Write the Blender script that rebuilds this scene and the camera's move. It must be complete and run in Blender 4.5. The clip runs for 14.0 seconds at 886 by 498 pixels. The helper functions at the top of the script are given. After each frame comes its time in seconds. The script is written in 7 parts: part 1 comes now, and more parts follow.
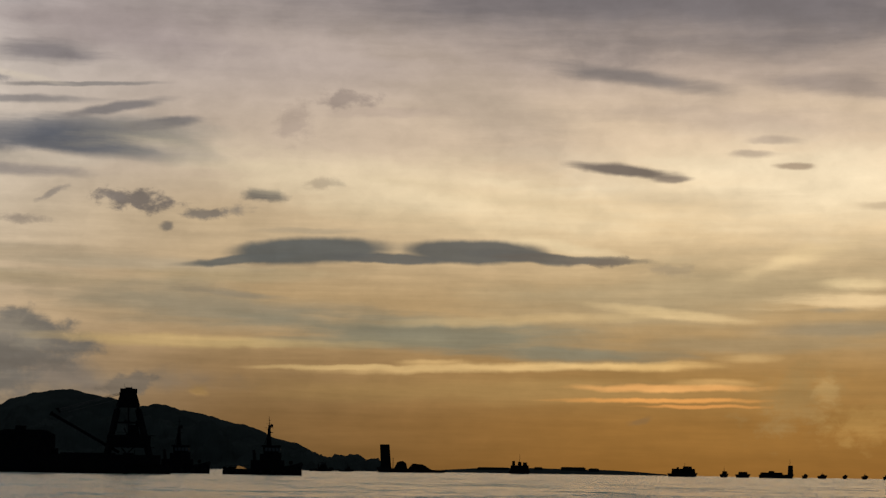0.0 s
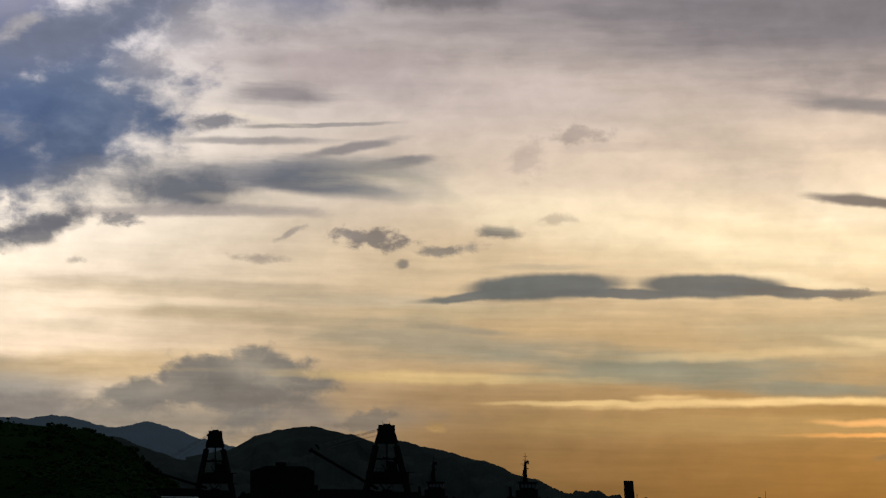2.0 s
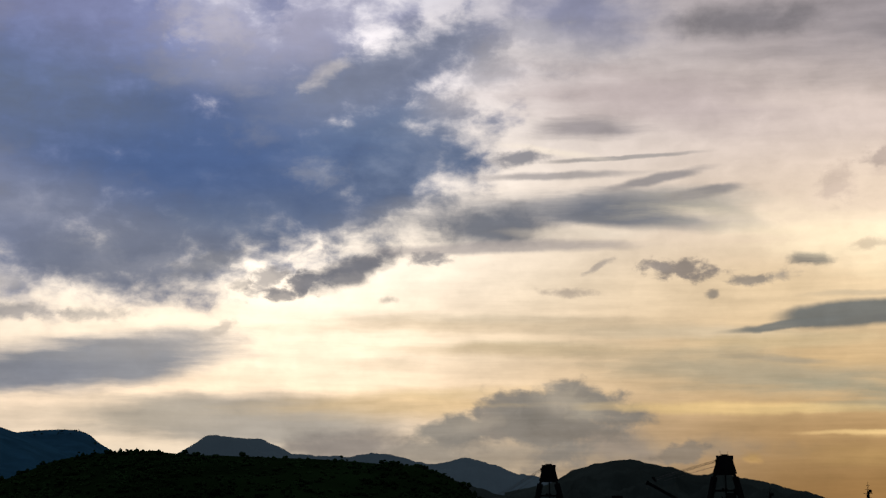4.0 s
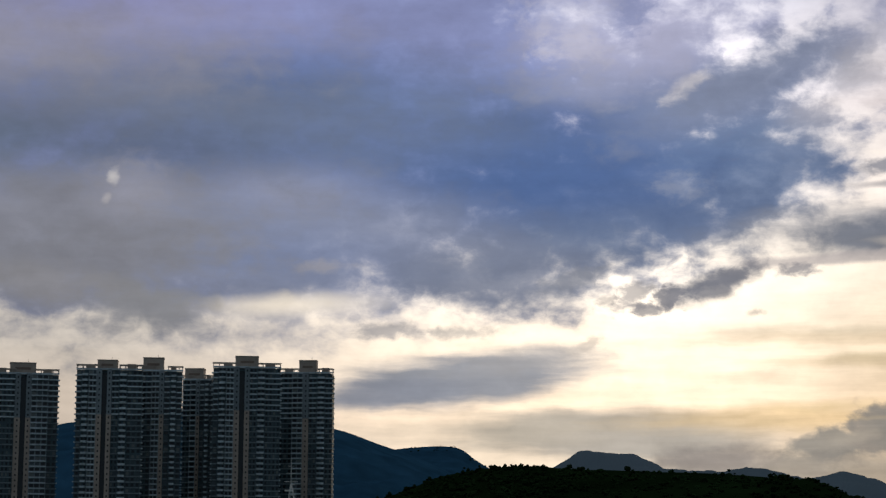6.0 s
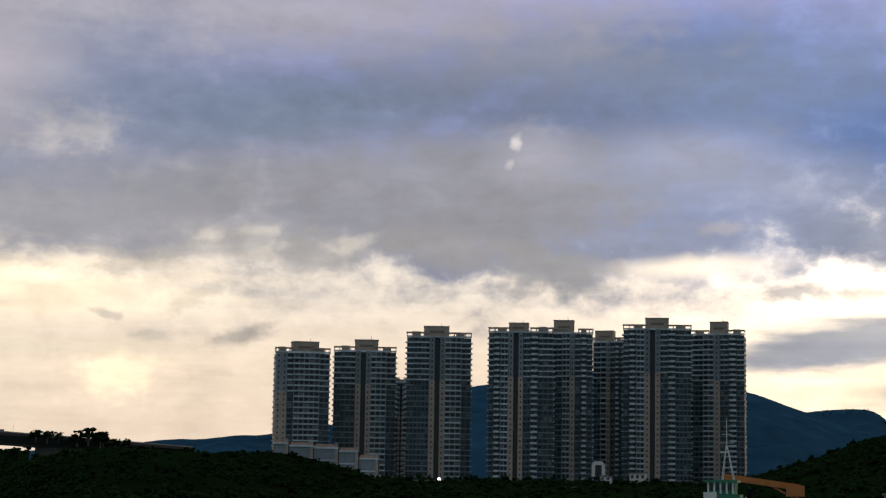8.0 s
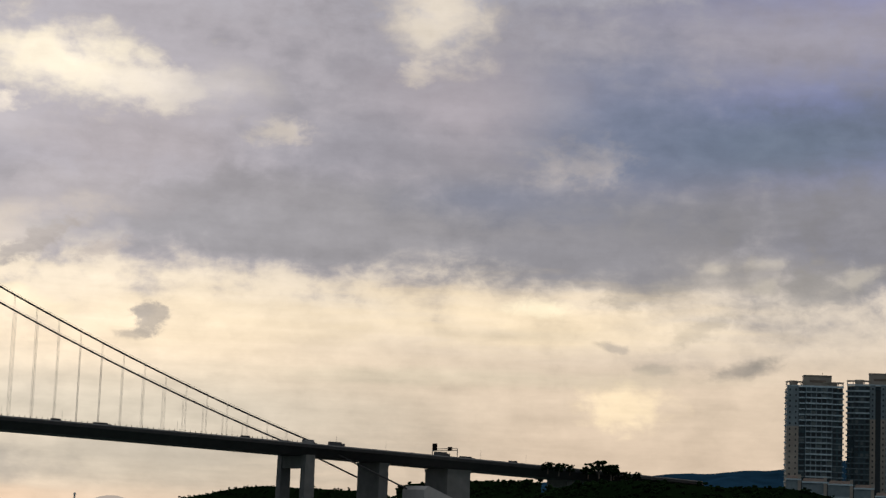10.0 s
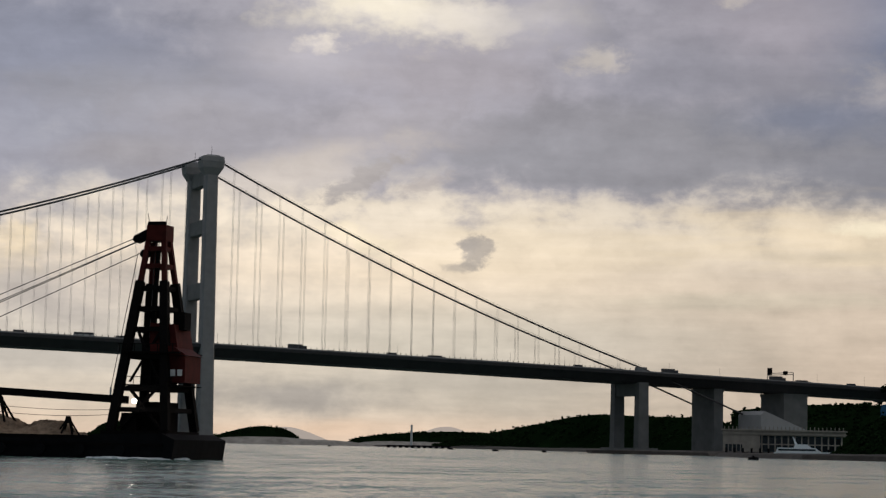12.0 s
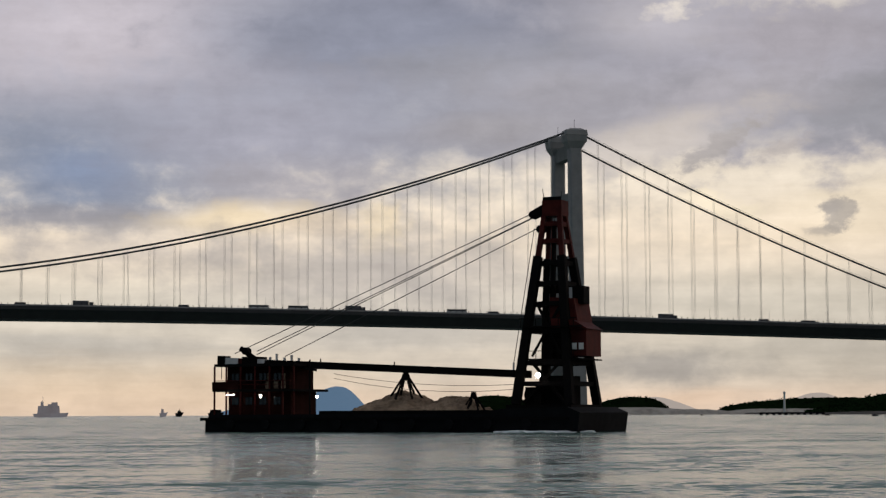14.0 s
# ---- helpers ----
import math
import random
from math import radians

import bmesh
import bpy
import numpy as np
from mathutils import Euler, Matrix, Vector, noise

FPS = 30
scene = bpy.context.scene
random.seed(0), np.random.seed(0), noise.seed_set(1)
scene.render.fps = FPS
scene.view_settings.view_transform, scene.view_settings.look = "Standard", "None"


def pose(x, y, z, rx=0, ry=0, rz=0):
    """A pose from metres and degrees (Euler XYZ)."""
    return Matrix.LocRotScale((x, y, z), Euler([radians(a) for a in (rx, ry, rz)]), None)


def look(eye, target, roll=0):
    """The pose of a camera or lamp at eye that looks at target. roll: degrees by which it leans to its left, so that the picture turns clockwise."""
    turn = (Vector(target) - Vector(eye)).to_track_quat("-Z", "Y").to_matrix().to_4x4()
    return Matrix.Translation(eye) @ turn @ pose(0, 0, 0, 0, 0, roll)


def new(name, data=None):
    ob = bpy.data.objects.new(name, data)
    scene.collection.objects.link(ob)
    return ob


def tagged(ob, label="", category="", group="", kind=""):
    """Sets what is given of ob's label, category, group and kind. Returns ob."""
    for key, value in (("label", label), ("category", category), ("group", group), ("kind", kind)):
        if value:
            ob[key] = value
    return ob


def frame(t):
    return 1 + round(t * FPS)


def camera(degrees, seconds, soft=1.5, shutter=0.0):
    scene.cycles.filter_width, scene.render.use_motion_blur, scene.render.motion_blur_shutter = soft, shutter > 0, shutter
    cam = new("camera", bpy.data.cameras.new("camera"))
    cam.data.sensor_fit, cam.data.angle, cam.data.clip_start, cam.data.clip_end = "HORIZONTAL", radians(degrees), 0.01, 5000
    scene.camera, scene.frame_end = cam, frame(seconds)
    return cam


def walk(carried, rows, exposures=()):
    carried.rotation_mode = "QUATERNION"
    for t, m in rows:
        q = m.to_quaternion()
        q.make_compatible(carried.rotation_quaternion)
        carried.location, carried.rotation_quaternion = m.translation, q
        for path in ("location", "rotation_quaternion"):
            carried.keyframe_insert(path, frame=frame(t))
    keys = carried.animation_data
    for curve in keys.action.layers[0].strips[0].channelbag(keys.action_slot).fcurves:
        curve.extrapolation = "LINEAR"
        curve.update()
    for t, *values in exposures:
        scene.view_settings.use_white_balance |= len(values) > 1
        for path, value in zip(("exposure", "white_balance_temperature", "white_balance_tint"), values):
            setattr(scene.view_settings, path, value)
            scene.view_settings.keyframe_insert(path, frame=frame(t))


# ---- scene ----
cam = camera(25.48, 14.0, soft=1.35)
# seconds, east, north, turn to the left of north, tilt up, lean
ROWS = [
    (0.0, 0.00, 0.00, 3.54, 6.47, -0.91),
    (0.5, -1.79, 1.62, 5.16, 6.65, -1.27),
    (1.0, -3.63, 3.28, 6.80, 6.67, -1.00),
    (1.5, -5.50, 4.96, 9.00, 6.96, -0.92),
    (2.0, -7.41, 6.65, 10.45, 7.41, -0.93),
    (2.2, -8.19, 7.34, 10.93, 7.43, -0.56),
    (4.3, -16.79, 14.47, 21.14, 8.64, 0.12),
    (4.5, -17.65, 15.14, 22.20, 8.87, 0.42),
    (5.0, -19.81, 16.77, 25.31, 8.86, 0.02),
    (5.5, -21.98, 18.36, 27.65, 8.99, -0.18),
    (6.0, -24.18, 19.89, 30.28, 8.70, -0.24),
    (6.5, -26.37, 21.35, 33.31, 8.42, -0.47),
    (7.0, -28.55, 22.72, 35.98, 7.77, -0.53),
    (7.5, -30.71, 24.01, 39.75, 7.61, -0.28),
    (8.0, -32.83, 25.18, 42.12, 7.51, -0.89),
    (8.5, -34.89, 26.22, 45.46, 7.69, -1.05),
    (9.0, -36.88, 27.13, 49.23, 8.20, -0.76),
    (9.2, -37.65, 27.45, 51.16, 8.44, -1.24),
    (11.3, -44.43, 28.99, 62.36, 6.33, -1.71),
    (11.5, -44.91, 28.94, 63.22, 6.10, -1.59),
    (12.0, -45.97, 28.64, 66.36, 5.75, -1.22),
    (12.5, -46.77, 28.06, 68.03, 5.01, -0.80),
    (13.0, -47.29, 27.19, 71.25, 4.70, -0.36),
    (13.5, -47.50, 26.02, 74.21, 4.96, 0.13),
    (14.0, -47.37, 24.51, 76.87, 4.81, 0.21),
]
EYE_HEIGHT = 2.2
walk(cam, [(t, pose(x, y, EYE_HEIGHT, 90 + tilt, 0, turn) @ pose(0, 0, 0, 0, 0, -lean)) for t, x, y, turn, tilt, lean in ROWS],
     exposures=[(0.0, -0.54, 6750, 10), (1.0, -0.36, 6650, 10), (2.0, -0.14, 6550, 10), (4.5, 0.08, 6500, 10), (5.0, 0.08, 6400, 10), (5.5, 0.12, 6350, 10), (6.0, 0.24, 6350, 10), (6.5, 0.45, 6450, 10), (7.0, 0.54, 6450, 10), (7.6, 0.78, 6550, 10), (8.1, 0.80, 6750, 10), (9.0, 0.67, 6900, 10), (11.5, 0.33, 6700, 10), (12.5, 0.32, 6550, 10), (14.0, 0.31, 6550, 10)])

# ---------------------------------------------------------------- sky and light
SUN_AZ, SUN_EL = -6.0, 7.0


def srgb(r, g, b):
    return tuple((c / 12.92 if c <= 0.04045 else ((c + 0.055) / 1.055) ** 2.4) for c in (r / 255, g / 255, b / 255))


world = bpy.data.worlds.new("dusk_sky")
scene.world = world
world.use_nodes = True
wt = world.node_tree
wt.nodes.clear()


def wn(kind, **settings):
    n = wt.nodes.new(kind)
    for key, value in settings.items():
        if key == "operation":
            n.operation = value
    return n


def wmath(op, a, b=None, c=None):
    n = wn("ShaderNodeMath", operation=op)
    for i, v in enumerate((a, b, c)):
        if v is None:
            continue
        if isinstance(v, (int, float)):
            n.inputs[i].default_value = v
        else:
            wt.links.new(v, n.inputs[i])
    return n.outputs[0]


def wnoise(vector, scale, detail, rough, lac=2.0):
    n = wn("ShaderNodeTexNoise")
    wt.links.new(vector, n.inputs["Vector"])
    n.inputs["Scale"].default_value, n.inputs["Detail"].default_value = scale, detail
    n.inputs["Roughness"].default_value, n.inputs["Lacunarity"].default_value = rough, lac
    return n


def wrange(value, a, b, lo=0.0, hi=1.0, smooth=True):
    n = wn("ShaderNodeMapRange")
    n.interpolation_type = "SMOOTHSTEP" if smooth else "LINEAR"
    wt.links.new(value, n.inputs["Value"])
    for key, v in (("From Min", a), ("From Max", b), ("To Min", lo), ("To Max", hi)):
        n.inputs[key].default_value = v
    return n.outputs["Result"]


def wmix(fac, a, b):
    n = wn("ShaderNodeMix")
    n.data_type = "RGBA"
    for socket, v in ((n.inputs[0], fac), (n.inputs[6], a), (n.inputs[7], b)):
        if isinstance(v, (int, float)):
            socket.default_value = v
        elif isinstance(v, tuple):
            socket.default_value = (*v, 1)
        else:
            wt.links.new(v, socket)
    return n.outputs[2]


coord = wn("ShaderNodeTexCoord")
split = wn("ShaderNodeSeparateXYZ")
wt.links.new(coord.outputs["Generated"], split.inputs[0])
az = wmath("MULTIPLY", wmath("ARCTAN2", wmath("MULTIPLY", split.outputs[0], -1.0), split.outputs[1]), 57.2958)
el = wmath("MULTIPLY", wmath("ARCSINE", split.outputs[2]), 57.2958)
flat = wn("ShaderNodeCombineXYZ")
wt.links.new(az, flat.inputs[0]), wt.links.new(el, flat.inputs[1])
place = flat.outputs[0]

# a wavering of the cloud edges, and two grains: combed out sideways, and puffed
shake = wnoise(place, 0.9, 4, 0.52)
centred = wn("ShaderNodeVectorMath", operation="SUBTRACT")
wt.links.new(shake.outputs["Color"], centred.inputs[0])
centred.inputs[1].default_value = (0.5, 0.5, 0.5)
scaled = wn("ShaderNodeVectorMath", operation="MULTIPLY")
wt.links.new(centred.outputs[0], scaled.inputs[0])
scaled.inputs[1].default_value = (0.75, 0.22, 0.0)
added = wn("ShaderNodeVectorMath", operation="ADD")
wt.links.new(place, added.inputs[0]), wt.links.new(scaled.outputs[0], added.inputs[1])
bent = added.outputs[0]
combed = wn("ShaderNodeVectorMath", operation="MULTIPLY")
wt.links.new(bent, combed.inputs[0])
combed.inputs[1].default_value = (0.20, 1.5, 1.0)
grain_s = wnoise(combed.outputs[0], 1.0, 6, 0.56).outputs["Fac"]
puffed = wn("ShaderNodeVectorMath", operation="MULTIPLY")
wt.links.new(bent, puffed.inputs[0])
puffed.inputs[1].default_value = (0.62, 0.95, 1.0)
grain_p = wnoise(puffed.outputs[0], 1.0, 8, 0.57).outputs["Fac"]
streak = wmath("MULTIPLY", wmath("SUBTRACT", 0.5, grain_s), 5.0)
puff = wmath("MULTIPLY", wmath("SUBTRACT", 0.5, grain_p), 5.2)
tufted = wn("ShaderNodeVectorMath", operation="MULTIPLY")
wt.links.new(bent, tufted.inputs[0])
tufted.inputs[1].default_value = (1.7, 2.6, 1.0)
grain_t = wnoise(tufted.outputs[0], 1.0, 6, 0.6).outputs["Fac"]
tuft = wmath("MULTIPLY", wmath("SUBTRACT", 0.5, grain_t), 5.0)


def height_ramp(stops):
    n = wn("ShaderNodeValToRGB")
    wt.links.new(wmath("DIVIDE", el, 20.0), n.inputs[0])
    ramp = n.color_ramp
    ramp.interpolation = "EASE"
    while len(ramp.elements) < len(stops):
        ramp.elements.new(0.5)
    for e, (h, rgb) in zip(ramp.elements, stops):
        e.position, e.color = h / 20.0, (*srgb(*rgb), 1)
    return n.outputs[0]


# the clear and veiled sky behind the clouds, by height, from the sunset round to the south-west
sunset = height_ramp([(0.0, (118, 80, 38)), (1.2, (132, 92, 46)), (2.6, (150, 113, 66)), (4.5, (174, 146, 106)), (7.5, (230, 204, 164)), (10.0, (226, 203, 176)), (12.0, (186, 169, 158)), (15.0, (132, 125, 132))])
golden = height_ramp([(0.0, (102, 78, 50)), (1.2, (124, 96, 64)), (2.8, (158, 128, 92)), (4.6, (196, 166, 124)), (7.0, (214, 189, 154)), (9.5, (215, 196, 178)), (12.0, (204, 189, 182)), (15.0, (164, 155, 157))])
middle = height_ramp([(0.0, (190, 174, 156)), (2.0, (206, 190, 168)), (3.6, (238, 212, 182)), (5.5, (244, 223, 197)), (8.0, (249, 235, 217)), (11.0, (244, 234, 225)), (13.5, (234, 227, 227)), (17.0, (184, 184, 198))])
homes = height_ramp([(0.0, (194, 176, 160)), (2.0, (206, 188, 170)), (4.0, (212, 195, 177)), (6.5, (214, 203, 190)), (8.5, (168, 165, 168)), (11.0, (142, 146, 162)), (14.0, (152, 155, 171)), (17.0, (166, 167, 180))])
strait = height_ramp([(0.0, (206, 184, 164)), (1.4, (198, 186, 170)), (3.0, (198, 190, 177)), (5.0, (224, 208, 187)), (6.8, (219, 207, 190)), (8.5, (154, 152, 157)), (11.0, (146, 145, 153)), (15.0, (156, 154, 163))])
open_sky = wmix(wrange(az, -4.0, 13.0), sunset, golden)
open_sky = wmix(wrange(az, 9.0, 24.0), open_sky, middle)
open_sky = wmix(wrange(az, 26.0, 42.0), open_sky, homes)
open_sky = wmix(wrange(az, 52.0, 66.0), open_sky, strait)
clouds = []


def cloud(turn, height, half_width, half_height, tilt, rgb, cover, soft, ragged, grain):
    """One cloud: where it stands in degrees, its half sizes, lean, colour, density, softness and raggedness."""
    reach = (1.05 + soft * 0.5 + ragged) * math.hypot(half_width * math.cos(radians(tilt)), half_height * math.sin(radians(tilt))) + 0.5
    clouds.append((turn - reach, turn + reach, turn, height, half_width, half_height, tilt, rgb, cover, soft, ragged, grain))


def cloud_group():
    g = bpy.data.node_groups.new("cloud", "ShaderNodeTree")
    for name, kind in (("Place", "NodeSocketVector"), ("Grain", "NodeSocketFloat"), ("Under", "NodeSocketColor"), ("Location", "NodeSocketVector"), ("Lean", "NodeSocketVector"),
                       ("Size", "NodeSocketVector"), ("Colour", "NodeSocketColor"), ("Ragged", "NodeSocketFloat"), ("Outer", "NodeSocketFloat"), ("Inner", "NodeSocketFloat"), ("Cover", "NodeSocketFloat")):
        g.interface.new_socket(name, in_out="INPUT", socket_type=kind)
    g.interface.new_socket("Sky", in_out="OUTPUT", socket_type="NodeSocketColor")
    i, o = g.nodes.new("NodeGroupInput"), g.nodes.new("NodeGroupOutput")
    m, r, e = g.nodes.new("ShaderNodeMapping"), g.nodes.new("ShaderNodeVectorMath"), g.nodes.new("ShaderNodeMath")
    f, x = g.nodes.new("ShaderNodeMapRange"), g.nodes.new("ShaderNodeMix")
    m.vector_type, r.operation, e.operation, f.interpolation_type, x.data_type = "TEXTURE", "LENGTH", "MULTIPLY_ADD", "SMOOTHSTEP", "RGBA"
    f.inputs["To Min"].default_value = 0.0
    for a, b in ((i.outputs["Place"], m.inputs["Vector"]), (i.outputs["Location"], m.inputs["Location"]), (i.outputs["Lean"], m.inputs["Rotation"]), (i.outputs["Size"], m.inputs["Scale"]),
                 (m.outputs[0], r.inputs[0]), (i.outputs["Grain"], e.inputs[0]), (i.outputs["Ragged"], e.inputs[1]), (r.outputs["Value"], e.inputs[2]),
                 (e.outputs[0], f.inputs["Value"]), (i.outputs["Outer"], f.inputs["From Min"]), (i.outputs["Inner"], f.inputs["From Max"]), (i.outputs["Cover"], f.inputs["To Max"]),
                 (f.outputs["Result"], x.inputs[0]), (i.outputs["Under"], x.inputs[6]), (i.outputs["Colour"], x.inputs[7]), (x.outputs[2], o.inputs["Sky"])):
        g.links.new(a, b)
    return g


CLOUD = cloud_group()


def cloud_bank(low, high):
    """All the clouds that reach into the sky between two directions, as one group of nodes."""
    g = bpy.data.node_groups.new("cloud_bank", "ShaderNodeTree")
    for name, kind in (("Place", "NodeSocketVector"), ("streak", "NodeSocketFloat"), ("puff", "NodeSocketFloat"), ("tuft", "NodeSocketFloat"), ("Under", "NodeSocketColor")):
        g.interface.new_socket(name, in_out="INPUT", socket_type=kind)
    g.interface.new_socket("Sky", in_out="OUTPUT", socket_type="NodeSocketColor")
    i, o = g.nodes.new("NodeGroupInput"), g.nodes.new("NodeGroupOutput")
    under, shift = i.outputs["Under"], (low + 20) * 1e-5
    for a, b, turn, height, half_width, half_height, tilt, rgb, cover, soft, ragged, grain in clouds:
        if b <= low or a >= high:
            continue
        n = g.nodes.new("ShaderNodeGroup")
        n.node_tree = CLOUD
        n.inputs["Location"].default_value = (turn + shift, height + shift, shift)
        n.inputs["Lean"].default_value = (0, 0, radians(tilt))
        n.inputs["Size"].default_value = (half_width + shift, half_height, 1000.0)
        n.inputs["Colour"].default_value = (*srgb(*rgb), 1)
        n.inputs["Ragged"].default_value, n.inputs["Cover"].default_value = ragged + shift, cover
        n.inputs["Outer"].default_value, n.inputs["Inner"].default_value = 1.0 + soft * 0.5 + shift, 1.0 - soft * 0.5
        g.links.new(i.outputs["Place"], n.inputs["Place"]), g.links.new(i.outputs[grain], n.inputs["Grain"]), g.links.new(under, n.inputs["Under"])
        under = n.outputs["Sky"]
    g.links.new(under, o.inputs["Sky"])
    return g


cloud(83.24, 9.90, 10.82, 3.72, 0.0, (143, 145, 158), 0.9, 1.12, 0.32, "puff")
cloud(62.26, 11.25, 13.45, 3.90, -0.1, (158, 155, 164), 0.95, 0.53, 0.32, "puff")
cloud(47.29, 11.85, 12.08, 4.70, -0.7, (136, 136, 147), 0.95, 0.96, 0.28, "puff")
cloud(38.55, 10.70, 6.61, 3.92, 0.4, (123, 125, 137), 0.9, 1.12, 0.28, "puff")
cloud(36.63, 13.27, 15.15, 5.14, -0.5, (113, 122, 160), 0.97, 0.53, 0.28, "puff")
cloud(35.71, 9.55, 10.00, 2.78, -0.7, (115, 122, 145), 0.93, 0.96, 0.32, "puff")
cloud(24.35, 12.63, 3.69, 1.64, 0.9, (92, 101, 129), 0.9, 1.28, 0.4, "puff")
cloud(25.71, 10.49, 4.84, 2.22, 0.6, (71, 88, 121), 0.95, 0.96, 0.36, "puff")
cloud(21.35, 11.11, 2.73, 1.97, -8.6, (87, 103, 132), 0.95, 0.96, 0.4, "puff")
cloud(23.04, 9.65, 2.49, 0.99, 0.8, (80, 93, 119), 0.9, 1.12, 0.4, "puff")
cloud(26.04, 9.01, 2.50, 0.86, 0.3, (89, 99, 119), 0.9, 1.12, 0.32, "puff")
cloud(28.71, 8.01, 3.17, 1.07, -0.1, (100, 106, 123), 0.93, 0.96, 0.4, "puff")
cloud(26.38, 7.77, 1.00, 0.26, -14.8, (111, 113, 122), 0.8, 1.12, 0.53, "tuft")
cloud(39.21, 7.33, 3.72, 0.65, -1.4, (116, 122, 147), 0.92, 1.12, 0.4, "puff")
cloud(35.17, 7.68, 2.14, 0.46, -9.0, (116, 120, 136), 0.85, 1.28, 0.48, "puff")
cloud(34.12, 12.62, 7.23, 1.80, 5.1, (51, 79, 130), 0.92, 1.95, 0.28, "puff")
cloud(27.72, 10.82, 4.19, 1.32, 8.0, (63, 84, 124), 0.75, 1.95, 0.32, "puff")
cloud(39.83, 15.54, 5.81, 1.27, -2.6, (144, 143, 183), 0.75, 1.95, 0.32, "puff")
cloud(30.12, 15.40, 2.89, 1.46, -0.4, (109, 113, 146), 0.75, 1.95, 0.4, "puff")
cloud(35.24, 10.46, 2.32, 0.62, -1.3, (135, 137, 155), 0.7, 1.95, 0.56, "puff")
cloud(31.40, 9.31, 2.51, 0.82, -0.6, (117, 121, 137), 0.6, 1.95, 0.56, "puff")
cloud(38.12, 8.42, 4.58, 0.81, -1.4, (103, 115, 147), 0.75, 1.95, 0.4, "puff")
cloud(39.63, 10.07, 1.29, 0.65, -2.2, (144, 146, 168), 0.7, 1.95, 0.48, "puff")
cloud(34.99, 7.03, 1.97, 0.26, -3.0, (218, 205, 186), 0.85, 1.76, 0.56, "puff")
cloud(33.87, 8.15, 0.66, 0.15, -1.0, (149, 145, 149), 0.6, 1.68, 0.7, "tuft")
cloud(21.49, 13.32, 3.64, 0.95, -17.9, (103, 112, 137), 0.93, 1.12, 0.48, "puff")
cloud(18.25, 13.31, 1.39, 0.36, -12.7, (154, 154, 166), 0.75, 1.6, 0.72, "puff")
cloud(23.84, 14.26, 2.02, 0.75, -8.7, (132, 134, 157), 0.6, 1.92, 0.48, "puff")
cloud(23.08, 13.35, 0.67, 0.23, -33.4, (189, 182, 180), 0.7, 1.4, 0.53, "tuft")
cloud(24.34, 15.08, 2.86, 1.08, -13.4, (146, 145, 165), 0.9, 1.76, 0.64, "puff")
cloud(24.67, 15.66, 0.59, 0.91, 39.4, (109, 115, 147), 0.75, 1.4, 0.7, "tuft")
cloud(26.55, 15.59, 1.02, 0.98, 0.2, (169, 166, 178), 0.5, 1.82, 0.79, "tuft")
cloud(26.21, 14.52, 0.85, 0.36, 0.3, (160, 157, 170), 0.6, 1.82, 0.79, "tuft")
cloud(26.04, 13.38, 1.52, 0.49, 0.4, (137, 138, 156), 0.55, 1.95, 0.72, "puff")
cloud(23.28, 10.48, 0.60, 0.30, 0.7, (127, 131, 145), 0.5, 1.95, 0.79, "tuft")
cloud(23.47, 7.27, 0.63, 0.33, -21.5, (106, 105, 111), 0.92, 0.98, 0.7, "tuft")
cloud(21.90, 7.83, 0.76, 0.21, -19.2, (112, 110, 116), 0.92, 0.98, 0.62, "tuft")
cloud(24.72, 7.35, 0.60, 0.30, -39.5, (128, 124, 125), 0.75, 1.26, 0.88, "tuft")
cloud(24.22, 6.92, 0.43, 0.18, 0.3, (117, 114, 116), 0.85, 0.98, 0.7, "tuft")
cloud(25.35, 7.19, 0.30, 0.13, 0.1, (144, 138, 133), 0.65, 1.4, 0.7, "tuft")
cloud(21.17, 6.79, 0.28, 0.08, 0.6, (154, 145, 135), 0.65, 1.4, 0.62, "tuft")
cloud(15.65, 15.14, 2.02, 0.96, 3.1, (127, 130, 156), 0.93, 1.6, 0.36, "puff")
cloud(16.98, 14.64, 0.82, 0.32, 2.6, (161, 159, 169), 0.7, 1.4, 0.7, "tuft")
cloud(29.85, 4.87, 3.89, 0.72, -7.2, (124, 126, 133), 0.97, 0.88, 0.28, "streak")
cloud(31.83, 4.50, 2.14, 0.43, -3.4, (118, 121, 131), 0.9, 1.0, 0.32, "streak")
cloud(27.71, 5.46, 1.82, 0.30, -8.0, (143, 140, 140), 0.7, 1.6, 0.48, "puff")
cloud(31.85, 6.29, 0.99, 0.21, -0.6, (148, 143, 142), 0.85, 1.26, 0.53, "tuft")
cloud(29.70, 6.27, 0.91, 0.15, -0.4, (160, 153, 146), 0.75, 1.4, 0.53, "tuft")
cloud(24.74, 3.25, 4.41, 0.75, 0.1, (144, 138, 130), 0.95, 0.88, 0.28, "streak")
cloud(29.02, 3.40, 3.29, 0.49, -0.2, (167, 156, 140), 0.59, 1.6, 0.43, "streak")
cloud(18.33, 6.23, 2.88, 0.16, 1.0, (183, 169, 145), 0.51, 1.6, 0.54, "streak")
cloud(16.90, 5.48, 2.54, 0.15, 1.0, (193, 178, 148), 0.59, 1.6, 0.54, "streak")
cloud(21.61, 4.87, 1.14, 0.16, 0.4, (188, 172, 146), 0.41, 1.6, 0.54, "streak")
cloud(19.99, 4.05, 1.94, 0.16, 0.4, (185, 169, 140), 0.51, 1.6, 0.54, "streak")
cloud(26.05, 5.91, 0.46, 0.15, -29.8, (166, 156, 146), 0.6, 1.4, 0.7, "tuft")
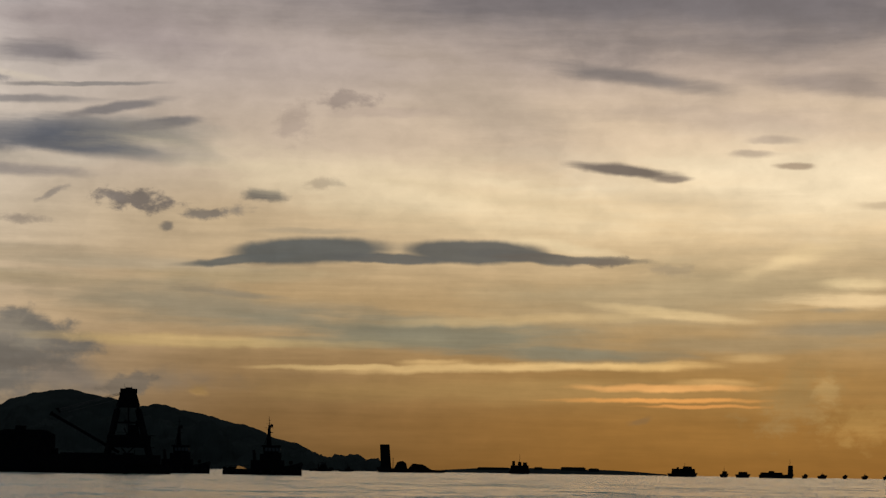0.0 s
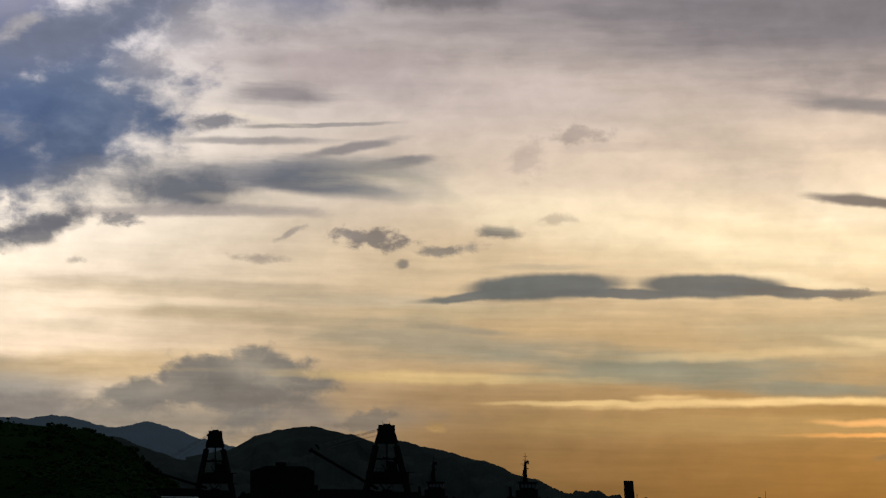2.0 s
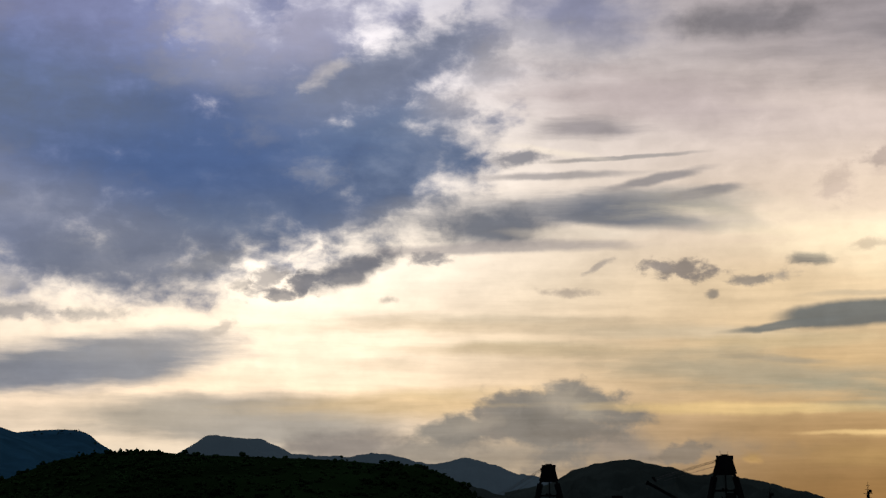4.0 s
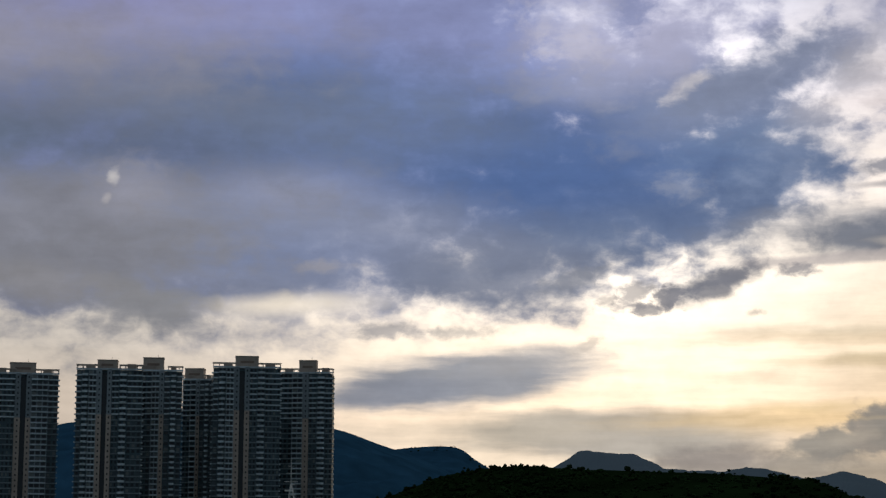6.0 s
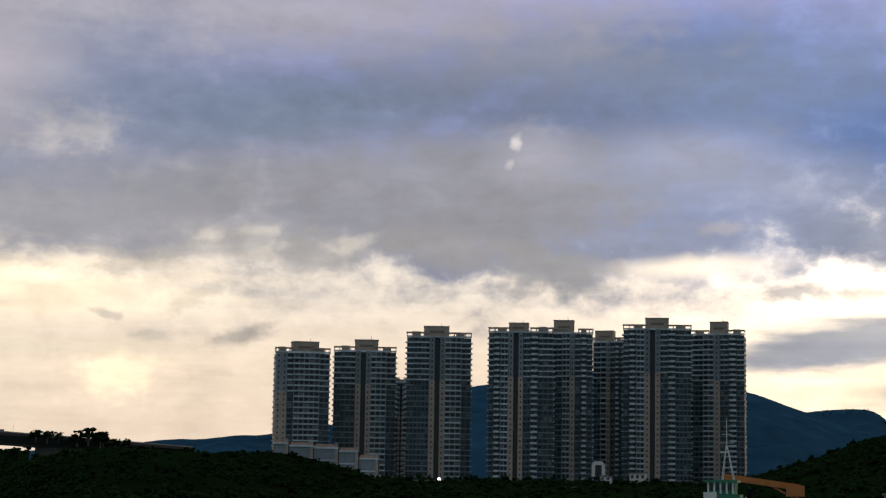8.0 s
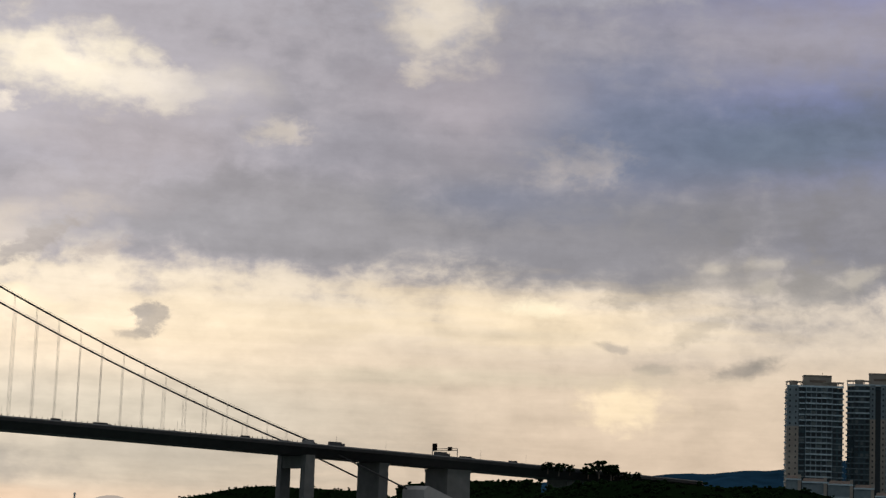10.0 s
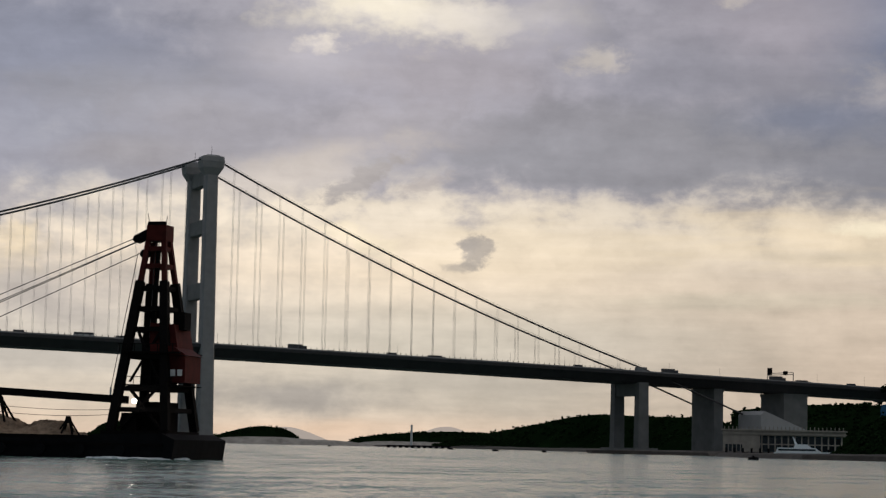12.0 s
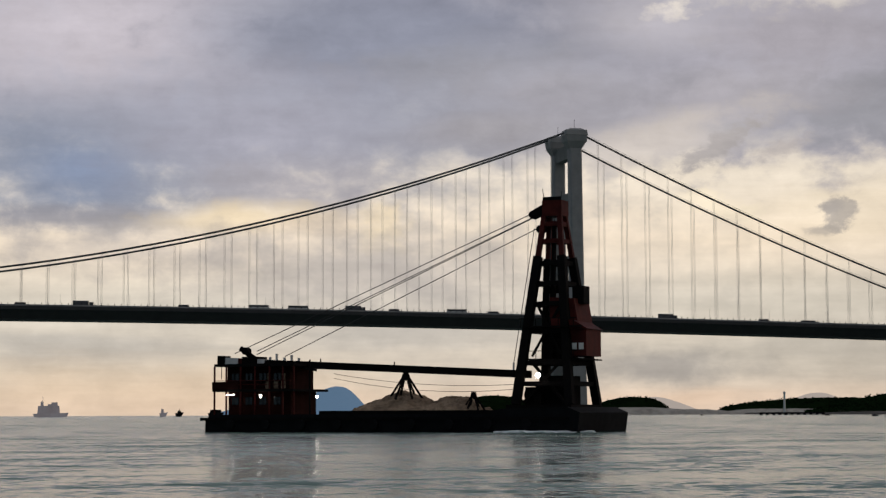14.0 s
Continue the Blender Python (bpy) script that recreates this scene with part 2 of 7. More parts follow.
cloud(48.11, 11.25, 4.52, 0.69, -4.5, (109, 120, 139), 0.97, 1.5, 0.32, "streak")
cloud(50.57, 10.58, 1.82, 0.36, -2.3, (112, 121, 140), 0.7, 1.92, 0.4, "puff")
cloud(36.05, 12.50, 7.04, 1.38, -0.8, (99, 108, 128), 0.85, 1.95, 0.32, "puff")
cloud(40.25, 12.98, 3.36, 0.82, -4.9, (120, 125, 142), 0.6, 1.95, 0.4, "puff")
cloud(47.36, 14.30, 8.79, 1.13, -1.1, (154, 151, 162), 0.85, 1.95, 0.32, "puff")
cloud(53.77, 13.01, 2.62, 1.28, -3.2, (149, 147, 158), 0.75, 1.95, 0.4, "puff")
cloud(43.22, 9.33, 7.01, 1.32, -0.5, (133, 133, 142), 0.9, 1.28, 0.36, "puff")
cloud(41.03, 8.20, 4.32, 0.99, -0.4, (128, 128, 136), 0.92, 1.12, 0.4, "puff")
cloud(39.18, 6.90, 1.82, 0.66, 4.5, (134, 133, 135), 0.88, 1.28, 0.48, "puff")
cloud(41.85, 7.53, 1.67, 0.50, 7.2, (138, 136, 140), 0.85, 1.28, 0.56, "puff")
cloud(51.82, 8.82, 4.94, 0.98, -5.0, (132, 132, 139), 0.92, 1.12, 0.4, "puff")
cloud(53.24, 7.95, 2.10, 0.42, -2.3, (130, 130, 135), 0.9, 1.28, 0.48, "puff")
cloud(49.65, 7.51, 2.97, 0.59, -1.7, (157, 153, 151), 0.8, 1.6, 0.64, "puff")
cloud(51.10, 6.97, 0.98, 0.39, -17.0, (151, 147, 145), 0.7, 1.4, 0.79, "tuft")
cloud(45.84, 7.21, 1.49, 0.49, -11.2, (152, 149, 148), 0.75, 1.6, 0.72, "puff")
cloud(48.96, 7.76, 0.30, 0.15, -1.8, (203, 195, 183), 0.55, 1.95, 0.62, "tuft")
cloud(47.48, 7.94, 0.40, 0.15, -1.6, (198, 191, 181), 0.5, 1.95, 0.7, "tuft")
cloud(47.53, 7.28, 0.36, 0.21, -1.5, (198, 191, 180), 0.5, 1.95, 0.7, "tuft")
cloud(44.82, 7.58, 0.53, 0.21, -16.1, (201, 194, 184), 0.55, 1.95, 0.7, "tuft")
cloud(49.43, 5.96, 0.98, 0.30, -23.7, (174, 167, 159), 0.7, 1.4, 0.7, "tuft")
cloud(52.09, 5.47, 0.27, 0.11, -1.8, (172, 164, 155), 0.75, 1.4, 0.62, "tuft")
cloud(50.53, 4.77, 0.52, 0.13, -1.6, (183, 174, 162), 0.7, 1.4, 0.62, "tuft")
cloud(48.06, 4.87, 0.89, 0.20, -11.4, (147, 141, 137), 0.75, 1.4, 0.44, "tuft")
cloud(47.63, 5.02, 0.43, 0.13, -21.4, (148, 143, 138), 0.6, 1.4, 0.44, "tuft")
cloud(53.03, 10.88, 1.06, 0.58, -2.8, (160, 157, 161), 0.3, 1.95, 0.7, "tuft")
cloud(39.55, 10.36, 1.00, 0.74, -0.3, (146, 144, 152), 0.6, 1.95, 0.53, "tuft")
cloud(39.94, 10.66, 0.13, 0.18, 24.1, (206, 200, 196), 0.7, 1.95, 0.53, "tuft")
cloud(40.23, 10.03, 0.12, 0.10, -30.2, (187, 181, 180), 0.5, 1.95, 0.53, "tuft")
cloud(53.95, 5.81, 1.60, 0.11, -2.0, (188, 178, 165), 0.48, 1.6, 0.54, "streak")
cloud(53.97, 6.30, 1.12, 0.13, -2.2, (202, 191, 177), 0.7, 1.6, 0.48, "puff")
cloud(60.52, 8.74, 6.93, 1.23, 0.3, (146, 145, 152), 0.94, 0.58, 0.32, "puff")
cloud(53.10, 7.93, 3.67, 0.81, 0.0, (138, 138, 147), 0.92, 0.96, 0.4, "puff")
cloud(68.87, 9.06, 3.66, 0.82, -7.1, (159, 155, 161), 0.9, 1.12, 0.4, "puff")
cloud(74.18, 10.41, 3.76, 2.09, -3.2, (142, 141, 151), 0.92, 1.28, 0.36, "puff")
cloud(75.20, 8.33, 2.42, 0.45, -3.2, (151, 147, 151), 0.75, 1.76, 0.4, "puff")
cloud(51.52, 11.96, 2.55, 1.76, 1.1, (120, 128, 153), 0.92, 1.92, 0.36, "puff")
cloud(55.40, 9.58, 2.29, 0.49, -0.1, (125, 130, 148), 0.85, 1.92, 0.4, "puff")
cloud(56.76, 12.15, 2.48, 1.13, 0.0, (169, 163, 173), 0.75, 1.92, 0.48, "puff")
cloud(66.11, 10.97, 2.51, 0.98, -1.9, (160, 155, 162), 0.88, 1.44, 0.48, "puff")
cloud(59.74, 10.97, 2.50, 0.90, -0.7, (147, 146, 157), 0.8, 1.6, 0.48, "puff")
cloud(63.05, 9.59, 2.01, 0.49, -1.4, (142, 140, 147), 0.7, 1.92, 0.56, "puff")
cloud(68.19, 12.93, 2.51, 0.81, 5.4, (227, 218, 201), 0.95, 1.6, 0.72, "puff")
cloud(65.82, 12.45, 1.26, 0.55, -2.0, (217, 209, 199), 0.8, 1.6, 0.72, "puff")
cloud(70.10, 11.65, 0.53, 0.24, -2.9, (217, 208, 196), 0.9, 1.4, 0.7, "tuft")
cloud(63.81, 12.52, 1.18, 0.55, -1.5, (191, 186, 186), 0.7, 1.76, 0.72, "puff")
cloud(61.59, 11.27, 0.50, 0.28, -1.2, (198, 190, 188), 0.5, 1.68, 0.7, "tuft")
cloud(52.32, 10.71, 0.74, 0.55, 0.5, (178, 174, 180), 0.3, 1.95, 0.53, "tuft")
cloud(70.80, 7.90, 2.47, 0.56, -12.4, (195, 186, 179), 0.85, 1.6, 0.64, "puff")
cloud(68.82, 7.74, 1.09, 0.26, -32.1, (159, 153, 152), 0.85, 1.12, 0.79, "tuft")
cloud(66.83, 7.65, 0.66, 0.20, -21.9, (170, 162, 159), 0.7, 1.4, 0.79, "tuft")
cloud(53.90, 6.13, 4.15, 0.73, -0.4, (250, 230, 198), 0.68, 1.95, 0.54, "streak")
cloud(54.06, 6.49, 0.84, 0.21, -0.5, (254, 241, 213), 0.75, 1.4, 0.62, "tuft")
cloud(62.95, 5.79, 4.31, 0.66, -1.3, (228, 211, 184), 0.55, 1.95, 0.54, "streak")
cloud(68.75, 5.94, 1.09, 0.28, 17.9, (229, 215, 190), 0.85, 1.4, 0.62, "tuft")
cloud(51.47, 3.69, 1.03, 0.55, -0.8, (252, 232, 200), 0.85, 1.54, 0.44, "tuft")
cloud(54.86, 5.69, 1.94, 0.14, -0.7, (205, 192, 172), 0.48, 1.6, 0.54, "streak")
cloud(51.80, 5.39, 0.37, 0.13, 9.6, (182, 172, 162), 0.8, 1.12, 0.53, "tuft")
cloud(55.50, 4.39, 4.81, 0.21, -0.8, (207, 197, 178), 0.55, 1.76, 0.54, "streak")
cloud(66.18, 3.22, 5.95, 0.66, -1.6, (189, 180, 166), 0.47, 1.92, 0.54, "streak")
cloud(65.31, 1.77, 5.93, 0.59, -1.6, (164, 159, 151), 0.55, 1.92, 0.54, "streak")
cloud(70.53, 1.28, 2.11, 0.46, -1.7, (150, 145, 141), 0.75, 1.6, 0.48, "puff")
cloud(70.17, 0.38, 2.77, 0.23, -1.6, (206, 179, 155), 0.59, 1.6, 0.43, "streak")
cloud(65.40, 5.69, 0.55, 0.43, -1.8, (166, 158, 151), 0.85, 0.58, 0.44, "tuft")
cloud(65.60, 5.85, 0.27, 0.23, -1.8, (158, 151, 146), 0.7, 1.26, 0.44, "tuft")
cloud(65.88, 5.21, 0.43, 0.12, -1.8, (167, 158, 149), 0.75, 1.26, 0.53, "tuft")
cloud(57.33, 15.04, 1.24, 1.14, 16.9, (222, 213, 201), 0.9, 1.6, 0.64, "puff")
cloud(57.90, 13.26, 0.40, 0.29, -22.2, (207, 198, 189), 0.7, 1.68, 0.7, "tuft")
cloud(52.94, 10.71, 1.00, 0.49, -1.3, (180, 173, 172), 0.5, 1.95, 0.62, "tuft")
cloud(62.01, 11.32, 0.64, 0.32, -3.2, (196, 188, 179), 0.6, 1.82, 0.7, "tuft")
cloud(48.16, 11.53, 4.36, 0.82, -0.1, (100, 113, 136), 0.7, 1.95, 0.4, "puff")
cloud(77.12, 4.02, 5.39, 1.79, -1.3, (185, 177, 170), 0.5, 1.92, 0.4, "puff")
cloud(78.13, 11.37, 3.09, 1.60, -3.2, (121, 124, 140), 0.8, 1.6, 0.36, "puff")
cloud(87.34, 11.10, 4.26, 1.76, -1.4, (187, 180, 187), 0.9, 1.6, 0.36, "puff")
cloud(79.09, 10.88, 4.35, 1.08, 2.2, (130, 133, 148), 0.93, 1.44, 0.36, "puff")
cloud(75.75, 9.93, 2.83, 0.82, 0.6, (145, 145, 154), 0.85, 1.6, 0.4, "puff")
cloud(87.62, 7.05, 4.72, 1.54, -0.8, (129, 136, 153), 0.92, 1.44, 0.36, "puff")
cloud(87.29, 7.06, 1.21, 0.65, -1.0, (112, 130, 162), 0.5, 1.95, 0.4, "puff")
cloud(82.57, 8.27, 3.65, 1.47, -0.3, (154, 153, 165), 0.85, 1.6, 0.4, "puff")
cloud(88.08, 5.67, 2.58, 0.32, -0.8, (138, 137, 145), 0.85, 1.28, 0.48, "puff")
cloud(81.24, 6.64, 2.49, 0.66, -0.2, (158, 154, 160), 0.75, 1.6, 0.56, "puff")
cloud(82.89, 5.68, 1.89, 0.39, -4.3, (225, 206, 175), 0.9, 1.6, 0.56, "puff")
cloud(80.58, 5.46, 1.57, 0.30, -0.1, (216, 197, 173), 0.7, 1.76, 0.56, "puff")
cloud(78.59, 5.49, 0.58, 0.63, 0.1, (226, 207, 174), 0.7, 1.68, 0.53, "tuft")
cloud(79.59, 4.25, 4.14, 0.91, 0.2, (169, 162, 158), 0.75, 1.76, 0.48, "puff")
cloud(86.46, 4.79, 3.25, 0.59, -0.5, (180, 171, 164), 0.65, 1.92, 0.48, "puff")
cloud(87.24, 1.94, 4.20, 0.42, -0.1, (165, 161, 156), 0.59, 1.76, 0.54, "streak")
cloud(77.94, 2.19, 3.47, 0.49, 0.2, (174, 169, 163), 0.55, 1.76, 0.54, "streak")
cloud(85.62, 0.73, 5.87, 0.62, 0.1, (208, 183, 155), 0.55, 1.92, 0.43, "streak")
cloud(73.25, 9.41, 2.49, 0.75, 1.0, (154, 151, 158), 0.8, 1.6, 0.48, "puff")
cloud(70.74, 11.24, 1.49, 0.65, 1.5, (183, 178, 183), 0.6, 1.92, 0.56, "puff")
cloud(21.47, 13.43, 1.97, 0.73, -27.6, (105, 109, 122), 0.4, 1.44, 0.48, "puff")
cloud(18.50, 13.02, 1.58, 0.55, -26.9, (170, 164, 166), 0.45, 1.76, 0.8, "puff")
cloud(16.36, 14.01, 1.85, 0.65, -2.1, (162, 158, 162), 0.45, 1.92, 0.48, "puff")
cloud(10.64, 14.85, 1.86, 0.39, -0.7, (107, 104, 110), 0.85, 1.44, 0.4, "puff")
cloud(15.73, 9.53, 4.34, 0.49, -1.4, (146, 144, 147), 0.9, 1.0, 0.36, "streak")
cloud(18.02, 8.91, 1.73, 0.56, -4.0, (92, 98, 111), 0.94, 1.2, 0.32, "puff")
cloud(13.72, 9.31, 2.84, 0.49, 3.7, (103, 108, 120), 0.97, 1.0, 0.32, "streak")
cloud(11.90, 9.91, 1.01, 0.15, -9.0, (124, 122, 128), 0.9, 1.0, 0.32, "streak")
cloud(13.25, 10.31, 1.37, 0.13, -11.1, (140, 135, 137), 0.9, 1.0, 0.28, "streak")
cloud(16.25, 10.42, 2.17, 0.11, -1.8, (154, 148, 148), 0.85, 1.12, 0.32, "streak")
cloud(17.27, 10.94, 0.70, 0.21, -6.1, (124, 124, 133), 0.9, 1.12, 0.48, "tuft")
cloud(14.27, 10.94, 2.18, 0.07, -3.4, (155, 149, 147), 0.9, 0.88, 0.16, "streak")
cloud(16.11, 11.11, 1.17, 0.09, 8.0, (248, 233, 212), 0.48, 1.6, 0.32, "streak")
cloud(11.30, 9.15, 1.17, 0.17, 6.9, (168, 157, 152), 0.8, 1.12, 0.4, "streak")
cloud(14.88, 8.78, 1.75, 0.18, 0.5, (219, 205, 187), 0.72, 1.44, 0.43, "streak")
cloud(18.00, 8.32, 3.47, 0.16, -1.8, (155, 147, 146), 0.74, 1.25, 0.4, "streak")
cloud(20.80, 9.01, 1.96, 0.55, -10.4, (110, 112, 120), 0.6, 1.44, 0.48, "puff")
cloud(19.95, 8.01, 0.59, 0.18, -8.2, (122, 119, 123), 0.88, 1.12, 0.62, "tuft")
cloud(22.51, 7.48, 1.22, 0.35, -20.7, (99, 100, 108), 0.92, 1.12, 0.48, "puff")
cloud(15.29, 11.84, 1.07, 0.20, 1.2, (198, 188, 181), 0.64, 1.76, 0.54, "streak")
cloud(12.49, 7.65, 0.93, 0.25, 2.8, (123, 115, 112), 0.9, 0.98, 0.7, "tuft")
cloud(13.22, 7.77, 0.33, 0.12, 8.6, (144, 134, 128), 0.8, 1.12, 0.7, "tuft")
cloud(8.77, 7.93, 0.55, 0.17, 3.3, (84, 85, 90), 0.94, 0.98, 0.31, "tuft")
cloud(10.55, 7.34, 0.70, 0.13, -4.9, (126, 119, 114), 0.85, 1.12, 0.7, "tuft")
cloud(9.48, 7.49, 0.30, 0.15, -10.7, (145, 136, 128), 0.75, 1.26, 0.7, "tuft")
cloud(11.71, 6.94, 0.15, 0.13, -1.1, (128, 121, 115), 0.85, 1.12, 0.44, "tuft")
cloud(6.86, 8.33, 0.32, 0.12, -0.4, (184, 170, 149), 0.7, 1.26, 0.53, "tuft")
cloud(14.85, 7.80, 0.46, 0.08, -29.3, (166, 155, 147), 0.75, 1.26, 0.62, "tuft")
cloud(15.82, 7.01, 0.56, 0.12, 4.4, (167, 153, 140), 0.8, 1.26, 0.62, "tuft")
cloud(16.78, 5.97, 5.95, 0.21, 0.7, (196, 175, 146), 0.64, 1.6, 0.54, "streak")
cloud(15.61, 5.34, 4.96, 0.18, 0.8, (188, 167, 135), 0.69, 1.25, 0.4, "streak")
cloud(19.96, 3.79, 3.24, 0.39, -1.5, (211, 177, 120), 0.51, 1.92, 0.43, "streak")
cloud(17.81, 2.37, 5.56, 0.42, -1.1, (138, 129, 118), 0.8, 1.44, 0.32, "puff")
cloud(22.14, 2.48, 1.75, 0.45, -1.4, (119, 113, 110), 0.85, 1.28, 0.4, "puff")
cloud(15.05, 2.81, 1.64, 0.49, 13.8, (138, 128, 119), 0.9, 1.12, 0.4, "puff")
cloud(19.04, 2.93, 1.26, 0.49, -7.4, (130, 125, 118), 0.96, 0.47, 0.4, "puff")
cloud(17.52, 3.36, 1.22, 0.72, -26.5, (130, 123, 116), 0.96, 0.47, 0.44, "puff")
cloud(16.11, 3.28, 1.84, 1.15, -1.2, (127, 122, 116), 0.98, 0.47, 0.44, "puff")
cloud(16.06, 3.88, 0.66, 0.33, -1.3, (170, 159, 144), 0.7, 1.82, 0.53, "tuft")
cloud(17.03, 3.50, 0.49, 0.26, -1.3, (106, 103, 99), 0.6, 1.82, 0.62, "tuft")
cloud(15.40, 3.57, 0.43, 0.30, -1.2, (161, 152, 137), 0.6, 1.82, 0.53, "tuft")
cloud(15.54, 2.95, 0.98, 0.26, -1.2, (110, 105, 100), 0.6, 1.82, 0.53, "tuft")
cloud(18.48, 3.17, 0.65, 0.16, -11.4, (153, 144, 132), 0.6, 1.68, 0.53, "tuft")
cloud(19.11, 2.61, 0.97, 0.23, -1.3, (106, 103, 100), 0.6, 1.68, 0.53, "tuft")
cloud(12.54, 2.38, 0.79, 0.28, -11.0, (123, 114, 104), 0.93, 0.53, 0.44, "tuft")
cloud(19.90, 2.33, 0.96, 0.29, -1.3, (137, 129, 119), 0.85, 1.12, 0.44, "tuft")
cloud(10.60, 2.15, 0.26, 0.10, -0.9, (192, 153, 98), 0.7, 1.4, 0.53, "tuft")
cloud(-4.16, 13.88, 11.47, 1.52, 2.2, (115, 111, 117), 0.93, 1.5, 0.24, "streak")
cloud(-1.33, 12.12, 1.25, 0.46, 0.2, (135, 126, 126), 0.65, 1.92, 0.56, "puff")
cloud(-2.17, 11.50, 2.32, 0.24, 8.3, (120, 115, 117), 0.85, 1.25, 0.32, "streak")
cloud(-8.08, 11.19, 2.40, 0.27, 6.5, (144, 133, 130), 0.74, 1.38, 0.4, "streak")
cloud(2.00, 10.47, 3.16, 0.82, 27.2, (184, 168, 153), 0.64, 1.75, 0.48, "streak")
cloud(-5.47, 10.22, 3.24, 0.42, 4.9, (186, 169, 157), 0.58, 1.62, 0.4, "streak")
cloud(6.49, 10.78, 0.70, 0.20, -1.4, (164, 149, 142), 0.75, 1.4, 0.7, "tuft")
cloud(8.01, 10.10, 0.43, 0.40, 38.0, (186, 168, 156), 0.65, 1.54, 0.79, "tuft")
cloud(5.68, 10.41, 1.84, 0.12, -1.1, (198, 179, 165), 0.64, 1.25, 0.48, "streak")
cloud(13.71, 12.63, 3.29, 0.72, 5.2, (178, 164, 164), 0.74, 1.62, 0.32, "streak")
cloud(15.22, 11.82, 1.46, 0.26, -0.1, (146, 139, 143), 0.85, 1.25, 0.4, "streak")
cloud(-7.25, 8.41, 5.68, 0.97, 1.1, (266, 250, 217), 0.59, 1.95, 0.43, "streak")
cloud(4.97, 8.20, 5.66, 0.69, 7.2, (273, 254, 215), 0.51, 1.95, 0.54, "streak")
cloud(-1.77, 8.81, 1.45, 0.16, 6.0, (110, 102, 99), 0.97, 0.94, 0.32, "streak")
cloud(-3.18, 8.55, 0.56, 0.10, 0.1, (124, 113, 107), 0.85, 1.12, 0.4, "streak")
cloud(-6.77, 8.90, 0.40, 0.08, 0.7, (167, 147, 128), 0.8, 1.12, 0.4, "streak")
cloud(-5.47, 9.29, 0.68, 0.10, 0.6, (172, 156, 142), 0.69, 1.25, 0.48, "streak")
cloud(-6.12, 9.67, 0.62, 0.10, 0.8, (172, 156, 144), 0.64, 1.25, 0.48, "streak")
cloud(-3.67, 7.86, 1.88, 0.29, 0.2, (199, 179, 149), 0.51, 1.92, 0.65, "streak")
cloud(1.63, 7.92, 3.32, 0.20, 8.5, (217, 196, 160), 0.51, 1.92, 0.65, "streak")
cloud(-9.17, 7.74, 0.63, 0.11, 0.8, (188, 169, 142), 0.64, 1.25, 0.48, "streak")
cloud(3.28, 7.15, 2.50, 0.26, 4.2, (216, 194, 157), 0.51, 1.92, 0.65, "streak")
cloud(7.52, 6.92, 1.33, 0.08, -1.3, (188, 170, 143), 0.74, 1.25, 0.32, "streak")
cloud(13.14, 5.84, 3.09, 0.18, 0.3, (198, 181, 154), 0.69, 1.25, 0.4, "streak")
cloud(9.38, 5.57, 2.47, 0.20, -1.4, (190, 171, 136), 0.64, 1.38, 0.48, "streak")
cloud(7.51, 6.34, 2.29, 0.38, -3.2, (92, 98, 100), 0.97, 0.5, 0.05, "streak")
cloud(2.69, 6.40, 2.03, 0.35, 0.3, (89, 94, 96), 0.97, 0.5, 0.05, "streak")
cloud(5.10, 6.16, 1.83, 0.15, 1.0, (93, 97, 99), 0.95, 0.6, 0.06, "streak")
cloud(9.40, 6.05, 1.73, 0.12, -6.4, (98, 103, 104), 0.92, 0.7, 0.08, "streak")
cloud(1.19, 6.25, 1.66, 0.17, 5.4, (90, 94, 96), 0.95, 0.6, 0.06, "streak")
cloud(-0.05, 6.20, 2.06, 0.12, 1.6, (93, 93, 93), 0.97, 0.69, 0.2, "streak")
cloud(-1.46, 6.15, 0.79, 0.12, -2.3, (103, 97, 94), 0.9, 0.91, 0.53, "tuft")
cloud(-3.26, 5.89, 0.62, 0.15, -0.2, (157, 141, 123), 0.65, 1.4, 0.7, "tuft")
cloud(-0.05, 6.56, 1.24, 0.14, 7.5, (257, 236, 194), 0.54, 1.6, 0.32, "streak")
cloud(-4.16, 5.32, 5.46, 0.75, -4.0, (173, 157, 126), 0.74, 1.5, 0.4, "streak")
cloud(9.52, 4.58, 4.29, 0.53, 4.8, (159, 149, 128), 0.85, 1.38, 0.44, "streak")
cloud(9.37, 5.03, 1.40, 0.11, 3.6, (157, 145, 125), 0.8, 1.12, 0.4, "streak")
cloud(3.57, 3.98, 4.79, 0.43, 3.2, (128, 129, 114), 0.9, 1.25, 0.44, "streak")
cloud(-0.24, 3.47, 2.79, 0.21, 1.4, (121, 122, 108), 0.87, 1.12, 0.4, "streak")
cloud(6.54, 3.69, 2.64, 0.16, -1.0, (142, 137, 115), 0.64, 1.25, 0.48, "streak")
cloud(11.45, 3.65, 4.25, 0.15, 0.7, (225, 193, 134), 0.64, 1.25, 0.48, "streak")
cloud(1.92, 4.40, 3.63, 0.12, -2.6, (227, 197, 145), 0.41, 1.44, 0.65, "streak")
cloud(-8.03, 4.95, 1.82, 0.21, -1.9, (254, 224, 175), 0.72, 1.6, 0.76, "streak")
cloud(-7.71, 4.76, 1.11, 0.10, 0.1, (157, 141, 115), 0.9, 1.0, 0.56, "streak")
cloud(-3.35, 4.65, 1.95, 0.11, 5.7, (238, 209, 157), 0.51, 1.44, 0.65, "streak")
cloud(-6.60, 6.19, 1.29, 0.24, -15.9, (236, 210, 164), 0.7, 1.6, 0.56, "puff")
